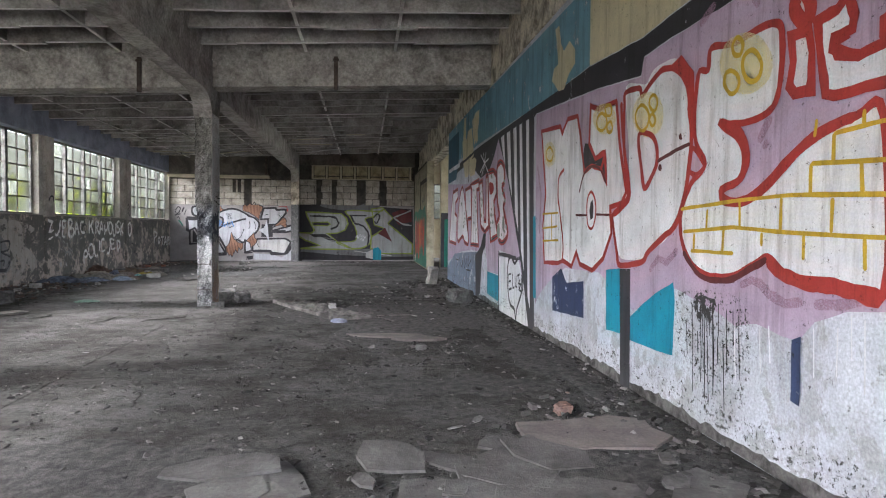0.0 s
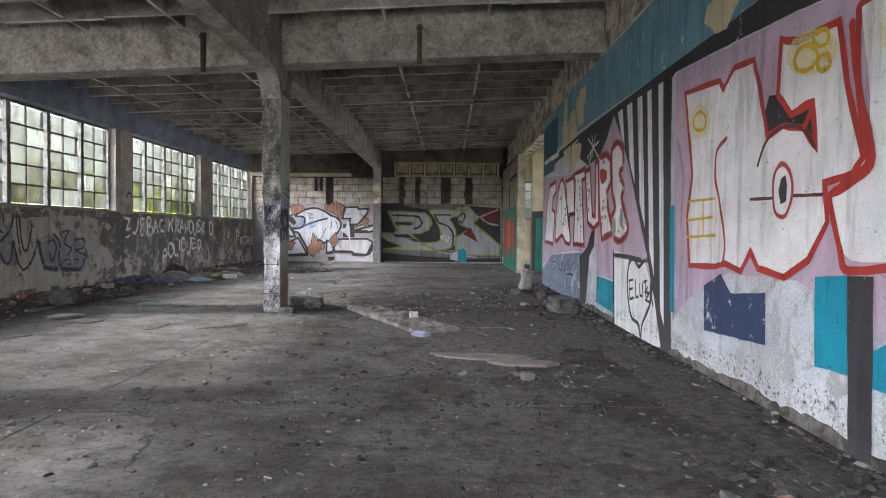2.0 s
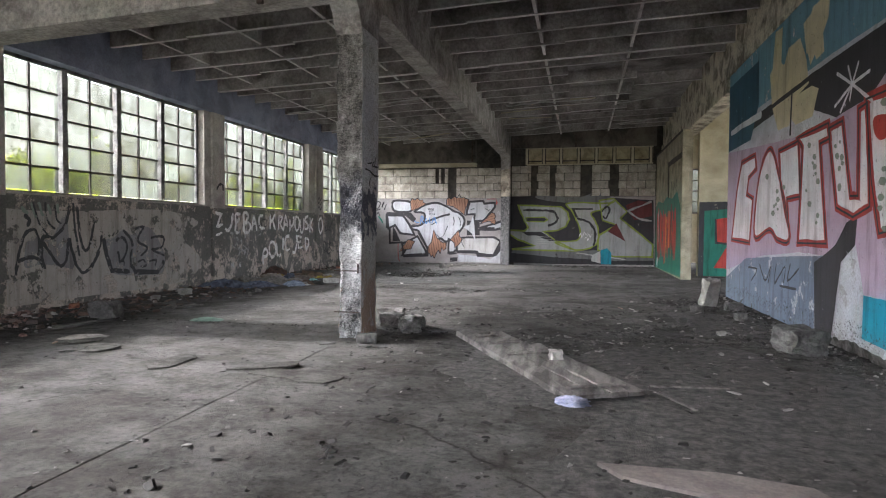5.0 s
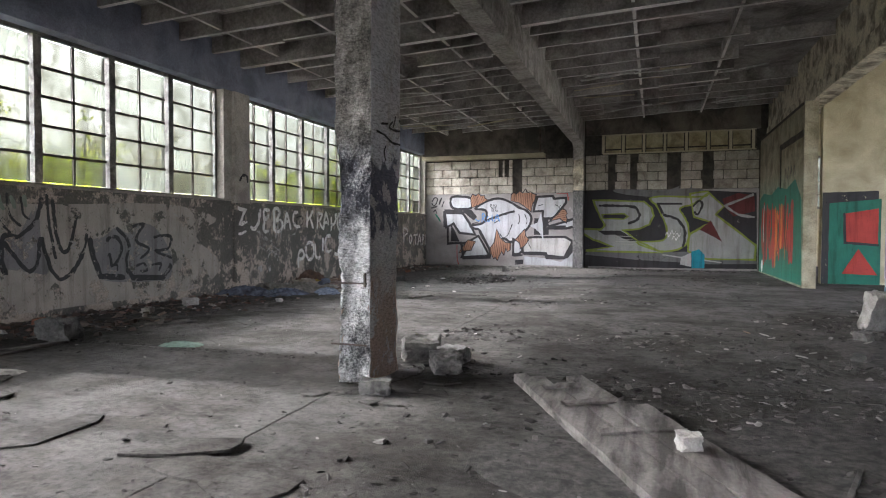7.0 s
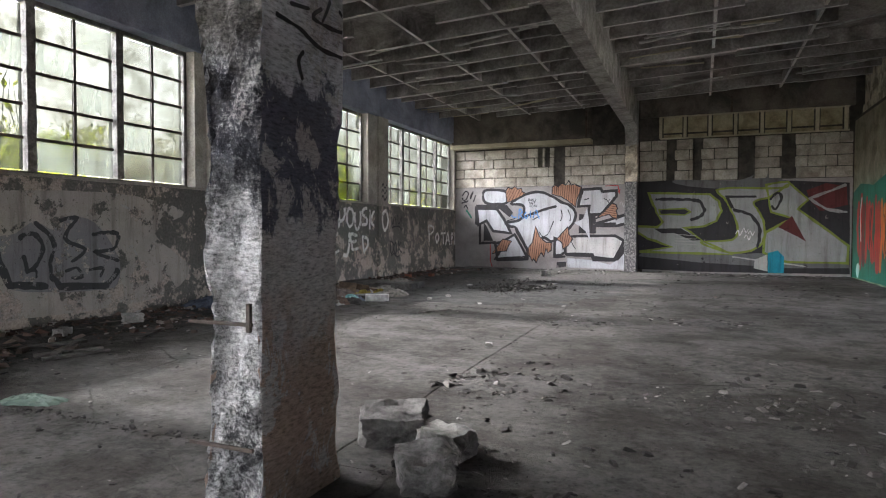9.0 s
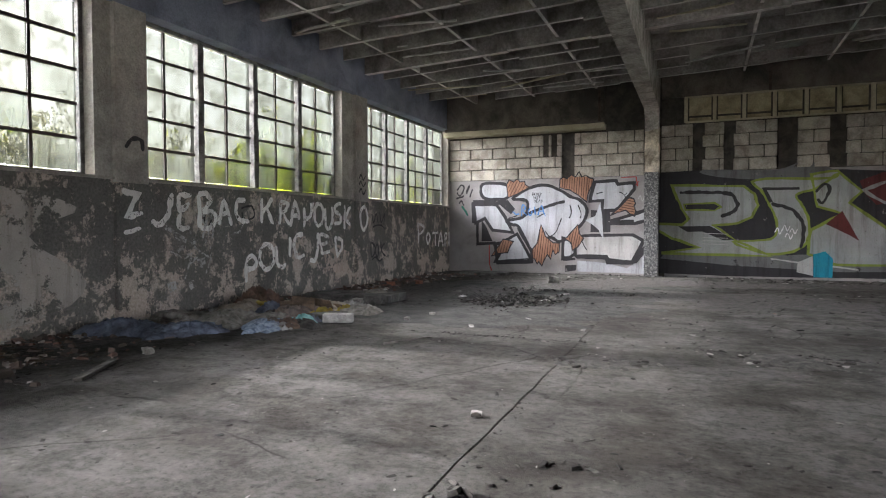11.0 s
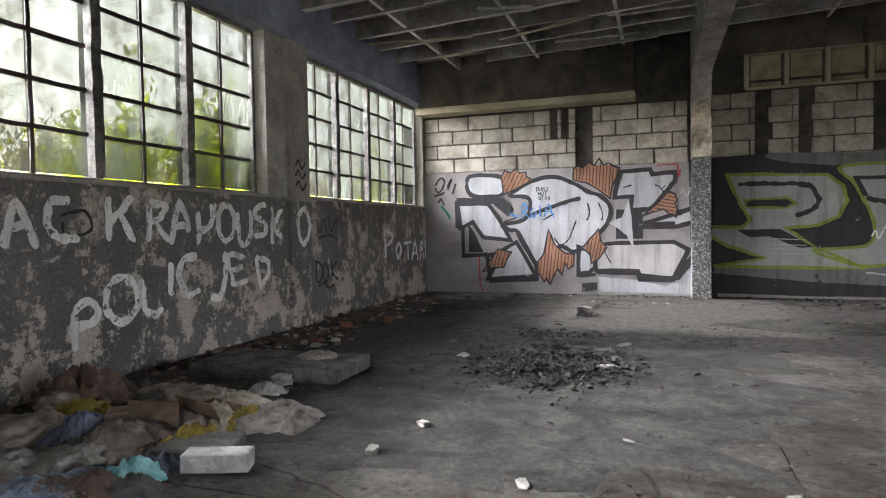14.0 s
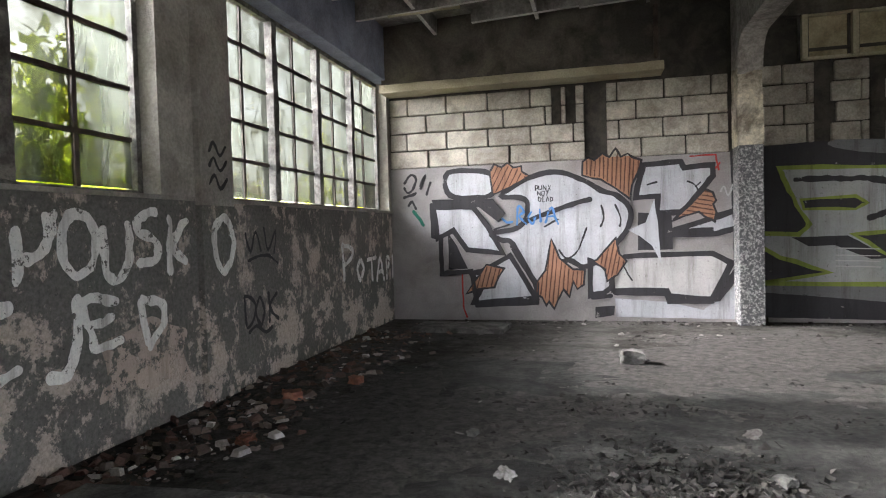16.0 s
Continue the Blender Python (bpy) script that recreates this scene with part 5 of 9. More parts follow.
# second piece
fill("paint_field", EW, P_PINK, 2, [(17.29, 2.59), (14.7, 2.44), (12.73, 2.32), (11.17, 2.42), (10.72, 2.65), (10.37, 2.9), (9.96, 2.52), (9.59, 2.11), (9.14, 1.46), (8.81, 1), (8.57, 0.57), (8.86, 0.93), (10.22, 1.02), (10.24, 0.6), (11.2, 0.59), (11.4, 1.05), (11.86, 0.92), (12.93, 0.93), (14.53, 0.83), (15.65, 0.67), (17.03, 0.48)])
fill("paint_field", EW, P_WHITE, 2, [(10.21, 0.9), (8.86, 0.92), (8.54, 0.55), (8.29, 0.02), (8.74, -0.01), (10.13, -0.1)])
fill("letter_fill", EW, P_WHITE, 4, [(16.4, 1.04), (16.07, 1.91), (15.8, 2.31), (15.0, 2.34), (14.91, 2.12), (15.35, 2.02), (15.44, 1.77), (15.07, 1.68), (15.22, 1.0)])
stroke("letter_outline", EW, P_RED, 5, 0.085, [(16.4, 1.04), (16.07, 1.91), (15.8, 2.31), (15.0, 2.34), (14.91, 2.12), (15.35, 2.02), (15.44, 1.77), (15.07, 1.68), (15.22, 1.0)], closed=True, smooth=False)
stroke("letter_edge", EW, P_BLACK, 6, 0.022, [(16.4, 1.04), (16.07, 1.91), (15.8, 2.31), (15.0, 2.34), (14.91, 2.12), (15.35, 2.02), (15.44, 1.77), (15.07, 1.68), (15.22, 1.0)], closed=True, smooth=False)
fill("letter_fill", EW, P_WHITE, 4, [(14.95, 1.11), (14.76, 1.98), (14.24, 2.34), (13.8, 1.92), (13.31, 1.12), (13.78, 1.06), (14.19, 1.2)], smooth=True)
stroke("letter_outline", EW, P_RED, 5, 0.085, [(14.95, 1.11), (14.76, 1.98), (14.24, 2.34), (13.8, 1.92), (13.31, 1.12), (13.78, 1.06), (14.19, 1.2)], closed=True)
stroke("letter_edge", EW, P_BLACK, 6, 0.022, [(14.95, 1.11), (14.76, 1.98), (14.24, 2.34), (13.8, 1.92), (13.31, 1.12), (13.78, 1.06), (14.19, 1.2)], closed=True)
fill("letter_fill", EW, P_WHITE, 4, [(13.83, 2.25), (13.07, 2.28), (12.96, 1.6), (13.45, 1.59), (13.37, 1.22), (13.73, 1.79)])
stroke("letter_outline", EW, P_RED, 5, 0.085, [(13.83, 2.25), (13.07, 2.28), (12.96, 1.6), (13.45, 1.59), (13.37, 1.22), (13.73, 1.79)], closed=True, smooth=False)
stroke("letter_edge", EW, P_BLACK, 6, 0.022, [(13.83, 2.25), (13.07, 2.28), (12.96, 1.6), (13.45, 1.59), (13.37, 1.22), (13.73, 1.79)], closed=True, smooth=False)
fill("letter_fill", EW, P_WHITE, 4, [(13.12, 2.32), (12.13, 2.34), (12.08, 2.17), (12.36, 2.15), (12.11, 1.05), (13.01, 1.04), (12.92, 2.18)])
stroke("letter_outline", EW, P_RED, 5, 0.085, [(13.12, 2.32), (12.13, 2.34), (12.08, 2.17), (12.36, 2.15), (12.11, 1.05), (13.01, 1.04), (12.92, 2.18)], closed=True, smooth=False)
stroke("letter_edge", EW, P_BLACK, 6, 0.022, [(13.12, 2.32), (12.13, 2.34), (12.08, 2.17), (12.36, 2.15), (12.11, 1.05), (13.01, 1.04), (12.92, 2.18)], closed=True, smooth=False)
fill("letter_fill", EW, P_WHITE, 4, [(12.13, 2.28), (11.76, 2.3), (11.53, 1.53), (11.36, 1.52), (11.39, 2.35), (11.21, 2.37), (11.1, 1.41), (11.46, 1.32), (11.87, 1.43)])
stroke("letter_outline", EW, P_RED, 5, 0.085, [(12.13, 2.28), (11.76, 2.3), (11.53, 1.53), (11.36, 1.52), (11.39, 2.35), (11.21, 2.37), (11.1, 1.41), (11.46, 1.32), (11.87, 1.43)], closed=True, smooth=False)
stroke("letter_edge", EW, P_BLACK, 6, 0.022, [(12.13, 2.28), (11.76, 2.3), (11.53, 1.53), (11.36, 1.52), (11.39, 2.35), (11.21, 2.37), (11.1, 1.41), (11.46, 1.32), (11.87, 1.43)], closed=True, smooth=False)
fill("letter_fill", EW, P_WHITE, 4, [(11.24, 2.41), (10.72, 2.4), (10.45, 2.29), (10.39, 2.0), (10.65, 1.85), (10.58, 1.62), (10.28, 1.26), (10.91, 1.16), (11.09, 1.65)])
stroke("letter_outline", EW, P_RED, 5, 0.1, [(11.24, 2.41), (10.72, 2.4), (10.45, 2.29), (10.39, 2.0), (10.65, 1.85), (10.58, 1.62), (10.28, 1.26), (10.91, 1.16), (11.09, 1.65)], closed=True, smooth=False)
stroke("letter_edge", EW, P_BLACK, 6, 0.022, [(11.24, 2.41), (10.72, 2.4), (10.45, 2.29), (10.39, 2.0), (10.65, 1.85), (10.58, 1.62), (10.28, 1.26), (10.91, 1.16), (11.09, 1.65)], closed=True, smooth=False)
fill("letter_fill", EW, P_WHITE, 4, [(10.41, 2.42), (10.13, 2.49), (9.86, 2.36), (9.85, 2.13), (9.99, 2.06), (9.78, 1.85), (9.88, 1.73), (9.7, 1.5), (9.56, 1.29), (9.88, 1.15), (10.23, 1.2), (10.39, 1.44), (10.21, 1.6), (10.34, 1.82), (10.45, 2.13)], smooth=True)
stroke("letter_outline", EW, P_RED, 5, 0.1, [(10.41, 2.42), (10.13, 2.49), (9.86, 2.36), (9.85, 2.13), (9.99, 2.06), (9.78, 1.85), (9.88, 1.73), (9.7, 1.5), (9.56, 1.29), (9.88, 1.15), (10.23, 1.2), (10.39, 1.44), (10.21, 1.6), (10.34, 1.82), (10.45, 2.13)], closed=True)
stroke("letter_edge", EW, P_BLACK, 6, 0.022, [(10.41, 2.42), (10.13, 2.49), (9.86, 2.36), (9.85, 2.13), (9.99, 2.06), (9.78, 1.85), (9.88, 1.73), (9.7, 1.5), (9.56, 1.29), (9.88, 1.15), (10.23, 1.2), (10.39, 1.44), (10.21, 1.6), (10.34, 1.82), (10.45, 2.13)], closed=True)
fill("letter_fill", EW, P_RED, 6, [(11.06, 2.21), (10.73, 2.17), (10.67, 2.05), (10.9, 1.98), (11.05, 2.06)], smooth=True)
fill("letter_fill", EW, P_SAGE, 6, [(10.35, 1.33), (10.31, 1.44), (10.19, 1.46), (10.13, 1.33), (10.18, 1.21), (10.29, 1.22)], smooth=True)
fill("letter_fill", EW, P_SAGE, 6, [(9.96, 1.43), (9.93, 1.52), (9.83, 1.53), (9.78, 1.43), (9.82, 1.34), (9.92, 1.35)], smooth=True)
fill("paint_dot", EW, P_SAGE, 6, [(10.79, 1.72), (10.81, 1.7), (10.87, 1.7), (10.9, 1.73), (10.88, 1.75), (10.82, 1.75)])
fill("paint_dot", EW, P_SAGE, 6, [(10.66, 1.62), (10.68, 1.6), (10.72, 1.6), (10.75, 1.62), (10.73, 1.64), (10.68, 1.64)])
fill("paint_dot", EW, P_SAGE, 6, [(10.85, 1.39), (10.88, 1.36), (10.93, 1.36), (10.96, 1.39), (10.93, 1.41), (10.88, 1.41)])
fill("paint_dot", EW, P_SAGE, 6, [(10.74, 1.21), (10.77, 1.18), (10.83, 1.18), (10.87, 1.21), (10.84, 1.23), (10.78, 1.23)])
fill("paint_dot", EW, P_SAGE, 6, [(10.57, 1.78), (10.6, 1.75), (10.66, 1.76), (10.7, 1.79), (10.67, 1.82), (10.6, 1.81)])
fill("paint_dot", EW, P_SAGE, 6, [(10.79, 1.62), (10.83, 1.58), (10.91, 1.59), (10.95, 1.62), (10.91, 1.66), (10.83, 1.65)])
fill("paint_dot", EW, P_SAGE, 6, [(10.65, 1.49), (10.69, 1.46), (10.75, 1.46), (10.79, 1.5), (10.76, 1.53), (10.69, 1.52)])
fill("paint_dot", EW, P_SAGE, 6, [(10.82, 1.48), (10.86, 1.45), (10.92, 1.45), (10.96, 1.48), (10.93, 1.51), (10.86, 1.51)])
fill("paint_dot", EW, P_SAGE, 6, [(10.79, 2.3), (10.83, 2.27), (10.91, 2.28), (10.95, 2.32), (10.91, 2.35), (10.83, 2.34)])
fill("paint_dot", EW, P_SAGE, 6, [(9.83, 1.54), (9.86, 1.52), (9.91, 1.52), (9.95, 1.55), (9.92, 1.58), (9.86, 1.58)])
fill("paint_dot", EW, P_SAGE, 6, [(9.71, 1.33), (9.73, 1.3), (9.78, 1.3), (9.8, 1.33), (9.78, 1.35), (9.74, 1.35)])
fill("paint_dot", EW, P_SAGE, 6, [(9.7, 1.83), (9.72, 1.8), (9.78, 1.8), (9.82, 1.84), (9.79, 1.87), (9.73, 1.86)])
fill("paint_dot", EW, P_SAGE, 6, [(9.71, 2.2), (9.73, 2.18), (9.76, 2.19), (9.78, 2.21), (9.77, 2.22), (9.73, 2.22)])
fill("paint_dot", EW, P_SAGE, 6, [(9.94, 1.28), (9.96, 1.25), (10.01, 1.25), (10.04, 1.28), (10.02, 1.3), (9.97, 1.3)])
fill("paint_dot", EW, P_SAGE, 6, [(9.8, 1.99), (9.82, 1.97), (9.87, 1.97), (9.9, 2), (9.87, 2.02), (9.83, 2.02)])
fill("paint_dot", EW, P_SAGE, 6, [(9.91, 1.95), (9.93, 1.93), (9.98, 1.93), (10.01, 1.96), (9.99, 1.98), (9.94, 1.98)])
fill("paint_dot", EW, P_SAGE, 6, [(9.77, 1.34), (9.79, 1.32), (9.84, 1.32), (9.87, 1.35), (9.85, 1.37), (9.79, 1.37)])
fill("paint_dot", EW, P_SAGE, 6, [(9.61, 1.39), (9.63, 1.36), (9.69, 1.36), (9.72, 1.4), (9.7, 1.43), (9.64, 1.43)])
fill("paint_dot", EW, P_SAGE, 6, [(9.78, 2.14), (9.81, 2.11), (9.87, 2.12), (9.9, 2.15), (9.87, 2.18), (9.81, 2.17)])
fill("paint_dot", EW, P_SAGE, 6, [(12.32, 1.36), (12.35, 1.33), (12.4, 1.33), (12.43, 1.36), (12.4, 1.39), (12.35, 1.39)])
fill("paint_dot", EW, P_SAGE, 6, [(12.46, 2.02), (12.48, 1.99), (12.55, 2), (12.58, 2.03), (12.55, 2.06), (12.49, 2.06)])
fill("paint_dot", EW, P_SAGE, 6, [(12.53, 1.96), (12.55, 1.94), (12.59, 1.94), (12.61, 1.97), (12.59, 1.98), (12.55, 1.98)])
fill("paint_dot", EW, P_SAGE, 6, [(12.37, 1.28), (12.39, 1.26), (12.43, 1.26), (12.45, 1.28), (12.43, 1.3), (12.39, 1.3)])
fill("paint_dot", EW, P_SAGE, 6, [(12.43, 1.83), (12.45, 1.81), (12.49, 1.81), (12.51, 1.84), (12.49, 1.85), (12.45, 1.85)])
fill("paint_dot", EW, P_SAGE, 6, [(12.57, 1.5), (12.6, 1.46), (12.67, 1.47), (12.71, 1.5), (12.68, 1.53), (12.61, 1.53)])
fill("paint_dot", EW, P_SAGE, 6, [(12.71, 1.65), (12.73, 1.64), (12.77, 1.64), (12.79, 1.66), (12.77, 1.68), (12.73, 1.67)])
fill("paint_dot", EW, P_SAGE, 6, [(12.44, 1.91), (12.47, 1.88), (12.54, 1.88), (12.57, 1.92), (12.54, 1.95), (12.48, 1.94)])
fill("paint_dot", EW, P_SAGE, 6, [(12.33, 1.73), (12.36, 1.7), (12.43, 1.71), (12.46, 1.74), (12.43, 1.77), (12.37, 1.77)])
fill("paint_dot", EW, P_SAGE, 6, [(12.63, 2.17), (12.66, 2.14), (12.71, 2.15), (12.75, 2.18), (12.72, 2.21), (12.66, 2.2)])
fill("paint_dot", EW, P_SAGE, 6, [(11.89, 2.06), (11.9, 2.04), (11.95, 2.05), (11.97, 2.07), (11.95, 2.09), (11.91, 2.09)])
fill("paint_dot", EW, P_SAGE, 6, [(11.79, 2.09), (11.8, 2.07), (11.83, 2.08), (11.84, 2.1), (11.83, 2.11), (11.8, 2.11)])
fill("paint_dot", EW, P_SAGE, 6, [(11.7, 1.93), (11.72, 1.9), (11.78, 1.9), (11.81, 1.94), (11.78, 1.97), (11.73, 1.96)])
fill("paint_dot", EW, P_SAGE, 6, [(11.7, 1.87), (11.72, 1.84), (11.76, 1.85), (11.78, 1.87), (11.76, 1.9), (11.72, 1.89)])
fill("paint_dot", EW, P_SAGE, 6, [(11.75, 1.61), (11.77, 1.59), (11.82, 1.59), (11.84, 1.62), (11.82, 1.64), (11.78, 1.64)])
fill("paint_dot", EW, P_SAGE, 6, [(11.74, 1.64), (11.76, 1.61), (11.81, 1.61), (11.85, 1.64), (11.82, 1.67), (11.77, 1.67)])
fill("paint_dot", EW, P_SAGE, 6, [(11.77, 1.82), (11.79, 1.8), (11.84, 1.8), (11.86, 1.83), (11.84, 1.85), (11.79, 1.85)])
fill("paint_dot", EW, P_SAGE, 6, [(11.82, 1.95), (11.85, 1.92), (11.9, 1.93), (11.94, 1.97), (11.91, 1.99), (11.85, 1.99)])
fill("paint_dot", EW, P_SAGE, 6, [(13.85, 1.55), (13.88, 1.52), (13.93, 1.53), (13.95, 1.55), (13.93, 1.57), (13.88, 1.57)])
fill("paint_dot", EW, P_SAGE, 6, [(13.93, 1.52), (13.96, 1.5), (14.01, 1.5), (14.04, 1.53), (14.01, 1.55), (13.96, 1.55)])
fill("paint_dot", EW, P_SAGE, 6, [(13.77, 1.48), (13.79, 1.46), (13.85, 1.46), (13.87, 1.48), (13.85, 1.5), (13.8, 1.5)])
fill("paint_dot", EW, P_SAGE, 6, [(13.74, 1.6), (13.78, 1.57), (13.86, 1.57), (13.91, 1.61), (13.87, 1.64), (13.79, 1.64)])
fill("paint_dot", EW, P_SAGE, 6, [(13.94, 1.43), (13.98, 1.39), (14.07, 1.39), (14.12, 1.43), (14.07, 1.47), (13.99, 1.47)])
fill("paint_dot", EW, P_SAGE, 6, [(14.26, 1.95), (14.3, 1.91), (14.39, 1.92), (14.44, 1.96), (14.4, 2), (14.31, 1.99)])
fill("paint_dot", EW, P_SAGE, 6, [(13.52, 1.75), (13.55, 1.72), (13.62, 1.73), (13.65, 1.76), (13.62, 1.79), (13.55, 1.78)])
fill("paint_dot", EW, P_SAGE, 6, [(13.79, 1.72), (13.82, 1.69), (13.89, 1.69), (13.93, 1.72), (13.9, 1.75), (13.83, 1.75)])
stroke("paint_star", EW, P_WHITE, 5, 0.035, [(11.84, 2.39), (11.56, 2.62), (11.42, 2.81)], smooth=False)
stroke("paint_star", EW, P_WHITE, 5, 0.035, [(11.95, 2.82), (11.56, 2.62), (11.1, 2.36)], smooth=False)
stroke("paint_star", EW, P_WHITE, 5, 0.035, [(11.99, 2.48), (11.56, 2.62), (11.17, 2.66)], smooth=False)
stroke("paint_star", EW, P_WHITE, 5, 0.035, [(11.61, 2.46), (11.56, 2.62), (11.67, 2.83)], smooth=False)
fill("paint_patch", EW, P_GREYBLUE, 2, [(16.89, 0.35), (15.46, 0.75), (14.24, 0.82), (12.15, 0.92), (12.43, 0.73), (12.44, -0.01), (16.84, -0.09)])
fill("paint_patch", EW, P_BLACK, 3, [(12.47, 0.83), (11.88, 1.04), (11.62, 1.27), (11.37, 1.35), (11.41, 1.05), (11.73, 0.87), (11.93, 0.09), (12.4, -0.02)])
stroke("tag_line", EW, P_BLACK, 3, 0.03, [(15.28, 0.62), (14.79, 0.61), (15.09, 0.42)])
stroke("tag_line", EW, P_BLACK, 3, 0.03, [(14.65, 0.7), (14.35, 0.48), (14.1, 0.69), (14.21, 0.45)])
stroke("tag_line", EW, P_BLACK, 3, 0.03, [(13.85, 0.75), (13.9, 0.48), (13.49, 0.73), (13.52, 0.51)])
stroke("tag_line", EW, P_BLACK, 3, 0.03, [(13.28, 0.78), (13.37, 0.56), (12.96, 0.73)])
stroke("tag_line", EW, P_BLACK, 3, 0.03, [(13.7, 0.46), (13.04, 0.48)])
fill("paint_patch", EW, P_CYAN, 3, [(11.2, 0.59), (10.26, 0.58), (10.22, 0.14), (11.21, 0.18)])
fill("paint_patch", EW, P_CYAN, 4, [(8.08, 1.53), (7.95, 1.55), (7.89, 0.45), (8.02, 0.45)])
stroke("paint_line", EW, P_BLACK, 4, 0.06, [(10.25, 1.01), (10.21, 0.46), (10.18, -0.11)], smooth=False)
stroke("paint_line", EW, P_BLACK, 4, 0.06, [(10.21, 0.95), (9.57, 0.95), (8.98, 0.93)], smooth=False)
stroke("heart_outline", EW, P_BLACK, 4, 0.05, [(9.09, 0.85), (9.27, 0.93), (9.45, 0.9), (9.55, 0.71), (9.5, 0.41), (9.35, 0.21), (9.08, 0.16), (8.97, 0.02), (8.91, 0.19), (8.68, 0.41), (8.61, 0.56), (8.62, 0.78), (8.72, 0.93), (8.9, 0.93)], closed=True)
stroke("heart_text", EW, P_BLACK, 4, 0.032, [(9.3, 0.68), (9.48, 0.65), (9.43, 0.42), (9.26, 0.46)], smooth=False)
stroke("heart_text", EW, P_BLACK, 4, 0.032, [(9.46, 0.54), (9.31, 0.57)], smooth=False)
stroke("heart_text", EW, P_BLACK, 4, 0.032, [(9.21, 0.69), (9.18, 0.47), (9.08, 0.49)], smooth=False)
stroke("heart_text", EW, P_BLACK, 4, 0.032, [(9.04, 0.66), (9.02, 0.51), (8.93, 0.51), (8.93, 0.68)], smooth=False)
stroke("heart_text", EW, P_BLACK, 4, 0.032, [(8.9, 0.68), (8.76, 0.71)], smooth=False)
stroke("heart_text", EW, P_BLACK, 4, 0.032, [(8.82, 0.7), (8.8, 0.51)], smooth=False)
stroke("heart_text", EW, P_BLACK, 4, 0.032, [(8.74, 0.64), (8.83, 0.57), (8.69, 0.57), (8.8, 0.48), (8.66, 0.47)], smooth=False)
stroke("heart_text", EW, P_BLACK, 4, 0.032, [(8.66, 0.72), (8.64, 0.46)], smooth=False)
stroke("heart_text", EW, P_BLACK, 4, 0.032, [(8.58, 0.76), (8.65, 0.6), (8.54, 0.43)], smooth=False)
# north wall: white piece
fill("letter_fill", NW, P_SILVER, 2, [(-6.95, 2.19), (-6.39, 2.18), (-6.22, 2.03), (-6.27, 1.87), (-6.45, 1.81), (-6.92, 1.85)], smooth=True)
stroke("letter_outline", NW, P_BLACK, 3, 0.075, [(-6.95, 2.19), (-6.39, 2.18), (-6.22, 2.03), (-6.27, 1.87), (-6.45, 1.81), (-6.92, 1.85)], closed=True)
fill("letter_fill", NW, P_SILVER, 2, [(-7.18, 1.69), (-6.58, 1.67), (-6.36, 1.37), (-6.16, 0.98), (-6.68, 1.04), (-6.89, 1.34), (-7.13, 1.22)])
stroke("letter_outline", NW, P_BLACK, 3, 0.075, [(-7.18, 1.69), (-6.58, 1.67), (-6.36, 1.37), (-6.16, 0.98), (-6.68, 1.04), (-6.89, 1.34), (-7.13, 1.22)], closed=True, smooth=False)
fill("letter_fill", NW, P_SILVER, 2, [(-6.15, 1.82), (-5.77, 2.05), (-5.37, 2.13), (-4.98, 1.99), (-4.75, 1.84), (-4.52, 1.75), (-4.36, 1.55), (-4.39, 1.31), (-4.57, 1.08), (-4.76, 0.89), (-5, 0.77), (-5.24, 0.87), (-5.36, 0.69), (-5.57, 0.51), (-5.69, 0.53), (-6, 1.11), (-6.17, 1.17), (-6.31, 1.27), (-5.94, 1.34), (-5.79, 1.52), (-5.82, 1.76)], smooth=True)
stroke("letter_outline", NW, P_BLACK, 3, 0.075, [(-6.15, 1.82), (-5.77, 2.05), (-5.37, 2.13), (-4.98, 1.99), (-4.75, 1.84), (-4.52, 1.75), (-4.36, 1.55), (-4.39, 1.31), (-4.57, 1.08), (-4.76, 0.89), (-5, 0.77), (-5.24, 0.87), (-5.36, 0.69), (-5.57, 0.51), (-5.69, 0.53), (-6, 1.11), (-6.17, 1.17), (-6.31, 1.27), (-5.94, 1.34), (-5.79, 1.52), (-5.82, 1.76)], closed=True)
fill("letter_fill", NW, P_SILVER, 2, [(-4.17, 2.17), (-3.69, 2.18), (-3.65, 2.1), (-3.29, 2.12), (-3.29, 1.97), (-3.41, 1.82), (-3.62, 1.56), (-3.7, 1.5), (-4.02, 1.49), (-3.99, 1.73), (-4.28, 1.72), (-4.24, 1.95)])
stroke("letter_outline", NW, P_BLACK, 3, 0.075, [(-4.17, 2.17), (-3.69, 2.18), (-3.65, 2.1), (-3.29, 2.12), (-3.29, 1.97), (-3.41, 1.82), (-3.62, 1.56), (-3.7, 1.5), (-4.02, 1.49), (-3.99, 1.73), (-4.28, 1.72), (-4.24, 1.95)], closed=True, smooth=False)
fill("letter_fill", NW, P_SILVER, 2, [(-6.63, 0.69), (-6.47, 0.72), (-6.22, 0.85), (-6.05, 0.95), (-5.69, 0.33), (-6.61, 0.25), (-6.48, 0.47)])
stroke("letter_outline", NW, P_BLACK, 3, 0.075, [(-6.63, 0.69), (-6.47, 0.72), (-6.22, 0.85), (-6.05, 0.95), (-5.69, 0.33), (-6.61, 0.25), (-6.48, 0.47)], closed=True, smooth=False)
fill("letter_fill", NW, P_LGREY, 2, [(-4.23, 0.92), (-3.31, 0.93), (-3.07, 0.8), (-3.32, 0.31), (-3.87, 0.35), (-3.9, 0.43), (-4.61, 0.43), (-4.63, 0.76), (-4.44, 0.9)])
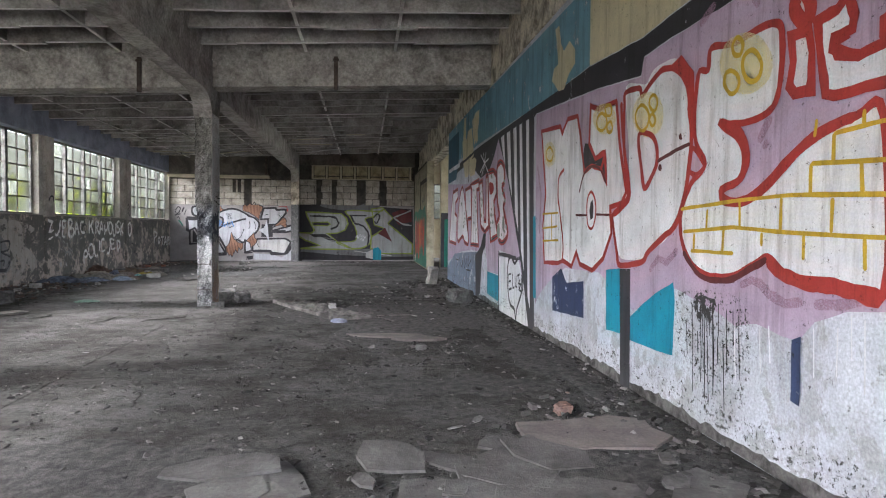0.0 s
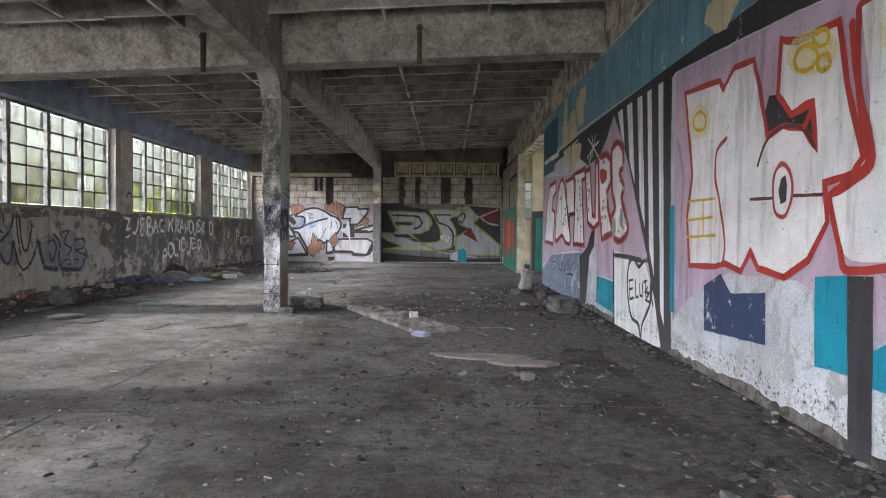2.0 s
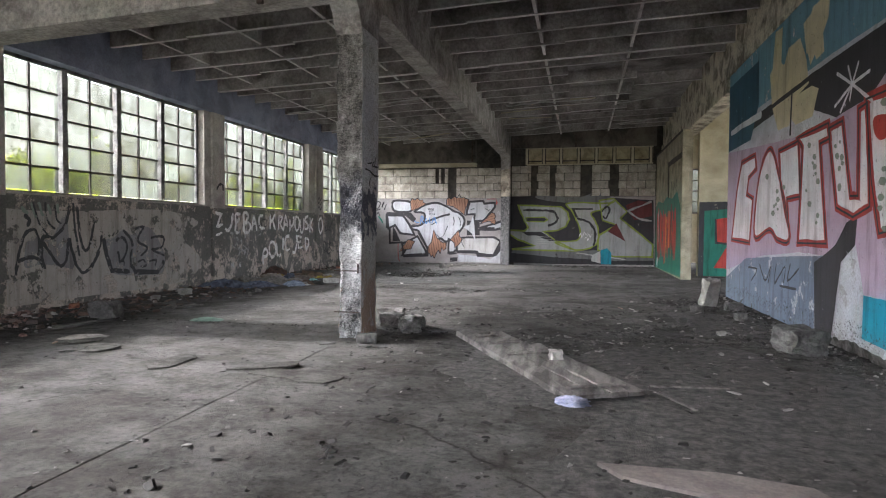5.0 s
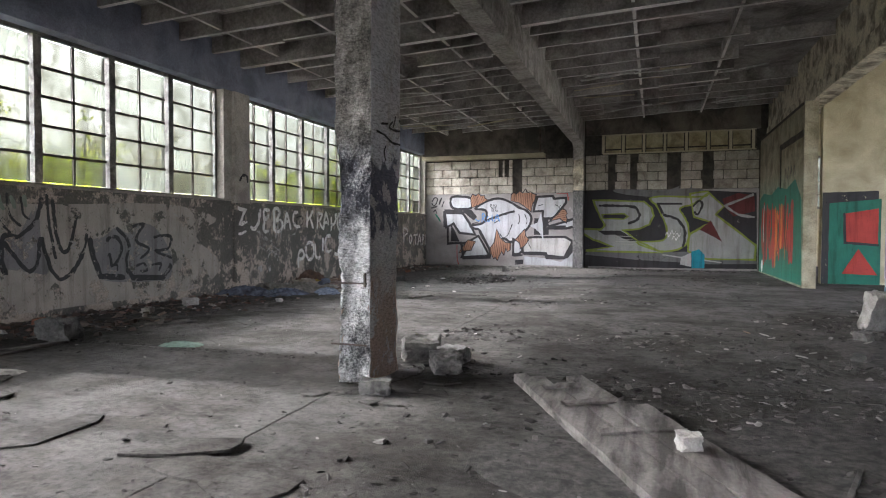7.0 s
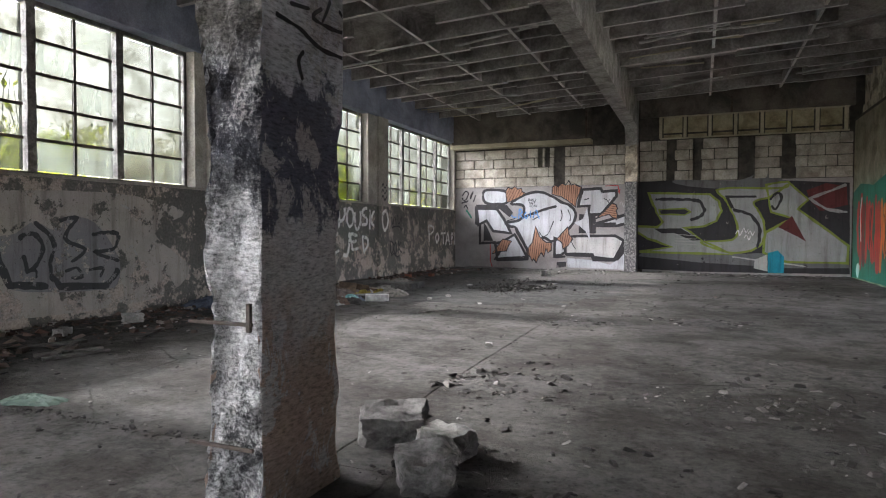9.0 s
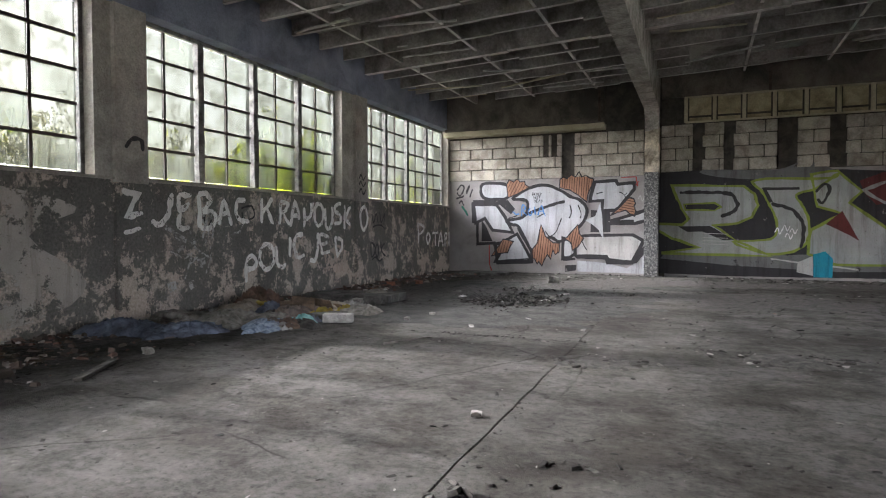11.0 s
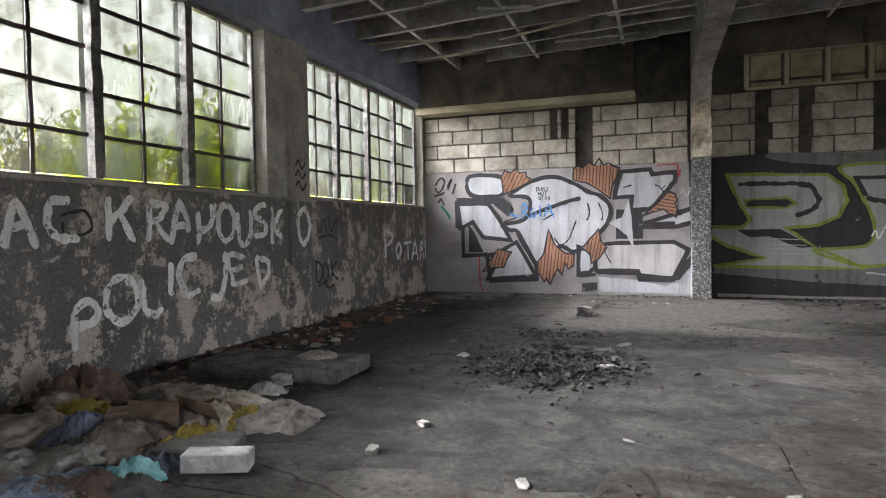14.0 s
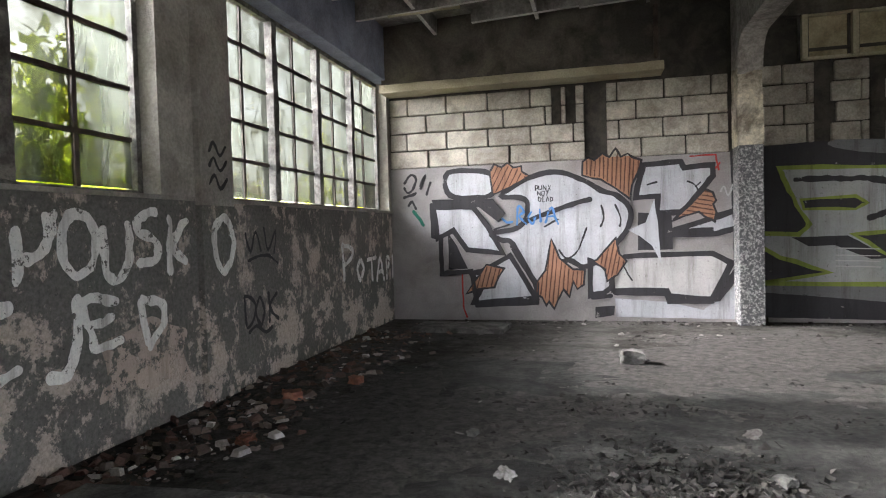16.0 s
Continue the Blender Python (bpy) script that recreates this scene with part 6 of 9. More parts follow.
stroke("letter_outline", NW, P_BLACK, 3, 0.075, [(-4.23, 0.92), (-3.31, 0.93), (-3.07, 0.8), (-3.32, 0.31), (-3.87, 0.35), (-3.9, 0.43), (-4.61, 0.43), (-4.63, 0.76), (-4.44, 0.9)], closed=True, smooth=False)
fill("letter_fill", NW, P_SILVER, 2, [(-4.91, 0.85), (-4.75, 0.8), (-4.62, 0.64), (-4.63, 0.48), (-4.73, 0.4), (-4.92, 0.36)])
stroke("letter_outline", NW, P_BLACK, 3, 0.075, [(-4.91, 0.85), (-4.75, 0.8), (-4.62, 0.64), (-4.63, 0.48), (-4.73, 0.4), (-4.92, 0.36)], closed=True, smooth=False)
fill("letter_fill", NW, P_SILVER, 2, [(-3.78, 1.26), (-3.31, 1.4), (-3.02, 1.5), (-2.99, 1.27), (-3.26, 1.19), (-3.77, 1.2)])
stroke("letter_outline", NW, P_BLACK, 3, 0.075, [(-3.78, 1.26), (-3.31, 1.4), (-3.02, 1.5), (-2.99, 1.27), (-3.26, 1.19), (-3.77, 1.2)], closed=True, smooth=False)
fill("letter_block", NW, P_BLACK, 4, [(-7.21, 1.8), (-6.28, 1.78), (-6.1, 1.56), (-6.2, 1.43), (-6.49, 1.66), (-7.18, 1.72)])
fill("letter_block", NW, P_BLACK, 4, [(-6.97, 1.3), (-6.84, 1.11), (-6.68, 0.76), (-6.97, 0.76)])
fill("letter_block", NW, P_BLACK, 4, [(-4.26, 1.51), (-3.83, 1.49), (-3.81, 1.27), (-3.29, 1.28), (-3.29, 1.16), (-3.81, 1.16), (-3.81, 0.99), (-4.27, 0.99)])
fill("letter_block", NW, P_BLACK, 4, [(-4.86, 0.2), (-4.59, 0.22), (-4.6, 0.08), (-4.86, 0.04)])
fill("letter_block", NW, P_BLACK, 4, [(-3.03, 0.74), (-2.93, 0.67), (-3.22, 0.28), (-3.32, 0.27)])
fill("letter_spike", NW, P_SILVER, 5, [(-4.39, 1.27), (-4.16, 1.37), (-4.04, 1.69), (-4, 1.32), (-3.96, 0.8), (-4.08, 1.05), (-4.23, 1.18)])
stroke("letter_outline", NW, P_BLACK, 4, 0.07, [(-7.21, 1.75), (-7.19, 1.26), (-7.08, 1.22), (-7.08, 0.69), (-6.63, 0.72), (-6.55, 0.22), (-5.68, 0.26), (-5.67, 0.53), (-6.04, 1.1)], smooth=False)
stroke("letter_outline", NW, P_BLACK, 4, 0.07, [(-4.62, 0.4), (-3.9, 0.39), (-3.87, 0.28), (-3.32, 0.28), (-3.02, 0.68)], smooth=False)
stroke("letter_outline", NW, P_BLACK, 4, 0.07, [(-4.92, 0.33), (-4.62, 0.36)], smooth=False)
stroke("letter_outline", NW, P_BLACK, 5, 0.07, [(-5.83, 1.42), (-5.54, 1.53), (-5.22, 1.64), (-4.87, 1.73)], smooth=False)
stroke("letter_line", NW, P_BLACK, 4, 0.025, [(-5.35, 1.02), (-5.24, 0.89), (-5.08, 1.01), (-4.95, 1.33)])
stroke("letter_line", NW, P_BLACK, 4, 0.025, [(-4.75, 1.64), (-4.72, 1.44), (-4.77, 1.32)])
stroke("letter_line", NW, P_BLACK, 4, 0.025, [(-4.56, 1.64), (-4.49, 1.44), (-4.51, 1.32)])
stroke("letter_line", NW, P_BLACK, 4, 0.025, [(-3.62, 1.91), (-3.52, 1.86), (-3.45, 1.71)])
stroke("letter_line", NW, P_BLACK, 4, 0.025, [(-3.99, 1.92), (-4.14, 1.89)])
stroke("letter_line", NW, P_BLACK, 4, 0.025, [(-6.29, 1.33), (-6.04, 1.4)])
stroke("letter_line", NW, P_BLACK, 4, 0.025, [(-4.46, 0.76), (-4.35, 0.56)])
stroke("letter_line", NW, P_BLACK, 4, 0.025, [(-5.55, 1.35), (-5.34, 1.46)])
stroke("letter_line", NW, P_BLACK, 4, 0.025, [(-3.44, 1.9), (-3.52, 1.83)])
fill("paint_patch", NW, P_SILVER, 1, [(-4.58, 0.32), (-3.87, 0.27), (-3.43, 0.16), (-3, 0.51), (-3, 0.04), (-4.58, 0.06)])
fill("fur_patch", NW, P_TAN, 3, [(-6.32, 2.17), (-6.25, 2.28), (-6.14, 2.23), (-6.06, 2.29), (-5.97, 2.22), (-5.86, 2.23), (-5.85, 2.16), (-5.75, 2.09), (-5.85, 2.03), (-5.92, 1.99), (-6.09, 1.91), (-6.28, 1.84)])
stroke("fur_outline", NW, P_BLACK, 5, 0.026, [(-6.32, 2.17), (-6.25, 2.28), (-6.14, 2.23), (-6.06, 2.29), (-5.97, 2.22), (-5.86, 2.23), (-5.85, 2.16), (-5.75, 2.09), (-5.85, 2.03), (-5.92, 1.99), (-6.09, 1.91), (-6.28, 1.84)], closed=True, smooth=False)
stroke("fur_line", NW, P_BROWN, 4, 0.017, [(-6.29, 2.07), (-6.2, 2.24)])
stroke("fur_line", NW, P_BROWN, 4, 0.017, [(-6.28, 1.95), (-6.13, 2.23)])
stroke("fur_line", NW, P_BROWN, 4, 0.017, [(-6.24, 1.87), (-6.04, 2.25)])
stroke("fur_line", NW, P_BROWN, 4, 0.017, [(-6.14, 1.9), (-5.98, 2.21)])
stroke("fur_line", NW, P_BROWN, 4, 0.017, [(-6.04, 1.94), (-5.9, 2.21)])
stroke("fur_line", NW, P_BROWN, 4, 0.017, [(-5.94, 1.99), (-5.86, 2.14)])
stroke("fur_line", NW, P_BROWN, 4, 0.017, [(-5.82, 2.06), (-5.8, 2.1)])
fill("fur_patch", NW, P_TAN, 3, [(-5, 2.06), (-4.99, 2.25), (-4.91, 2.3), (-4.83, 2.27), (-4.72, 2.35), (-4.62, 2.3), (-4.54, 2.41), (-4.47, 2.29), (-4.38, 2.33), (-4.3, 2.27), (-4.2, 2.23), (-4.24, 2.08), (-4.33, 1.89), (-4.36, 1.7), (-4.54, 1.85), (-4.75, 1.99), (-4.89, 2.02)])
stroke("fur_outline", NW, P_BLACK, 5, 0.026, [(-5, 2.06), (-4.99, 2.25), (-4.91, 2.3), (-4.83, 2.27), (-4.72, 2.35), (-4.62, 2.3), (-4.54, 2.41), (-4.47, 2.29), (-4.38, 2.33), (-4.3, 2.27), (-4.2, 2.23), (-4.24, 2.08), (-4.33, 1.89), (-4.36, 1.7), (-4.54, 1.85), (-4.75, 1.99), (-4.89, 2.02)], closed=True, smooth=False)
stroke("fur_line", NW, P_BROWN, 4, 0.017, [(-5, 2.08), (-4.99, 2.23)])
stroke("fur_line", NW, P_BROWN, 4, 0.017, [(-4.94, 2.06), (-4.93, 2.27)])
stroke("fur_line", NW, P_BROWN, 4, 0.017, [(-4.89, 2.04), (-4.87, 2.27)])
stroke("fur_line", NW, P_BROWN, 4, 0.017, [(-4.83, 2.03), (-4.82, 2.26)])
stroke("fur_line", NW, P_BROWN, 4, 0.017, [(-4.77, 2.02), (-4.75, 2.3)])
stroke("fur_line", NW, P_BROWN, 4, 0.017, [(-4.71, 1.99), (-4.7, 2.31)])
stroke("fur_line", NW, P_BROWN, 4, 0.017, [(-4.66, 1.95), (-4.64, 2.29)])
stroke("fur_line", NW, P_BROWN, 4, 0.017, [(-4.6, 1.91), (-4.58, 2.33)])
stroke("fur_line", NW, P_BROWN, 4, 0.017, [(-4.55, 1.87), (-4.52, 2.36)])
stroke("fur_line", NW, P_BROWN, 4, 0.017, [(-4.49, 1.83), (-4.47, 2.28)])
stroke("fur_line", NW, P_BROWN, 4, 0.017, [(-4.44, 1.79), (-4.41, 2.3)])
stroke("fur_line", NW, P_BROWN, 4, 0.017, [(-4.38, 1.75), (-4.35, 2.29)])
stroke("fur_line", NW, P_BROWN, 4, 0.017, [(-4.32, 1.93), (-4.3, 2.25)])
stroke("fur_line", NW, P_BROWN, 4, 0.017, [(-4.25, 2.06), (-4.24, 2.23)])
fill("fur_patch", NW, P_TAN, 3, [(-3.83, 1.37), (-3.57, 1.6), (-3.39, 1.8), (-3.29, 1.75), (-3.25, 1.64), (-3.29, 1.59), (-3.25, 1.48), (-3.28, 1.36), (-3.37, 1.41), (-3.47, 1.49), (-3.67, 1.44)])
stroke("fur_outline", NW, P_BLACK, 5, 0.026, [(-3.83, 1.37), (-3.57, 1.6), (-3.39, 1.8), (-3.29, 1.75), (-3.25, 1.64), (-3.29, 1.59), (-3.25, 1.48), (-3.28, 1.36), (-3.37, 1.41), (-3.47, 1.49), (-3.67, 1.44)], closed=True, smooth=False)
stroke("fur_line", NW, P_BROWN, 4, 0.017, [(-3.4, 1.77), (-3.31, 1.75)])
stroke("fur_line", NW, P_BROWN, 4, 0.017, [(-3.44, 1.72), (-3.28, 1.69)])
stroke("fur_line", NW, P_BROWN, 4, 0.017, [(-3.49, 1.67), (-3.28, 1.63)])
stroke("fur_line", NW, P_BROWN, 4, 0.017, [(-3.53, 1.62), (-3.3, 1.57)])
stroke("fur_line", NW, P_BROWN, 4, 0.017, [(-3.58, 1.57), (-3.27, 1.51)])
stroke("fur_line", NW, P_BROWN, 4, 0.017, [(-3.63, 1.52), (-3.27, 1.45)])
stroke("fur_line", NW, P_BROWN, 4, 0.017, [(-3.69, 1.47), (-3.62, 1.46)])
stroke("fur_line", NW, P_BROWN, 4, 0.017, [(-3.36, 1.41), (-3.29, 1.4)])
fill("fur_patch", NW, P_TAN, 3, [(-6.71, 0.39), (-6.4, 0.82), (-6.14, 0.76), (-6.23, 0.62), (-6.29, 0.48), (-6.53, 0.46)])
stroke("fur_outline", NW, P_BLACK, 5, 0.026, [(-6.71, 0.39), (-6.4, 0.82), (-6.14, 0.76), (-6.23, 0.62), (-6.29, 0.48), (-6.53, 0.46)], closed=True, smooth=False)
stroke("fur_line", NW, P_BROWN, 4, 0.017, [(-6.63, 0.44), (-6.6, 0.53)])
stroke("fur_line", NW, P_BROWN, 4, 0.017, [(-6.55, 0.47), (-6.49, 0.68)])
stroke("fur_line", NW, P_BROWN, 4, 0.017, [(-6.48, 0.48), (-6.39, 0.8)])
stroke("fur_line", NW, P_BROWN, 4, 0.017, [(-6.41, 0.49), (-6.33, 0.79)])
stroke("fur_line", NW, P_BROWN, 4, 0.017, [(-6.34, 0.49), (-6.26, 0.77)])
stroke("fur_line", NW, P_BROWN, 4, 0.017, [(-6.25, 0.58), (-6.2, 0.76)])
fill("fur_patch", NW, P_TAN, 3, [(-5.45, 1.18), (-5.34, 0.9), (-5.15, 0.73), (-4.99, 0.73), (-5.01, 0.51), (-5.1, 0.45), (-5.15, 0.56), (-5.21, 0.34), (-5.29, 0.45), (-5.35, 0.34), (-5.43, 0.17), (-5.5, 0.28), (-5.54, 0.22), (-5.6, 0.34), (-5.67, 0.36), (-5.71, 0.51), (-5.54, 0.73)])
stroke("fur_outline", NW, P_BLACK, 5, 0.026, [(-5.45, 1.18), (-5.34, 0.9), (-5.15, 0.73), (-4.99, 0.73), (-5.01, 0.51), (-5.1, 0.45), (-5.15, 0.56), (-5.21, 0.34), (-5.29, 0.45), (-5.35, 0.34), (-5.43, 0.17), (-5.5, 0.28), (-5.54, 0.22), (-5.6, 0.34), (-5.67, 0.36), (-5.71, 0.51), (-5.54, 0.73)], closed=True, smooth=False)
stroke("fur_line", NW, P_BROWN, 4, 0.017, [(-5.67, 0.41), (-5.65, 0.56)])
stroke("fur_line", NW, P_BROWN, 4, 0.017, [(-5.62, 0.36), (-5.58, 0.66)])
stroke("fur_line", NW, P_BROWN, 4, 0.017, [(-5.56, 0.29), (-5.48, 1)])
stroke("fur_line", NW, P_BROWN, 4, 0.017, [(-5.5, 0.3), (-5.41, 1.07)])
stroke("fur_line", NW, P_BROWN, 4, 0.017, [(-5.45, 0.22), (-5.37, 0.94)])
stroke("fur_line", NW, P_BROWN, 4, 0.017, [(-5.38, 0.29), (-5.31, 0.86)])
stroke("fur_line", NW, P_BROWN, 4, 0.017, [(-5.3, 0.45), (-5.26, 0.81)])
stroke("fur_line", NW, P_BROWN, 4, 0.017, [(-5.24, 0.41), (-5.21, 0.76)])
stroke("fur_line", NW, P_BROWN, 4, 0.017, [(-5.18, 0.47), (-5.15, 0.71)])
stroke("fur_line", NW, P_BROWN, 4, 0.017, [(-5.11, 0.51), (-5.09, 0.71)])
stroke("fur_line", NW, P_BROWN, 4, 0.017, [(-5.05, 0.5), (-5.03, 0.71)])
fill("fur_patch", NW, P_TAN, 3, [(-4.82, 0.87), (-4.56, 1.17), (-4.52, 0.95), (-4.42, 0.84), (-4.55, 0.65), (-4.69, 0.56), (-4.71, 0.73), (-4.87, 0.84)])
stroke("fur_outline", NW, P_BLACK, 5, 0.026, [(-4.82, 0.87), (-4.56, 1.17), (-4.52, 0.95), (-4.42, 0.84), (-4.55, 0.65), (-4.69, 0.56), (-4.71, 0.73), (-4.87, 0.84)], closed=True, smooth=False)
stroke("fur_line", NW, P_BROWN, 4, 0.017, [(-4.77, 0.79), (-4.74, 0.94)])
stroke("fur_line", NW, P_BROWN, 4, 0.017, [(-4.72, 0.75), (-4.66, 1.03)])
stroke("fur_line", NW, P_BROWN, 4, 0.017, [(-4.69, 0.61), (-4.58, 1.12)])
stroke("fur_line", NW, P_BROWN, 4, 0.017, [(-4.63, 0.62), (-4.54, 1.02)])
stroke("fur_line", NW, P_BROWN, 4, 0.017, [(-4.56, 0.66), (-4.51, 0.91)])
stroke("fur_line", NW, P_BROWN, 4, 0.017, [(-4.47, 0.77), (-4.46, 0.85)])
stroke("tag_line", NW, P_BLUE2, 5, 0.03, [(-6.16, 1.49), (-6.08, 1.43), (-5.99, 1.44)])
stroke("tag_line", NW, P_BLUE2, 5, 0.03, [(-5.94, 1.38), (-5.91, 1.65), (-5.83, 1.58), (-5.9, 1.51), (-5.79, 1.39)])
stroke("tag_line", NW, P_BLUE2, 5, 0.03, [(-5.72, 1.58), (-5.77, 1.48), (-5.71, 1.4), (-5.67, 1.5)])
stroke("tag_line", NW, P_BLUE2, 5, 0.03, [(-5.61, 1.61), (-5.59, 1.41)])
stroke("tag_line", NW, P_BLUE2, 5, 0.03, [(-5.53, 1.4), (-5.44, 1.62), (-5.35, 1.37)])
stroke("tag_line", NW, P_BLUE2, 5, 0.03, [(-5.5, 1.49), (-5.38, 1.5)])
stroke("tag_text", NW, P_BLACK, 5, 0.012, [(-5.66, 1.87), (-5.66, 1.95), (-5.62, 1.94), (-5.63, 1.9), (-5.66, 1.9)], smooth=False)
stroke("tag_text", NW, P_BLACK, 5, 0.012, [(-5.61, 1.94), (-5.61, 1.89), (-5.57, 1.89), (-5.57, 1.95)], smooth=False)
stroke("tag_text", NW, P_BLACK, 5, 0.012, [(-5.55, 1.88), (-5.55, 1.95), (-5.51, 1.87), (-5.51, 1.95)], smooth=False)
stroke("tag_text", NW, P_BLACK, 5, 0.012, [(-5.49, 1.87), (-5.44, 1.94)], smooth=False)
stroke("tag_text", NW, P_BLACK, 5, 0.012, [(-5.48, 1.95), (-5.45, 1.87)], smooth=False)
stroke("tag_text", NW, P_BLACK, 5, 0.012, [(-5.63, 1.8), (-5.63, 1.86), (-5.59, 1.8), (-5.59, 1.86)], smooth=False)
stroke("tag_text", NW, P_BLACK, 5, 0.012, [(-5.57, 1.86), (-5.57, 1.8), (-5.54, 1.8), (-5.53, 1.86), (-5.57, 1.86)], smooth=False)
stroke("tag_text", NW, P_BLACK, 5, 0.012, [(-5.5, 1.79), (-5.49, 1.86)], smooth=False)
stroke("tag_text", NW, P_BLACK, 5, 0.012, [(-5.52, 1.86), (-5.47, 1.86)], smooth=False)
stroke("tag_text", NW, P_BLACK, 5, 0.012, [(-5.62, 1.72), (-5.62, 1.78), (-5.58, 1.76), (-5.59, 1.72), (-5.62, 1.72)], smooth=False)
stroke("tag_text", NW, P_BLACK, 5, 0.012, [(-5.53, 1.78), (-5.56, 1.78), (-5.56, 1.71), (-5.53, 1.71)], smooth=False)
stroke("tag_text", NW, P_BLACK, 5, 0.012, [(-5.56, 1.75), (-5.54, 1.75)], smooth=False)
stroke("tag_text", NW, P_BLACK, 5, 0.012, [(-5.51, 1.71), (-5.49, 1.78), (-5.47, 1.71)], smooth=False)
stroke("tag_text", NW, P_BLACK, 5, 0.012, [(-5.45, 1.77), (-5.45, 1.71), (-5.42, 1.72), (-5.42, 1.76), (-5.45, 1.77)], smooth=False)
stroke("tag_line", NW, P_BLACK, 2, 0.04, [(-7.64, 2.05), (-7.52, 2.18), (-7.44, 2.09), (-7.56, 1.92), (-7.64, 2.01)])
stroke("tag_line", NW, P_BLACK, 2, 0.04, [(-7.39, 2), (-7.3, 2.17), (-7.38, 1.96)])
stroke("tag_line", NW, P_BLACK, 2, 0.04, [(-7.65, 1.84), (-7.53, 1.88), (-7.44, 1.92)])
stroke("tag_line", NW, P_BLACK, 2, 0.04, [(-7.58, 1.71), (-7.51, 1.79), (-7.45, 1.66)])
stroke("tag_line", NW, P_BLACK, 2, 0.04, [(-7.21, 2.08), (-7.29, 1.87)])
stroke("tag_line", NW, P_GREEN, 2, 0.05, [(-7.51, 1.65), (-7.41, 1.53), (-7.34, 1.4)], smooth=False)
stroke("tag_line", NW, P_RED, 2, 0.025, [(-3.58, 2.25), (-3.25, 2.25), (-3.21, 2.04)], smooth=False)
stroke("tag_line", NW, P_RED, 2, 0.025, [(-6.77, 0.71), (-6.76, 0.2), (-6.71, 0.03)], smooth=False)
stroke("tag_line", NW, P_RED, 2, 0.025, [(-3.19, 2.15), (-3.28, 2.04)], smooth=False)
# north wall: silver piece on black
fill("paint_field", NW, P_BLACK, 1, [(-3.07, 2.29), (-2.06, 2.36), (-0.84, 2.21), (0.62, 2.28), (1.94, 2.19), (1.98, 0.07), (0.2, 0.05), (-1.21, 0.04), (-3.03, 0.07)])
fill("paint_field", NW, P_SMOKE, 2, [(-1.81, 2.36), (-0.45, 2.31), (0.09, 2.46), (0.62, 2.27), (0.55, 2.09), (-0.76, 2.11), (-1.72, 2.23)], smooth=True)
fill("letter_fill", NW, P_SILVER2, 3, [(-2.48, 2.03), (-1.03, 1.98), (-0.83, 1.81), (-0.76, 1.57), (-0.87, 1.31), (-1.13, 1.19), (-1.63, 1.15), (-1.17, 0.81), (-0.49, 0.49), (-2.69, 0.52), (-1.91, 0.65), (-2.47, 0.86), (-3.0, 1.19), (-2.26, 1.16), (-2.14, 1.29), (-2.29, 1.55), (-2.4, 1.84)])
stroke("letter_line", NW, P_LIME, 4, 0.055, [(-2.48, 2.03), (-1.03, 1.98), (-0.83, 1.81), (-0.76, 1.57), (-0.87, 1.31), (-1.13, 1.19), (-1.63, 1.15), (-1.17, 0.81), (-0.49, 0.49), (-2.69, 0.52), (-1.91, 0.65), (-2.47, 0.86), (-3.0, 1.19), (-2.26, 1.16), (-2.14, 1.29), (-2.29, 1.55), (-2.4, 1.84)], closed=True, smooth=False)
fill("letter_fill", NW, P_SILVER2, 3, [(-0.8, 2.11), (0.53, 2.1), (0.66, 2.18), (0.32, 1.9), (-0.04, 1.77), (0.1, 1.49), (0.2, 1.12), (0.11, 0.71), (-0.46, 0.53), (-1.22, 0.78), (-0.51, 0.85), (-0.39, 1.12), (-0.5, 1.5), (-0.66, 1.83)], smooth=True)
stroke("letter_line", NW, P_LIME, 4, 0.05, [(-0.8, 2.11), (0.53, 2.1), (0.66, 2.18), (0.32, 1.9), (-0.04, 1.77), (0.1, 1.49), (0.2, 1.12), (0.11, 0.71), (-0.46, 0.53), (-1.22, 0.78), (-0.51, 0.85), (-0.39, 1.12), (-0.5, 1.5), (-0.66, 1.83)], closed=True)
fill("letter_fill", NW, P_SILVER2, 3, [(0.21, 2.19), (0.68, 2.25), (1.11, 1.81), (0.91, 1.6), (1.37, 1.21), (1.94, 0.73), (1.93, 0.33), (0.69, 0.32), (0.18, 0.54), (0.22, 1.04), (0.78, 1.37), (0.33, 1.53), (0.28, 1.86)])
stroke("letter_line", NW, P_LIME, 4, 0.05, [(0.21, 2.19), (0.68, 2.25), (1.11, 1.81), (0.91, 1.6), (1.37, 1.21), (1.94, 0.73), (1.93, 0.33), (0.69, 0.32), (0.18, 0.54), (0.22, 1.04), (0.78, 1.37), (0.33, 1.53), (0.28, 1.86)], closed=True, smooth=False)
fill("letter_block", NW, P_SMOKE, 3, [(-2.62, 0.52), (-1.22, 0.47), (0.19, 0.53), (0.69, 0.32), (1.93, 0.33), (1.93, 0.53), (1.97, 0.21), (0.8, 0.18), (-1.21, 0.27), (-2.71, 0.4)])
fill("letter_block", NW, P_BLACK, 5, [(-2.22, 1.61), (-1.6, 1.63), (-1.47, 1.54), (-1.61, 1.47), (-2.2, 1.49)])
stroke("letter_line", NW, P_LIME, 6, 0.035, [(-2.22, 1.61), (-1.6, 1.63), (-1.47, 1.54), (-1.61, 1.47), (-2.2, 1.49)], closed=True, smooth=False)
stroke("letter_line", NW, P_BLACK, 5, 0.07, [(-2.32, 1.87), (-1.64, 1.86), (-1.27, 1.8), (-1.16, 1.61), (-1.23, 1.44), (-1.48, 1.35)])
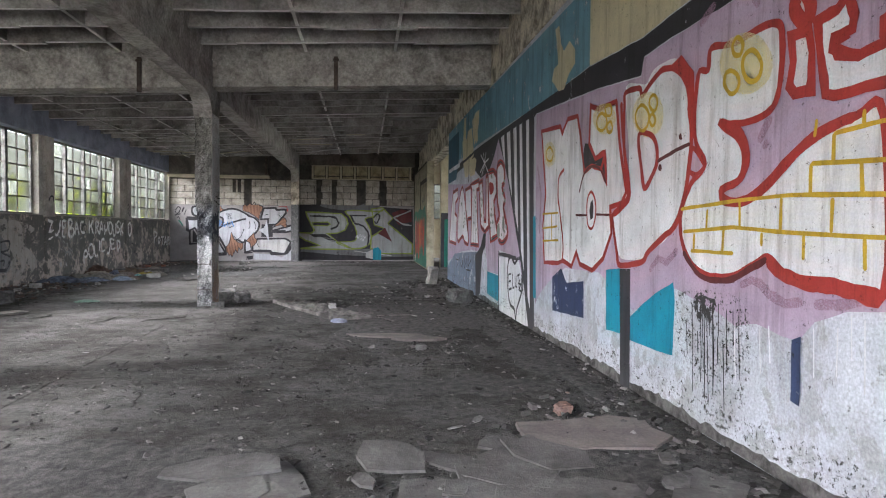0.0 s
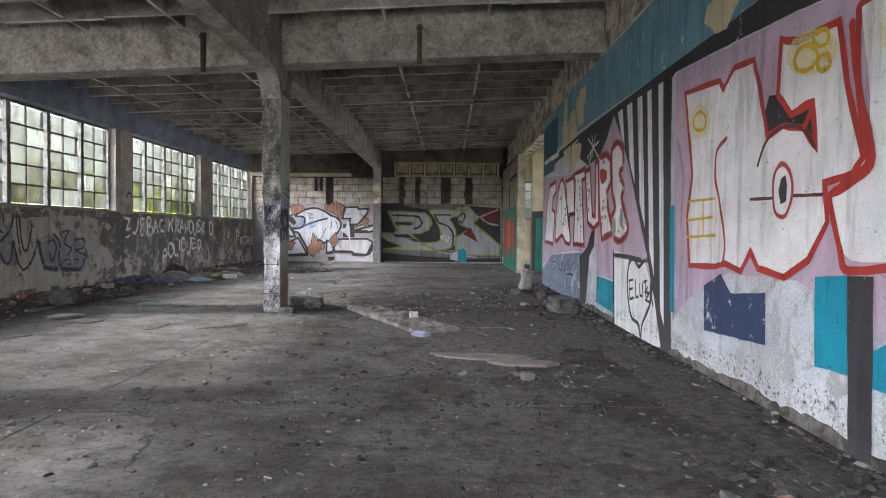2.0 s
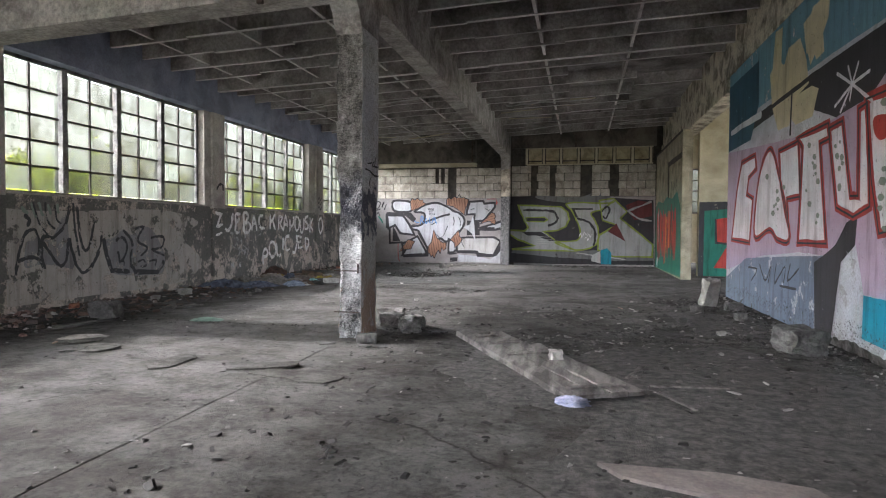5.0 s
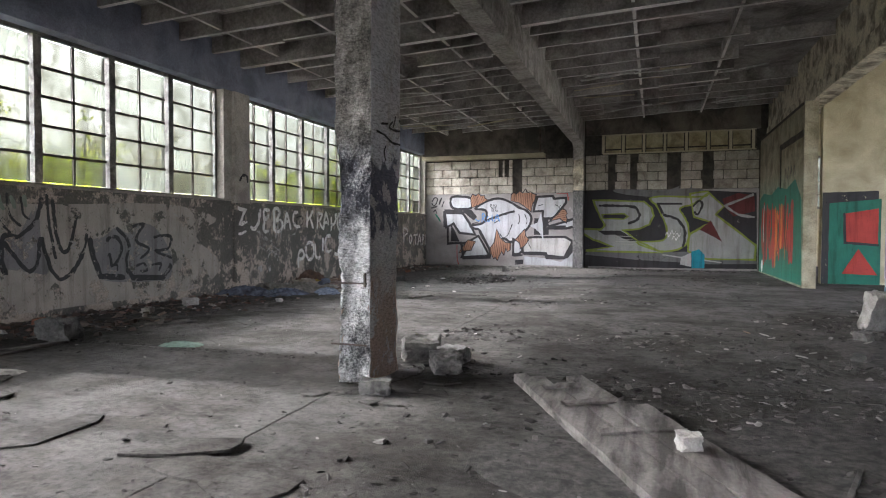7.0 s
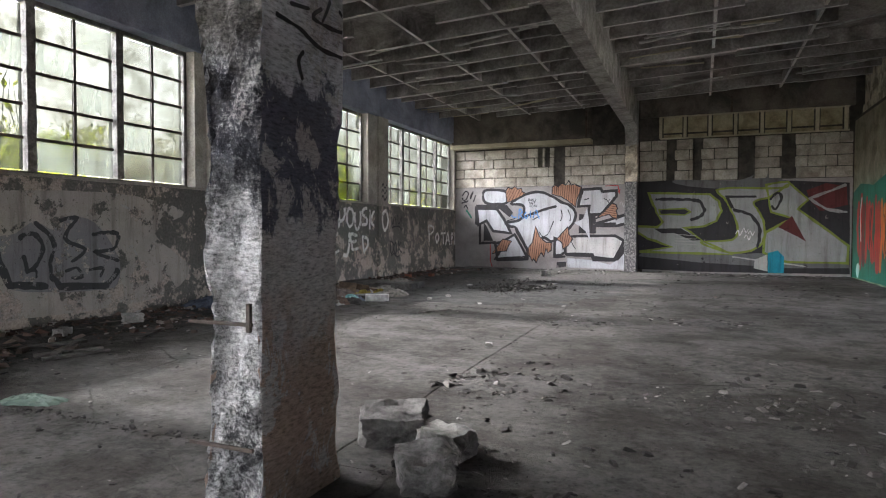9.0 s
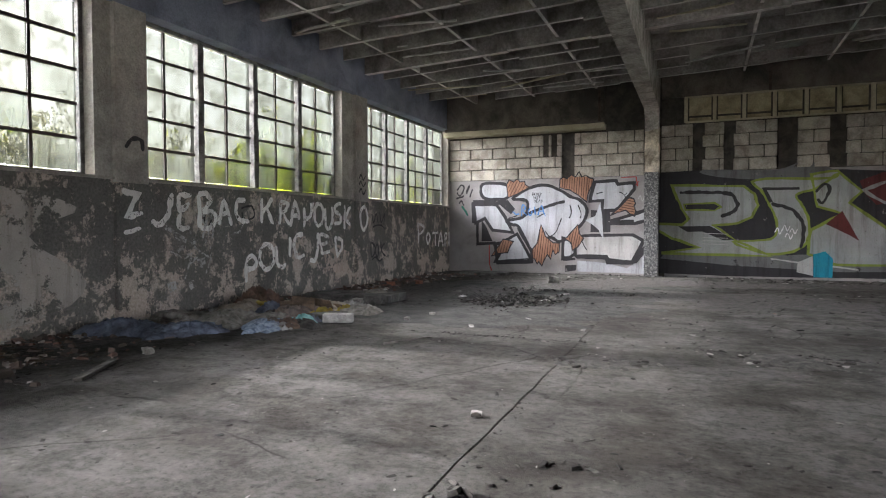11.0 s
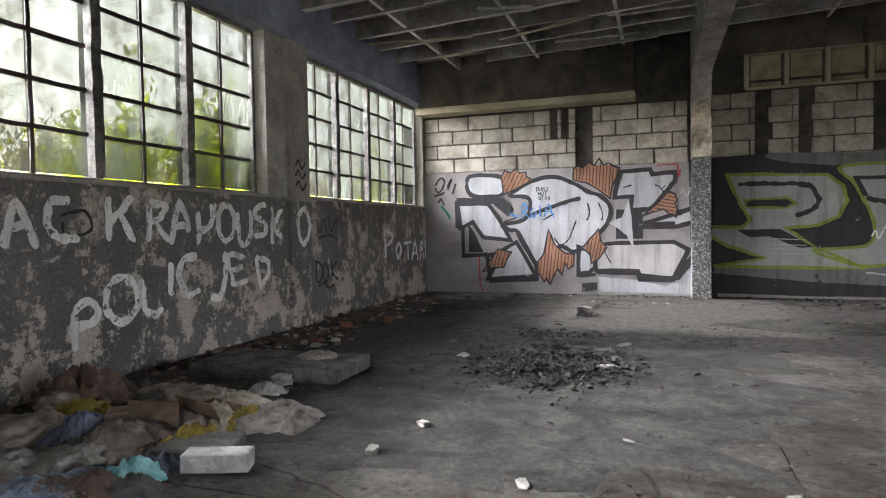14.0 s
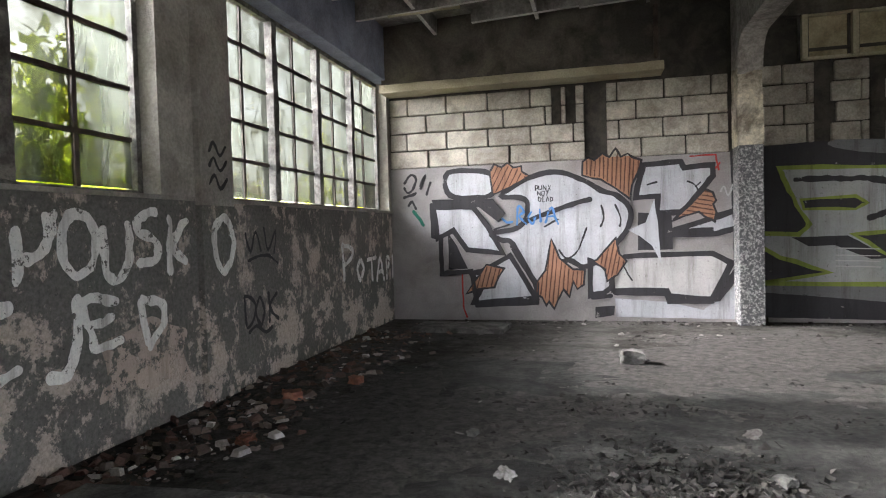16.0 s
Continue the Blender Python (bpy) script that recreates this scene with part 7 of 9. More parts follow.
fill("letter_block", NW, P_BLACK, 5, [(-2.34, 1.12), (-1.69, 1.13), (-1.21, 0.83), (-1.43, 0.82), (-1.84, 1.01), (-2.15, 1.0)])
fill("letter_block", NW, P_BLACK, 5, [(-0.69, 1.94), (0.01, 1.93), (0.02, 1.88), (-0.59, 1.88), (-0.47, 1.63), (-0.55, 1.62)])
stroke("letter_line", NW, P_BLACK, 5, 0.07, [(-0.5, 1.6), (-0.13, 1.47), (0.09, 1.12), (0.05, 0.66)])
stroke("letter_line", NW, P_BLACK, 5, 0.05, [(0.3, 1.82), (0.47, 1.98), (0.55, 1.86), (0.44, 1.6), (0.33, 1.68)])
fill("letter_block", NW, P_MAROON, 5, [(0.49, 1.16), (0.78, 1.43), (1.08, 0.82), (0.9, 0.94)])
fill("letter_block", NW, P_MAROON, 4, [(1.07, 2.03), (1.46, 2.19), (1.88, 2.12), (1.91, 1.68), (1.36, 1.54), (1.16, 1.77)])
stroke("letter_line", NW, P_SILVER2, 5, 0.06, [(1.87, 2.15), (1.14, 1.84), (1.47, 1.58), (1.91, 1.52)], smooth=False)
stroke("letter_line", NW, P_BLACK, 5, 0.05, [(1.51, 1.43), (1.91, 1.49), (1.66, 1.29), (1.95, 0.97)], smooth=False)
stroke("letter_line", NW, P_LGREY, 5, 0.012, [(-1.84, 0.97), (-1.33, 0.95)], smooth=False)
stroke("letter_line", NW, P_LGREY, 5, 0.012, [(-1.84, 0.88), (-1.32, 0.86)], smooth=False)
stroke("letter_line", NW, P_LGREY, 5, 0.012, [(-1.84, 0.81), (-1.32, 0.79)], smooth=False)
stroke("letter_line", NW, P_LGREY, 5, 0.012, [(-1.84, 0.74), (-1.32, 0.72)], smooth=False)
stroke("letter_line", NW, P_WHITE, 6, 0.018, [(-0.43, 0.99), (-0.38, 1.08), (-0.34, 0.96), (-0.29, 1.06)])
stroke("letter_line", NW, P_WHITE, 6, 0.018, [(-0.29, 1.05), (-0.25, 1.14), (-0.2, 1.02), (-0.15, 1.12)])
stroke("letter_line", NW, P_WHITE, 6, 0.018, [(-0.15, 0.99), (-0.11, 1.07), (-0.06, 0.96), (-0.01, 1.06)])
stroke("letter_line", NW, P_WHITE, 6, 0.018, [(-0.24, 0.89), (-0.19, 0.97), (-0.14, 0.85), (-0.1, 0.95)])
stroke("letter_line", NW, P_LGREY, 5, 0.02, [(-3.2, 1.75), (-3.15, 1.82), (-3.11, 1.7), (-3.05, 1.8)])
stroke("letter_line", NW, P_LGREY, 5, 0.02, [(-3.07, 1.78), (-3.03, 1.85), (-2.98, 1.73), (-2.93, 1.82)])
stroke("letter_line", NW, P_LGREY, 5, 0.02, [(-2.97, 1.7), (-2.93, 1.77), (-2.88, 1.65), (-2.83, 1.74)])
fill("paint_patch", NW, P_CYAN, 6, [(0.28, 0.54), (0.49, 0.6), (0.63, 0.45), (0.63, 0.06), (0.29, 0.06)])
fill("paint_patch", NW, P_LGREY, 5, [(0.0, 0.37), (0.27, 0.5), (0.28, 0.09), (-0.02, 0.16)])
stroke("letter_line", NW, P_LGREY, 5, 0.03, [(-0.5, 0.43), (-0.04, 0.37), (1.09, 0.23)], smooth=False)
# wall panel beside the opening
part("batten", roughen(slab_grid(1.99, 2.018, 20.76, 23.1, 2.98, 3.1, 0.1), 0.008, 5, 1), MORTAR, pier, "dark board across the cream panel")
part("groove", boxes((2.0, 2.018, 23.06, 23.12, 2.1, 2.978)), MORTAR, pier)
part("groove", boxes((2.0, 2.018, 20.76, 26.08, 3.6, 3.65)), MORTAR, pier)
fill("paint_field", PW, P_GREEN, 1, [(26.08, 1.95), (25.4, 2.12), (24.3, 2.02), (23.4, 2.16), (22.4, 2.05), (21.5, 2.2), (20.9, 1.75), (20.8, 0.05), (26.05, 0.02)])
splash = random.Random(61)
for k in range(17):
    y = 25.5 - 0.235 * k
    hi, lo_z = splash.uniform(1.5, 2.0), splash.uniform(0.2, 0.75)
    lean = splash.uniform(-0.18, 0.18)
    tint = splash.choice((P_RED, P_RED, P_RED, P_ORANGE, P_MAROON)) if k not in (8, 9) else P_ORANGE
    stroke("paint_splash", PW, tint, 2, splash.uniform(0.16, 0.3), [(y, hi), (y + lean, (hi + lo_z) / 2), (y - lean * 0.6, lo_z)], smooth=False)
for k in range(9):
    y = splash.uniform(21.6, 25.4)
    hi = splash.uniform(1.2, 1.9)
    stroke("paint_splash", PW, splash.choice((P_BLACK, P_MAROON, P_WHITE, P_ORANGE)), 3, splash.uniform(0.03, 0.08), [(y, hi), (y + splash.uniform(-0.15, 0.15), hi - 0.4), (y + splash.uniform(-0.2, 0.2), hi - splash.uniform(0.6, 1.0))])
stroke("paint_splash", PW, P_WHITE, 2, 0.3, [(25.55, 0.35), (25.45, 0.05)], smooth=False)
for k in range(4):
    stroke("tag_line", PW, P_BLACK, 3, 0.035, [(22.6 - 0.3 * k, 2.25), (22.5 - 0.3 * k, 2.5), (22.4 - 0.3 * k, 2.28)])
fill("paint_field", SW, P_BLACK, 1, [(2.67, 1.95), (3.7, 1.97), (3.7, 0.0), (2.67, 0.0)])
fill("paint_field", SW, P_GREEN, 2, [(2.8, 1.72), (3.75, 1.8), (3.75, 0.0), (2.8, 0.0)])
fill("paint_field", SW, P_RED, 3, [(3.1, 1.5), (3.7, 1.6), (3.7, 0.85), (3.12, 0.9)])
fill("paint_field", SW, P_RED, 3, [(3.35, 0.75), (3.7, 0.2), (3.05, 0.22)])
stroke("paint_line", SW, P_BLACK, 4, 0.05, [(3.08, 1.52), (3.1, 0.88), (3.72, 0.83)], smooth=False)
# window wall: white brush letters
fill("plaster_patch", WW, P_BAREGREY, 1, [(1.0, 0.1), (4.0, 0.06), (7.2, 0.1), (9.5, 0.08), (12.9, 0.1), (15.2, 0.14), (15.9, 0.5), (15.3, 1.0), (15.8, 1.3), (14.6, 1.5), (12.0, 1.4), (9.0, 1.56), (6.0, 1.5), (3.0, 1.57), (1.0, 1.5)], smooth=True)
stroke("brush_letter", WW, P_CHALK, 3, 0.07, [(17.06, 1.51), (17.02, 1.36), (16.98, 1.23), (16.91, 1.14), (16.82, 1.13), (16.75, 1.19)])
stroke("brush_letter", WW, P_CHALK, 3, 0.07, [(17.15, 1.49), (17.18, 1.26), (17.16, 1.09), (17.33, 1.09)])
stroke("brush_letter", WW, P_CHALK, 3, 0.07, [(17.15, 1.49), (17.38, 1.51)])
stroke("brush_letter", WW, P_CHALK, 3, 0.07, [(17.19, 1.3), (17.34, 1.4)])
stroke("brush_letter", WW, P_CHALK, 3, 0.07, [(17.49, 1.52), (17.51, 1.08)])
stroke("brush_letter", WW, P_CHALK, 3, 0.07, [(17.49, 1.52), (17.62, 1.53), (17.7, 1.44), (17.62, 1.34), (17.54, 1.31)])
stroke("brush_letter", WW, P_CHALK, 3, 0.07, [(17.54, 1.31), (17.73, 1.3), (17.79, 1.2), (17.7, 1.09), (17.52, 1.08)])
stroke("brush_letter", WW, P_CHALK, 3, 0.07, [(17.85, 1.13), (17.95, 1.45), (18.09, 1.12)])
stroke("brush_letter", WW, P_CHALK, 3, 0.07, [(17.89, 1.27), (18.07, 1.31)])
stroke("brush_letter", WW, P_CHALK, 3, 0.07, [(18.39, 1.48), (18.22, 1.46), (18.19, 1.32), (18.27, 1.2), (18.46, 1.18)])
stroke("brush_letter", WW, P_CHALK, 3, 0.07, [(18.74, 1.53), (18.73, 1.16)])
stroke("brush_letter", WW, P_CHALK, 3, 0.07, [(18.97, 1.54), (18.85, 1.39), (18.75, 1.33)])
stroke("brush_letter", WW, P_CHALK, 3, 0.07, [(18.85, 1.39), (18.99, 1.14)])
stroke("brush_letter", WW, P_CHALK, 3, 0.07, [(19.17, 1.5), (19.15, 1.14)])
stroke("brush_letter", WW, P_CHALK, 3, 0.07, [(19.17, 1.5), (19.35, 1.47), (19.3, 1.36), (19.18, 1.32)])
stroke("brush_letter", WW, P_CHALK, 3, 0.07, [(19.23, 1.32), (19.39, 1.14)])
stroke("brush_letter", WW, P_CHALK, 3, 0.07, [(19.42, 1.11), (19.54, 1.5), (19.66, 1.22)])
stroke("brush_letter", WW, P_CHALK, 3, 0.07, [(19.46, 1.26), (19.63, 1.3)])
stroke("brush_letter", WW, P_CHALK, 3, 0.07, [(19.8, 1.43), (19.78, 1.1)])
stroke("brush_letter", WW, P_CHALK, 3, 0.07, [(20.05, 1.52), (19.96, 1.28), (19.81, 1.24)])
stroke("brush_letter", WW, P_CHALK, 3, 0.07, [(19.98, 1.5), (20, 1.34)])
stroke("brush_letter", WW, P_CHALK, 3, 0.07, [(20.4, 1.43), (20.41, 1.13), (20.52, 1.07), (20.61, 1.22), (20.61, 1.46)])
stroke("brush_letter", WW, P_CHALK, 3, 0.07, [(20.92, 1.52), (20.75, 1.5), (20.7, 1.39), (20.87, 1.32), (20.87, 1.19), (20.68, 1.17)])
stroke("brush_letter", WW, P_CHALK, 3, 0.07, [(21.03, 1.51), (21.02, 1.06)])
stroke("brush_letter", WW, P_CHALK, 3, 0.07, [(21.23, 1.48), (21.06, 1.28), (21.22, 1.15)])
stroke("brush_letter", WW, P_CHALK, 3, 0.07, [(18.37, 0.63), (18.38, 0.3)])
stroke("brush_letter", WW, P_CHALK, 3, 0.07, [(18.37, 0.62), (18.52, 0.68), (18.6, 0.58), (18.55, 0.5), (18.39, 0.48)])
stroke("brush_letter", WW, P_CHALK, 3, 0.07, [(19.06, 0.81), (19.09, 0.55), (19.19, 0.48), (19.3, 0.53)])
stroke("brush_letter", WW, P_CHALK, 3, 0.07, [(19.39, 0.94), (19.41, 0.61)])
stroke("brush_letter", WW, P_CHALK, 3, 0.07, [(19.76, 0.98), (19.57, 0.95), (19.52, 0.79), (19.59, 0.63), (19.79, 0.64)])
stroke("brush_letter", WW, P_CHALK, 3, 0.07, [(20.17, 1.02), (20.16, 0.72), (20.07, 0.55), (19.93, 0.56)])
stroke("brush_letter", WW, P_CHALK, 3, 0.07, [(20.51, 0.94), (20.23, 0.97), (20.26, 0.79), (20.31, 0.66), (20.54, 0.68)])
stroke("brush_letter", WW, P_CHALK, 3, 0.07, [(20.26, 0.81), (20.46, 0.83)])
stroke("brush_letter", WW, P_CHALK, 3, 0.07, [(20.7, 0.93), (20.76, 0.59)])
stroke("brush_letter", WW, P_CHALK, 3, 0.07, [(20.7, 0.93), (20.92, 0.87), (20.91, 0.71), (20.76, 0.56)])
stroke("brush_letter", WW, P_CHALK, 3, 0.07, [(20.34, 1.32), (20.29, 1.19), (20.19, 1.13), (20.1, 1.19), (20.07, 1.32), (20.11, 1.45), (20.2, 1.51), (20.3, 1.46)], closed=True)
stroke("brush_letter", PLW, P_CHALK, 1, 0.07, [(16.3, 1.5), (16.5, 1.46), (16.36, 1.22), (16.58, 1.24)], smooth=False)
stroke("brush_letter", PLW, P_CHALK, 1, 0.05, [(16.3, 1.02), (16.55, 1.08)])
for z in (1.75, 1.9, 2.02):
    stroke("tag_line", PLW, P_BLACK, 1, 0.03, [(21.45, z), (21.52, z + 0.08), (21.6, z - 0.02), (21.7, z + 0.07)])
stroke("tag_line", PLW, P_BLACK, 1, 0.05, [(16.35, 1.98), (16.45, 2.1), (16.58, 2.08), (16.58, 1.96)])
stroke("brush_letter", PLW, P_CHALK, 3, 0.07, [(21.75, 1.27), (21.7, 1.12), (21.61, 1.05), (21.52, 1.12), (21.48, 1.27), (21.52, 1.43), (21.62, 1.49), (21.71, 1.43)], closed=True)
stroke("brush_letter", WW, P_CHALK, 3, 0.07, [(19.01, 0.65), (18.96, 0.52), (18.84, 0.47), (18.73, 0.54), (18.68, 0.67), (18.73, 0.8), (18.85, 0.85), (18.97, 0.79)], closed=True)
stroke("brush_letter", WW, P_CHALK, 3, 0.06, [(24.17, 1.19), (24.21, 0.73)])
stroke("brush_letter", WW, P_CHALK, 3, 0.06, [(24.17, 1.19), (24.47, 1.14), (24.43, 1.01), (24.21, 0.96)])
stroke("brush_letter", WW, P_CHALK, 3, 0.06, [(24.73, 1), (24.64, 0.86), (24.74, 0.72), (24.86, 0.86), (24.75, 1)])
stroke("brush_letter", WW, P_CHALK, 3, 0.06, [(24.97, 0.97), (25.35, 0.98)])
stroke("brush_letter", WW, P_CHALK, 3, 0.06, [(25.15, 0.96), (25.19, 0.65)])
stroke("brush_letter", WW, P_CHALK, 3, 0.06, [(25.34, 0.64), (25.5, 0.96), (25.66, 0.63)])
stroke("brush_letter", WW, P_CHALK, 3, 0.06, [(25.4, 0.77), (25.64, 0.78)])
stroke("brush_letter", WW, P_CHALK, 3, 0.06, [(25.78, 0.63), (25.78, 0.97), (25.91, 0.91), (25.8, 0.81)])
stroke("brush_letter", WW, P_CHALK, 3, 0.06, [(26.03, 0.99), (26.05, 0.64)])
stroke("brush_letter", WW, P_BLACK, 3, 0.035, [(21.98, 0.81), (22, 0.52)])
stroke("brush_letter", WW, P_BLACK, 3, 0.035, [(21.98, 0.81), (22.15, 0.73), (22.13, 0.58), (22, 0.51)])
stroke("brush_letter", WW, P_BLACK, 3, 0.035, [(22.24, 0.78), (22.16, 0.65), (22.24, 0.51), (22.31, 0.64), (22.24, 0.78)])
stroke("brush_letter", WW, P_BLACK, 3, 0.035, [(22.4, 0.81), (22.4, 0.5)])
stroke("brush_letter", WW, P_BLACK, 3, 0.035, [(22.56, 0.78), (22.41, 0.66), (22.58, 0.51)])
stroke("brush_letter", WW, P_BLACK, 3, 0.035, [(22.03, 0.47), (22.17, 0.51), (22.33, 0.43), (22.46, 0.47)])
stroke("brush_line", WW, P_CHALK2, 3, 0.035, [(16.93, 1.14), (17.11, 1.02), (17.27, 0.93), (17.22, 0.86), (17.06, 0.78)])
stroke("brush_line", WW, P_CHALK2, 3, 0.035, [(17.06, 0.78), (17.22, 0.71), (17.33, 0.76)])
stroke("brush_line", WW, P_CHALK2, 3, 0.035, [(17.35, 0.92), (17.44, 0.81)])
stroke("brush_line", WW, P_CHALK2, 3, 0.035, [(17.47, 1.07), (17.39, 0.81), (17.3, 0.58)])
stroke("brush_line", WW, P_CHALK2, 3, 0.035, [(17.65, 1.29), (17.55, 0.95)])
stroke("brush_line", WW, P_CHALK2, 3, 0.035, [(17.7, 1.27), (17.74, 1.08), (17.72, 0.95)])
stroke("brush_line", WW, P_CHALK2, 3, 0.035, [(17.25, 0.87), (17.1, 0.97)])
stroke("brush_line", WW, P_CHALK2, 2, 0.03, [(16.94, 1.08), (17.21, 0.96), (17.26, 0.82), (17.02, 0.79)], smooth=False)
stroke("brush_line", WW, P_CHALK2, 2, 0.03, [(17.34, 1.05), (17.41, 0.88)], smooth=False)
stroke("brush_line", WW, P_CHALK2, 2, 0.03, [(17.53, 1.2), (17.69, 1.09), (17.57, 0.85)], smooth=False)
stroke("brush_line", WW, P_CHALK2, 2, 0.03, [(17.98, 0.98), (18.25, 1.03), (18.36, 1.2)], smooth=False)
stroke("brush_line", WW, P_CHALK2, 2, 0.03, [(17.24, 0.44), (17.32, 0.62), (17.46, 0.71)], smooth=False)
stroke("brush_line", WW, P_CHALK2, 2, 0.03, [(17.53, 1.29), (17.64, 1.2), (17.6, 0.99)], smooth=False)
stroke("brush_line", WW, P_CHALK2, 2, 0.03, [(17.68, 0.84), (17.7, 0.69), (17.61, 0.49)], smooth=False)
stroke("brush_line", WW, P_CHALK2, 2, 0.03, [(17.17, 1.01), (17.23, 0.87), (17.14, 0.78)], smooth=False)
stroke("brush_line", WW, P_CHALK2, 2, 0.03, [(17.46, 0.81), (17.68, 0.69)], smooth=False)
fill("paint_patch", WW, P_CHALK2, 1, [(17.29, 0.39), (17.39, 0.42), (17.44, 0.34), (17.34, 0.29)])
fill("paint_patch", WW, P_CHALK2, 1, [(16.96, 0.41), (17.1, 0.43), (17.12, 0.32), (17, 0.29)])
fill("paint_patch", WW, P_CHALK2, 1, [(17.45, 0.68), (17.59, 0.7), (17.61, 0.57), (17.5, 0.56)])
fill("plaster_patch", WW, P_PLASTER, 1, [(20.36, 0.68), (20.61, 0.73), (20.81, 0.79), (21.01, 0.7), (21.19, 0.63), (21.14, 0.47), (21.24, 0.22), (21, 0.31), (20.79, 0.28), (20.54, 0.35), (20.32, 0.3), (20.39, 0.49)], smooth=True)
fill("plaster_patch", WW, P_PLASTER, 1, [(18.46, 1.08), (18.55, 1.12), (18.53, 0.91), (18.47, 0.88)])
# window wall: black tags
fill("paint_field", WW, P_DUSTGREY, 1, [(13.29, 0.93), (13.51, 1.01), (13.71, 1.14), (13.91, 1.05), (14.05, 1.19), (14.42, 1.14), (14.72, 0.76), (14.76, 0.46), (14.56, 0.33), (13.57, 0.39), (13.41, 0.53)], smooth=True)
fill("paint_field", WW, P_DUSTGREY, 1, [(11.81, 0.62), (11.91, 1.03), (12.25, 0.99), (12.52, 1.38), (12.59, 0.94), (12.67, 0.57), (12.46, 0.58), (12.1, 0.64)], smooth=True)
stroke("tag_line", WW, P_FADED, 2, 0.055, [(11.67, 0.52), (11.74, 0.7), (11.9, 0.75), (12.05, 0.71), (12.12, 0.6), (12.09, 0.84), (12.13, 1.03), (12.3, 1.02), (12.52, 1.22), (12.6, 1.49)])
stroke("tag_line", WW, P_FADED, 2, 0.045, [(11.69, 0.62), (11.81, 1.03), (11.98, 1.14), (12.05, 0.95), (12.04, 0.76)])
stroke("tag_line", WW, P_FADED, 2, 0.05, [(12.12, 0.95), (12.25, 0.79), (12.43, 0.59), (12.54, 0.74), (12.57, 1.02)])
stroke("tag_line", WW, P_FADED, 2, 0.05, [(12.59, 1.02), (12.65, 0.74), (12.81, 0.48), (13.01, 0.56), (13.17, 0.8), (13.23, 1.06)])
stroke("tag_line", WW, P_FADED, 2, 0.045, [(12.74, 1.47), (12.79, 1.06), (12.9, 0.81), (13.02, 1.02), (13.08, 1.31)])
stroke("tag_line", WW, P_FADED, 2, 0.04, [(12.66, 1.55), (12.7, 1.14), (12.78, 0.73)])
stroke("tag_line", WW, P_FADED, 2, 0.05, [(11.82, 1.33), (11.91, 1.26), (11.86, 1.18)])
stroke("tag_line", WW, P_FADED, 2, 0.03, [(11.96, 1.52), (12.06, 1.22), (12.2, 1.06)])
stroke("tag_line", WW, P_FADED, 2, 0.03, [(12.16, 1.53), (12.2, 1.26), (12.33, 1.14)])
stroke("tag_line", WW, P_FADED, 2, 0.03, [(12.33, 1.5), (12.36, 1.3), (12.44, 1.22)])
stroke("tag_line", WW, P_FADED, 2, 0.075, [(13.26, 1.01), (13.35, 0.67), (13.44, 0.47), (13.84, 0.41)], smooth=False)
stroke("tag_line", WW, P_FADED, 2, 0.075, [(13.88, 0.55), (13.98, 0.41), (14.56, 0.37), (14.76, 0.56)], smooth=False)
stroke("tag_line", WW, P_FADED, 2, 0.05, [(13.52, 0.95), (13.68, 1.01), (13.79, 0.87), (13.74, 0.7), (13.63, 0.61), (13.58, 0.79)])
stroke("tag_line", WW, P_FADED, 2, 0.05, [(13.71, 1.14), (13.91, 0.92), (13.88, 0.64), (13.9, 0.48)])
stroke("tag_line", WW, P_FADED, 2, 0.045, [(13.98, 1.14), (14.2, 1.19), (14.05, 0.96), (14.3, 0.82), (14.12, 0.68)])
stroke("tag_line", WW, P_FADED, 2, 0.045, [(14.38, 1.0), (14.73, 1.0), (14.65, 0.81), (14.42, 0.79), (14.76, 0.66)])
stroke("tag_line", WW, P_FADED, 2, 0.035, [(14.05, 0.57), (14.19, 0.61), (14.26, 0.51), (14.12, 0.5)])
stroke("tag_line", WW, P_FADED, 2, 0.035, [(14.34, 0.58), (14.53, 0.59), (14.49, 0.48)])
stroke("tag_line", WW, P_FADED, 2, 0.035, [(13.61, 0.59), (13.71, 0.61), (13.72, 0.52)])
stroke("tag_line", WW, P_SAGE, 1, 0.05, [(11.94, 1.5), (12.01, 1.3)])
stroke("tag_line", WW, P_SAGE, 1, 0.05, [(12.06, 1.52), (12.13, 1.32)])
stroke("tag_line", WW, P_SAGE, 1, 0.05, [(12.21, 1.51), (12.26, 1.34)])
stroke("tag_line", WW, P_SAGE, 1, 0.05, [(12.36, 1.52), (12.4, 1.36)])
stroke("tag_line", WW, P_SAGE, 1, 0.05, [(11.77, 1.46), (11.89, 1.35)])
stroke("tag_line", WW, P_CHALK2, 3, 0.025, [(12.96, 0.96), (13.05, 0.93), (12.99, 0.87), (13.06, 0.86)])
stroke("tag_line", WW, P_CHALK2, 3, 0.025, [(14.77, 1.36), (14.97, 1.3)])
stroke("tag_line", WW, P_CHALK2, 3, 0.025, [(14.84, 0.75), (14.93, 0.85), (15.01, 0.72)])
stroke("tag_line", WW, P_BLACK, 2, 0.025, [(22.03, 1.37), (22.11, 1.2), (22.21, 1.37), (22.29, 1.18)])
stroke("tag_line", WW, P_BLACK, 2, 0.025, [(22.35, 1.42), (22.42, 1.2), (22.57, 1.38), (22.53, 1.15)])
stroke("tag_line", WW, P_BLACK, 2, 0.025, [(22.06, 1.11), (22.38, 1.15), (22.6, 1.06)])
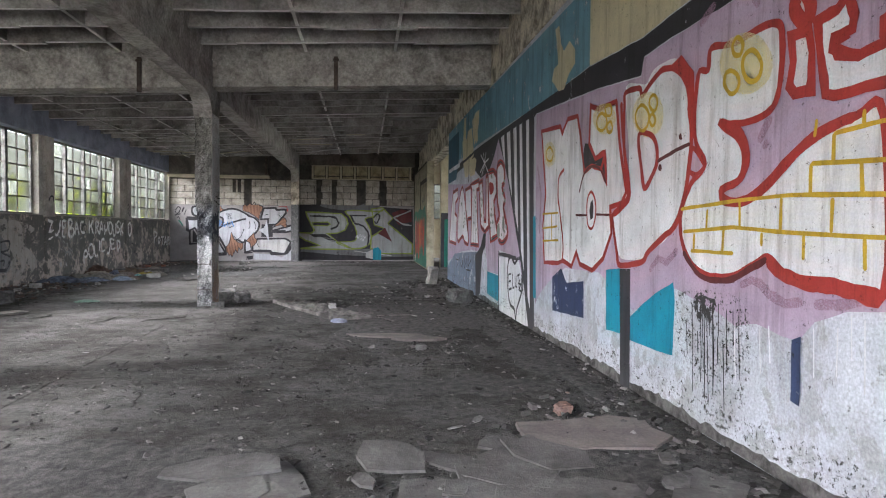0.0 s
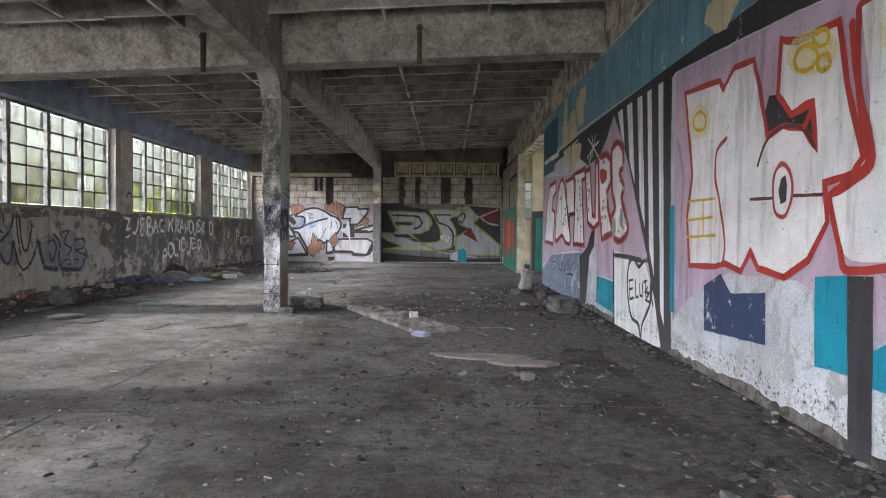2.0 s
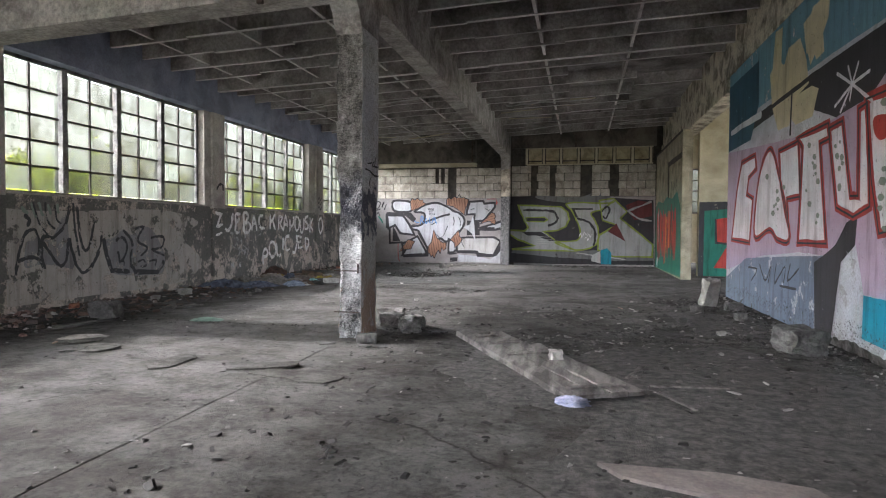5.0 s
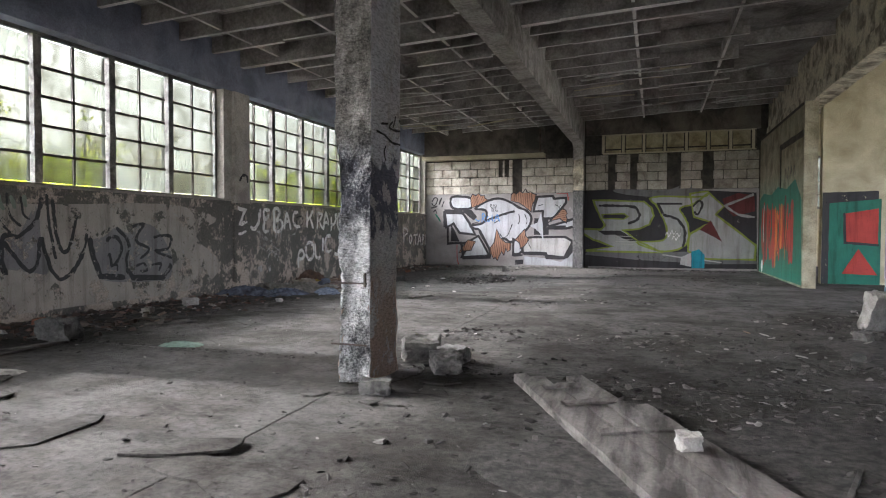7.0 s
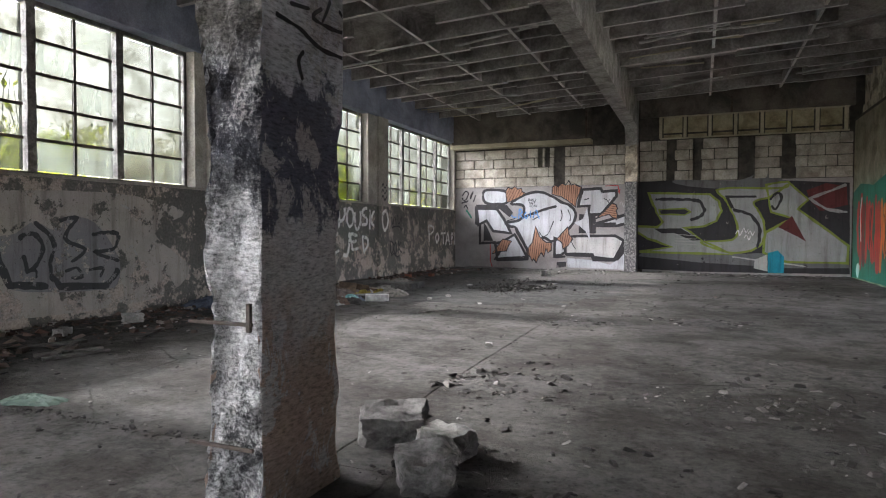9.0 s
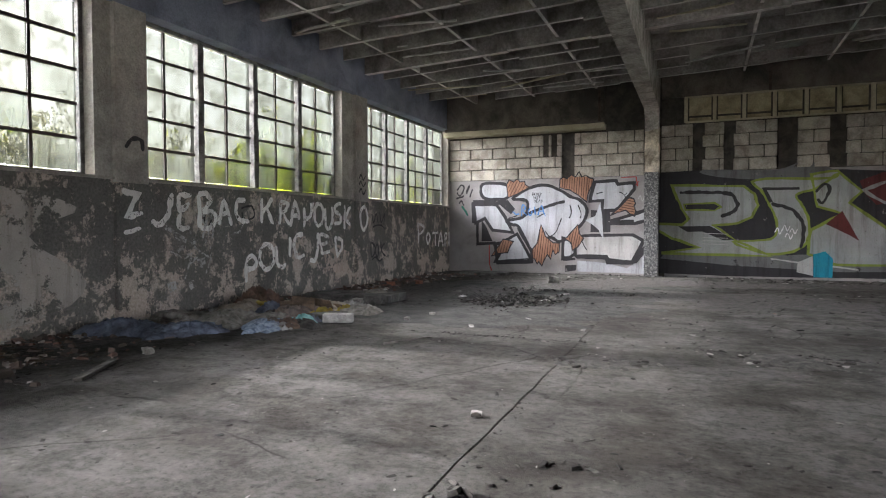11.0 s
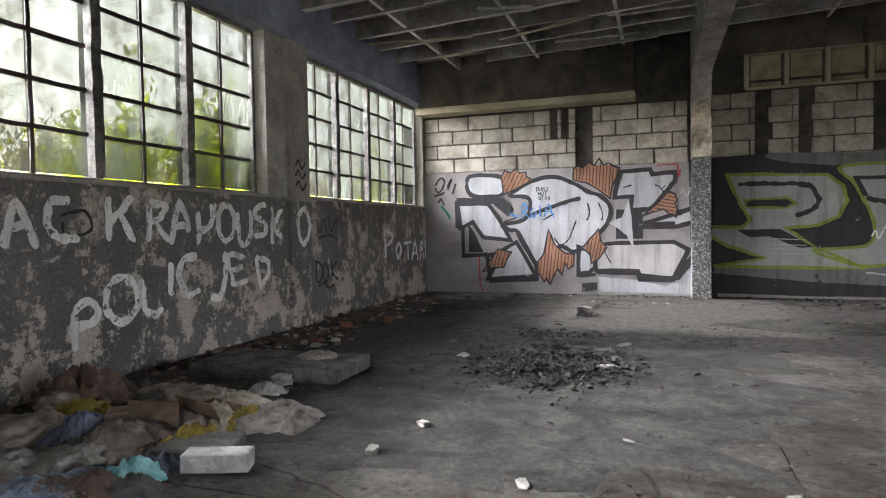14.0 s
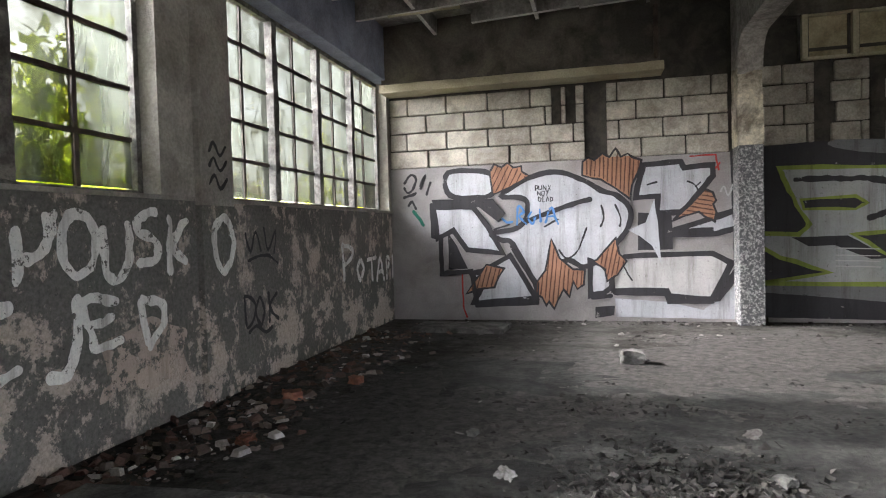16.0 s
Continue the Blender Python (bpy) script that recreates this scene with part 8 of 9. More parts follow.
stroke("tag_line", WW, P_BLACK, 2, 0.025, [(18.29, 1.36), (18.51, 1.4), (18.56, 1.25), (18.34, 1.2), (18.31, 1.31)])
stroke("tag_line", WW, P_BLACK, 2, 0.025, [(17.58, 1.24), (17.63, 1.09), (17.72, 1.2)])
# column tag
stroke("tag_line", CW, P_BLACK, 1, 0.018, [(11.04, 1.82), (11.15, 1.81), (11.33, 1.77), (11.49, 1.77)])
stroke("tag_line", CW, P_BLACK, 1, 0.018, [(11.33, 1.93), (11.27, 1.87), (11.41, 1.87), (11.54, 1.9), (11.45, 1.96)])
stroke("tag_line", CW, P_BLACK, 1, 0.018, [(11.21, 1.73), (11.17, 1.68), (11.2, 1.62)])
stroke("tag_line", CW, P_BLACK, 1, 0.018, [(11.12, 1.88), (11.25, 1.9)])
stroke("tag_line", CW, P_BLACK, 1, 0.018, [(11.39, 1.98), (11.33, 1.87)])


# ---- loose things on the floor ----
def speckle(name, stops, rough=0.9):
    m, nt, p = base(name, rough)
    g = nt.nodes.new("ShaderNodeNewGeometry")
    col = ramp(nt, g.outputs["Random Per Island"], stops)
    gr = ramp(nt, noise_tex(nt, 60, 5, 0.7), [(0.3, (0.65,) * 3), (0.7, (1.1,) * 3)])
    nt.links.new(mix(nt, 1.0, col, gr, "MULTIPLY"), p.inputs["Base Color"])
    return m


def cloth(name, a, b, scale=9.0):
    m, nt, p = base(name, 0.8)
    n = noise_tex(nt, scale, 8, 0.65, (1, 1, 1), 0.8)
    col = ramp(nt, n, [(0.35, a), (0.62, b)])
    dirt = ramp(nt, noise_tex(nt, 3, 8, 0.7), [(0.35, (0.5, 0.47, 0.43)), (0.6, (1, 1, 1))])
    nt.links.new(mix(nt, 0.9, col, dirt, "MULTIPLY"), p.inputs["Base Color"])
    bump(nt, p, n, 0.6, 0.02)
    return m


LITTER = speckle("floor_litter", [(0.0, (0.02, 0.018, 0.016)), (0.55, (0.06, 0.055, 0.05)), (0.9, (0.14, 0.13, 0.12)), (1.0, (0.34, 0.32, 0.3))])
MULCH = speckle("dark_mulch", [(0.0, (0.01, 0.009, 0.008)), (0.6, (0.034, 0.031, 0.028)), (0.93, (0.075, 0.07, 0.064)), (1.0, (0.2, 0.19, 0.18))])
RUBBLE = speckle("brick_rubble", [(0.0, (0.07, 0.055, 0.045)), (0.4, (0.12, 0.095, 0.08)), (0.7, (0.17, 0.1, 0.078)), (0.9, (0.3, 0.27, 0.24)), (1.0, (0.5, 0.47, 0.44))])
SOIL = worn("floor_soil", (0.1, 0.093, 0.084), (0.03, 0.0275, 0.025), 11.0, 0.36, 0.62, 38, bumps=1.0, vary=0.7)
DAMP = worn("damp_grime", (0.062, 0.0605, 0.055), (0.012, 0.012, 0.0105), 3.2, 0.38, 0.6, 24, bumps=1.0, vary=0.85)
CHUNK = worn("broken_concrete", (0.18, 0.173, 0.163), (0.07, 0.067, 0.062), 6.0, 0.38, 0.6, 35, bumps=0.8, vary=0.45)
LUMP = worn("grey_concrete_lump", (0.24, 0.23, 0.215), (0.09, 0.086, 0.08), 7.0, 0.38, 0.58, 30, bumps=1.0, vary=0.5)
PALE = worn("pale_stone", (0.46, 0.44, 0.41), (0.28, 0.265, 0.245), 6.0)
BOARD = worn("dusty_board", (0.2, 0.17, 0.155), (0.12, 0.103, 0.095), 3.0, 0.35, 0.65, 40)
WOOD = worn("rotten_wood", (0.2, 0.185, 0.17), (0.05, 0.045, 0.04), 7.0, 0.38, 0.6, 45, stretch=(1, 0.15, 1))
SHEET = worn("broken_screed", (0.15, 0.142, 0.13), (0.07, 0.065, 0.06), 3.0, 0.36, 0.62, 40, bumps=0.6)
PAPER = worn("grubby_paper", (0.3, 0.29, 0.275), (0.16, 0.152, 0.14), 12.0)
LATH = worn("whitewashed_lath", (0.7, 0.69, 0.66), (0.4, 0.39, 0.36), 6.0)
PINKBRICK = worn("faded_brick", (0.34, 0.2, 0.155), (0.2, 0.13, 0.11), 9.0)
CARD = worn("cardboard", (0.24, 0.17, 0.12), (0.12, 0.09, 0.065), 8.0)


def stone(name, label, category, loc, size, seed, mat, rz=0.0, tilt=0.0, group=""):
    bm = bmesh.new()
    bmesh.ops.create_cube(bm, size=1)
    bmesh.ops.subdivide_edges(bm, edges=bm.edges[:], cuts=9, use_grid_fill=True)
    for v in bm.verts:
        v.co = v.co.lerp(v.co.normalized() * 0.62, 0.1)
        v.co += noise.noise_vector(v.co * 2.2 + Vector((seed, seed, 0))) * 0.16 + noise.noise_vector(v.co * 6 + Vector((seed, 0, 3))) * 0.05 + noise.noise_vector(v.co * 15 + Vector((0, seed, 3))) * 0.022
        v.co = Vector((v.co.x * size[0], v.co.y * size[1], v.co.z * size[2]))
    bmesh.ops.rotate(bm, verts=bm.verts[:], matrix=Euler((radians(tilt), 0, radians(rz))).to_matrix())
    low = min(v.co.z for v in bm.verts)
    bmesh.ops.translate(bm, verts=bm.verts[:], vec=(0, 0, -low - 0.004))
    ob = mesh_object(name, bm, mat)
    ob.location = loc
    return tagged(ob, label, category, group)


def sheet(name, label, category, loc, rx, ry, thick, seed, mat, rz=0.0, lift=0.0, group="", sides=9):
    """A broken flat piece with a ragged outline."""
    r = random.Random(seed)
    bm = bmesh.new()
    ring = []
    for i in range(sides):
        a = 2 * math.pi * i / sides + r.uniform(-0.2, 0.2)
        k = r.uniform(0.75, 1.08)
        c, s = math.cos(a), math.sin(a)
        q = max(abs(c), abs(s)) ** 0.6
        ring.append((c / q * rx * k, s / q * ry * k))
    top = [bm.verts.new((x, y, thick + lift * (0.5 + 0.5 * x / rx) + r.uniform(0, 0.004))) for x, y in ring]
    bot = [bm.verts.new((x * 1.01, y * 1.01, lift * (0.5 + 0.5 * x / rx))) for x, y in ring]
    bm.faces.new(top)
    bm.faces.new(bot[::-1])
    for i in range(sides):
        k = (i + 1) % sides
        bm.faces.new((bot[i], bot[k], top[k], top[i]))
    ob = mesh_object(name, bm, mat)
    ob.matrix_basis = pose(*loc, 0, 0, rz)
    return tagged(ob, label, category, group)


def heap(name, label, category, loc, size, seed, mat, rz=0.0, folds=1.0, group=""):
    """Crumpled cloth or a slack bag that lies on the floor."""
    bm = bmesh.new()
    bmesh.ops.create_icosphere(bm, subdivisions=4, radius=1.0)
    for v in bm.verts:
        n = v.co.normalized()
        q = n + 0.35 * noise.noise_vector(n * 1.7 + Vector((0, 0, seed)))
        f = abs(noise.noise(q * 2.1 + Vector((seed, 0, 0)))) * 0.6 + abs(noise.noise(Vector((q.x * 6, q.y * 3, q.z * 5)) + Vector((0, seed, 0)))) * 0.34 * folds + abs(noise.noise(q * 11 + Vector((seed, seed, 0)))) * 0.07 * folds
        w = 1.2 - f + 0.18 * noise.noise(n * 1.1 + Vector((seed, seed, 0)))
        v.co = Vector((n.x * w * size[0], n.y * w * size[1], max(n.z * w, -0.25) * size[2]))
    low = min(v.co.z for v in bm.verts)
    bmesh.ops.translate(bm, verts=bm.verts[:], vec=(0, 0, -low - 0.004))
    ob = mesh_object(name, bm, mat, True)
    ob.matrix_basis = pose(*loc, 0, 0, rz)
    return tagged(ob, label, category, group)


def drape(name, label, category, loc, size, seed, mat, rz=0.0, group=""):
    """A dropped cloth: a ragged sheet that lies in folds."""
    bm = bmesh.new()
    rings, seg = 22, 80
    grid = []
    for i in range(rings + 1):
        f = i / rings
        row = []
        for k in range(seg):
            a = 2 * math.pi * k / seg
            c, s = math.cos(a), math.sin(a)
            w = f * (1 + 0.5 * noise.noise(Vector((c * 1.5, s * 1.5, seed))) + 0.22 * noise.noise(Vector((c * 5, s * 5, seed))))
            x, y = w * c, w * s
            bend = Vector((x, y, 0)) + 0.3 * noise.noise_vector(Vector((x * 1.6, y * 1.6, seed)))
            fold = 1 - abs(noise.noise(Vector((bend.x * 3.6, bend.y * 2.0, seed * 1.7)))) * 2.2
            crease = 1 - abs(noise.noise(Vector((bend.x * 11.0, bend.y * 6.0, seed * 0.7)))) * 2
            z = size[2] * ((1 - f ** 2.2) * (0.55 + 0.5 * fold) + 0.17 * crease * (1 - f ** 3) + 0.1)
            row.append(bm.verts.new((x * size[0], y * size[1], max(0.006, z) if i < rings else 0.0)))
        grid.append(row)
    for i in range(rings):
        for k in range(seg):
            q = (k + 1) % seg
            bm.faces.new((grid[i][k], grid[i + 1][k], grid[i + 1][q], grid[i][q]))
    bmesh.ops.remove_doubles(bm, verts=bm.verts[:], dist=0.0005)
    ob = mesh_object(name, bm, mat, True)
    ob.matrix_basis = pose(*loc, 0, 0, rz)
    return tagged(ob, label, category, group)


def scatter(name, label, spots, mat, seed, flat=0.45):
    """Many small bits, all one mesh. Each spot: x, y, spread in x and y, how many, smallest and largest size."""
    r = random.Random(seed)
    tip = 0.55 if flat < 0.2 else 0.25
    verts, faces = [], []
    for x, y, sx, sy, n, lo, hi in spots:
        for _ in range(n):
            px, py = (x + r.gauss(0, sx * 0.5), y + r.gauss(0, sy * 0.5)) if sx < 1.6 and sy < 1.6 else (x + r.uniform(-sx, sx), y + r.uniform(-sy, sy))
            if not (-7.82 < px < 2.19 and 0.5 < py < 26.05):
                continue
            s = lo + (hi - lo) * r.random() ** 2.6
            w, h = s * r.uniform(0.25, 0.8), s * flat * r.uniform(0.1, 0.6)
            m = Euler((r.gauss(0, tip), r.gauss(0, tip), r.uniform(0, 6.3))).to_matrix()
            b = len(verts)
            for dx, dy, dz in ((-1, -1, 0), (1, -0.7, 0), (0.8, 1, 0), (-0.9, 0.8, 0), (-0.8, -0.7, 1), (0.7, -0.6, 1), (0.6, 0.7, 1), (-0.6, 0.7, 1)):
                v = m @ Vector((dx * s * 0.5 * r.uniform(0.7, 1.1), dy * w * 0.5 * r.uniform(0.7, 1.1), (dz - 0.3) * h))
                verts.append((px + v.x, py + v.y, max(-0.01, v.z + h * 0.28)))
            faces += [tuple(b + k for k in q) for q in ((4, 5, 6, 7), (0, 1, 5, 4), (1, 2, 6, 5), (2, 3, 7, 6), (3, 0, 4, 7))]
    me = bpy.data.meshes.new(name)
    me.from_pydata(verts, [], faces)
    me.materials.append(mat)
    return tagged(new(name, me), label, "debris", kind="stuff")


def soil(loc, rx, ry, seed, height=0.015, mat=SOIL):
    """A low spread of dirt with a ragged rim."""
    bm = bmesh.new()
    rings, seg = 9, 40
    grid = []
    for i in range(rings + 1):
        f = i / rings
        row = []
        for k in range(seg):
            a = 2 * math.pi * k / seg
            w = f * (1 + 0.55 * noise.noise(Vector((math.cos(a) * 1.8, math.sin(a) * 1.8, seed))) + 0.25 * noise.noise(Vector((math.cos(a) * 6, math.sin(a) * 6, seed))))
            x, y = rx * w * math.cos(a), ry * w * math.sin(a)
            z = height * (1 - f) ** 0.8 * (0.7 + 0.9 * noise.noise(Vector((x * 5, y * 5, seed)))) + 0.004
            row.append(bm.verts.new((x, y, -0.006 if i == rings else max(z, 0.002))))
        grid.append(row)
    for i in range(rings):
        for k in range(seg):
            q = (k + 1) % seg
            if i == 0:
                bm.faces.new((grid[0][k], grid[1][k], grid[1][q], grid[0][q]))
            else:
                bm.faces.new((grid[i][k], grid[i + 1][k], grid[i + 1][q], grid[i][q]))
    bmesh.ops.remove_doubles(bm, verts=bm.verts[:], dist=0.0005)
    ob = mesh_object("dirt_patch", bm, mat, True)
    ob.location = loc
    return tagged(ob, "dark spread of dirt and crumbs on the floor", "dirt", kind="stuff")


for k, (x, y, rx, ry) in enumerate(((-4.5, 20.0, 1.5, 1.1), (-2.45, 13.3, 0.4, 0.35), (-2.55, 16.3, 0.35, 0.25), (-6.1, 21.6, 1.1, 1.5), (0.4, 10.4, 1.0, 0.7), (-1.2, 16.9, 0.4, 0.25), (1.2, 3.2, 0.9, 0.7), (-0.6, 9.6, 0.8, 0.9), (1.5, 13.2, 0.6, 1.6), (-7.3, 13.5, 0.5, 3.2), (-7.3, 17.5, 0.55, 2.2), (-7.35, 22.8, 0.5, 2.4), (1.85, 7.0, 0.35, 3.0), (0.6, 24.6, 1.5, 0.5), (-3.6, 22.0, 0.9, 0.5), (-4.2, 18.9, 0.9, 0.5), (0.8, 5.2, 0.9, 0.35), (-4.3, 18.6, 1.4, 0.9), (-3.5, 19.6, 1.1, 0.9), (-5.1, 18.2, 0.9, 0.6), (-3.3, 20.8, 0.8, 0.7), (-5.2, 19.4, 0.9, 0.7), (-3.6, 19.3, 0.8, 0.5), (-5.6, 22.6, 1.2, 0.8), (-4.6, 17.9, 0.7, 0.35), (-6.2, 20.4, 0.9, 0.6), (-1.4, 3.6, 0.9, 0.5), (-0.6, 14.6, 0.8, 0.35))):
    soil((x, y, 0), rx, ry, k * 3.7, 0.03 if rx < 0.6 else 0.014, DAMP if y > 17.5 and -6.0 < x < -3.0 else SOIL)

for k, (x, y, rx, ry) in enumerate(((-4.2, 22.4, 2.2, 1.7), (-1.0, 21.5, 1.8, 1.2), (-5.4, 20.8, 1.6, 1.3), (-2.2, 24.3, 2.2, 0.9), (0.6, 9.6, 1.3, 2.0))):
    soil((x, y, 0), rx, ry, 90 + k * 2.3, 0.006)

for k, (x, y, rx, ry) in enumerate(((-4.75, 20.2, 1.35, 1.1), (-4.9, 18.8, 0.95, 0.8), (-3.9, 21.3, 1.3, 0.6), (-2.2, 22.9, 0.9, 0.35), (-5.0, 22.3, 0.9, 0.4), (-4.2, 20.0, 0.8, 0.6))):
    soil((x, y, 0), rx, ry, 140 + k * 2.9, 0.01, DAMP)

scatter("floor_litter", "small crumbs and flakes scattered over the floor", [(-3, 12, 5, 14, 7000, 0.006, 0.05), (0.4, 6.5, 1.8, 5.5, 2600, 0.008, 0.06), (-1.5, 4, 3, 3, 2200, 0.006, 0.04)], LITTER, 1, 0.35)
scatter("debris", "heaped flakes, twigs and crumbs of plaster on the floor", [(-2.45, 13.3, 0.5, 0.35, 260, 0.02, 0.12), (-2.55, 16.3, 0.45, 0.25, 150, 0.02, 0.1), (-1.2, 16.9, 0.5, 0.25, 130, 0.02, 0.1), (0.2, 10.4, 1.4, 1.0, 420, 0.015, 0.1), (0.7, 12.4, 1.5, 1.0, 300, 0.015, 0.09), (-0.8, 13.4, 1.4, 0.4, 200, 0.02, 0.09), (0.0, 25.3, 1.5, 0.5, 350, 0.02, 0.1), (1.0, 3.0, 1.1, 0.7, 700, 0.01, 0.07), (0.0, 3.0, 1.2, 0.6, 400, 0.01, 0.06), (1.7, 3.2, 0.35, 0.8, 350, 0.01, 0.1), (0.7, 7.0, 0.9, 0.5, 160, 0.02, 0.1), (-3.5, 24.8, 1.5, 0.5, 150, 0.02, 0.09), (-6.6, 19.0, 0.8, 0.7, 200, 0.015, 0.08), (-5.4, 22.0, 1.2, 1.2, 350, 0.015, 0.09), (-0.5, 11.2, 0.9, 0.7, 220, 0.02, 0.1), (1.4, 15.2, 0.7, 0.8, 260, 0.02, 0.13), (-3.0, 5.4, 1.5, 0.5, 200, 0.01, 0.07), (-5.0, 6.0, 1.5, 0.9, 200, 0.01, 0.06)], LITTER, 2, 0.45)
scatter("wall_rubble", "brick crumbs and dirt along the foot of the window wall", [(-7.45, 15, 0.36, 10, 4200, 0.02, 0.13), (-7.15, 12.5, 0.8, 1.5, 420, 0.02, 0.16), (-7.0, 14.6, 0.8, 1.2, 320, 0.02, 0.13), (-7.1, 10.2, 0.8, 1.4, 300, 0.02, 0.13), (-7.3, 22.5, 0.5, 1.5, 320, 0.02, 0.16), (-7.2, 24.3, 0.5, 1.0, 120, 0.02, 0.1), (-7.2, 20.8, 0.45, 0.9, 180, 0.02, 0.15)], RUBBLE, 3, 0.7)
scatter("wall_rubble", "plaster crumbs and dirt along the foot of the painted wall", [(2.02, 9, 0.2, 8, 2300, 0.015, 0.09), (1.75, 12.8, 0.5, 1.5, 260, 0.02, 0.12), (1.6, 4.2, 0.5, 0.8, 240, 0.02, 0.12), (-2.5, 25.9, 4.5, 0.18, 700, 0.02, 0.09)], LITTER, 4, 0.6)

scatter("debris", "dense heap of dark rotten leaves, felt scraps and crumbs", [(-4.6, 19.6, 1.5, 1.3, 2600, 0.006, 0.05), (-5.6, 21.2, 1.4, 1.4, 1500, 0.006, 0.06), (-4.4, 20.0, 0.55, 0.55, 8000, 0.014, 0.12), (-4.35, 20.4, 0.8, 0.7, 3400, 0.012, 0.1), (-4.4, 19.3, 0.7, 0.5, 450, 0.01, 0.07), (-5.2, 19.7, 0.7, 0.5, 350, 0.012, 0.07), (-3.3, 21.6, 0.6, 0.25, 160, 0.02, 0.1), (-4.6, 21.8, 0.9, 0.4, 300, 0.015, 0.1)], MULCH, 6, 0.16)
jr = random.Random(12)
joints = [(jr.uniform(-7.5, 2.0), y, 0.5, 0.07, 34, 0.008, 0.05) for y in (6.05, 6.05, 11.6, 11.6, 17.15, 17.15, 22.6) for _ in range(9)] + [(-2.8, jr.uniform(3, 25), 0.06, 0.6, 16, 0.006, 0.03) for _ in range(22)]
scatter("joint_crumbs", "dark crumbs and twigs caught along the floor joints", joints, MULCH, 9, 0.6)
scatter("floor_litter", "thin twigs and dark flakes on the dusty floor", [(-0.2, 8.5, 2.3, 6.0, 2600, 0.015, 0.09), (-4.6, 12, 2.8, 7, 1300, 0.01, 0.06), (-3, 21.5, 4, 4, 1400, 0.015, 0.09)], MULCH, 11, 0.35)

# broken concrete by the column
STN = "broken lump of grey concrete lying by the column"
stone("concrete_lump", STN, "rubble", (-2.6, 11.92, 0), (0.3, 0.16, 0.15), 1, LUMP, 25, 20, "concrete lumps")
stone("concrete_lump", STN, "rubble", (-2.3, 11.86, 0), (0.22, 0.18, 0.13), 5, LUMP, -10, 0, "concrete lumps")
stone("concrete_lump", STN, "rubble", (-2.24, 11.52, 0), (0.22, 0.19, 0.14), 8, LUMP, 40, 8, "concrete lumps")
stone("concrete_lump", STN, "rubble", (-2.5, 10.78, 0), (0.2, 0.14, 0.09), 11, LUMP, 15, 0, "concrete lumps")
stone("concrete_lump", "grey broken stone lying on the dusty floor", "rubble", (-6.3, 11.55, 0), (0.34, 0.24, 0.2), 14, CHUNK, 10, 0)
stone("concrete_lump", "square concrete lump lying near the end wall", "rubble", (-4.5, 23.3, 0), (0.2, 0.16, 0.12), 17, CHUNK, 8, 0)
stone("concrete_lump", "rounded concrete lump beside the painted wall", "rubble", (1.72, 11.3, 0), (0.36, 0.34, 0.22), 20, CHUNK, 20, 0)
stone("concrete_lump", "pale stone resting on the rotten door", "rubble", (-0.56, 10.15, 0.055), (0.1, 0.085, 0.08), 23, PALE, 30, 0)
stone("white_block", "pale broken block leaning by the end of the wall", "rubble", (1.6, 15.0, 0), (0.22, 0.16, 0.42), 26, PALE, 25, 18)
for k, (x, y, s, m) in enumerate(((1.85, 14.6, 0.3, CHUNK), (1.3, 14.3, 0.22, CHUNK), (1.7, 13.5, 0.25, CHUNK), (0.95, 13.1, 0.18, CHUNK), (0.6, 6.85, 0.15, CHUNK), (-6.35, 18.95, 0.2, PALE), (-5.0, 17.8, 0.1, PALE), (-4.9, 18.3, 0.09, PALE), (-3.0, 14.6, 0.08, PALE), (-7.1, 14.3, 0.26, PALE), (-7.0, 13.4, 0.2, PALE), (-6.2, 15.2, 0.13, PALE), (1.2, 12.2, 0.12, PALE), (-5.6, 21.0, 0.1, CHUNK), (-3.9, 20.5, 0.12, CHUNK), (-6.9, 22.2, 0.16, BRICK), (-7.2, 21.6, 0.2, BRICK), (-7.0, 20.6, 0.15, BRICK), (-7.4, 12.2, 0.2, BRICK))):
    stone("stone", "small loose stone lying on the floor" if m is not BRICK else "broken piece of red brick on the floor", "stone", (x, y, 0), (s * 0.72, s * 0.55, s * 0.4), 30 + k * 2.1, m, k * 47, 0, "loose stones")
stone("brick_piece", "broken orange brick lying on the screed sheet", "brick", (1.42, 4.32, 0.0), (0.11, 0.08, 0.07), 77, PINKBRICK, 20, 10)


# rotten door lying on the floor
def fallen_door():
    d = tagged(new("fallen_door"), "rotten wooden door lying flat on the floor", "door")
    w, l = 0.62, 2.75
    part("frame_rail", roughen(slab_grid(-w / 2, -w / 2 + 0.09, 0, l, 0, 0.055, 0.1), 0.008, 6, 1), WOOD, d)
    for k in range(4):
        x = -w / 2 + 0.092 + 0.132 * k
        part("plank", roughen(slab_grid(x, x + 0.124, 0.02, l - (0.05, 0.3, 0.12, 0.85)[k], 0.012 + 0.004 * (k % 2), 0.046 + 0.005 * (k % 3), 0.07), 0.01, 8, k), WOOD, d)
    for k, y in enumerate((0.12, 1.35, 1.9, 2.3)):
        part("cross_rail", roughen(slab_grid(-w / 2 + 0.092, w / 2 - 0.1 - 0.1 * (k > 1), y, y + 0.07, 0.056, 0.07, 0.06), 0.008, 8, 20 + k), WOOD, d)
    d.matrix_basis = pose(-0.165, 9.12, 0.0, 0, 0, 27)
    return d


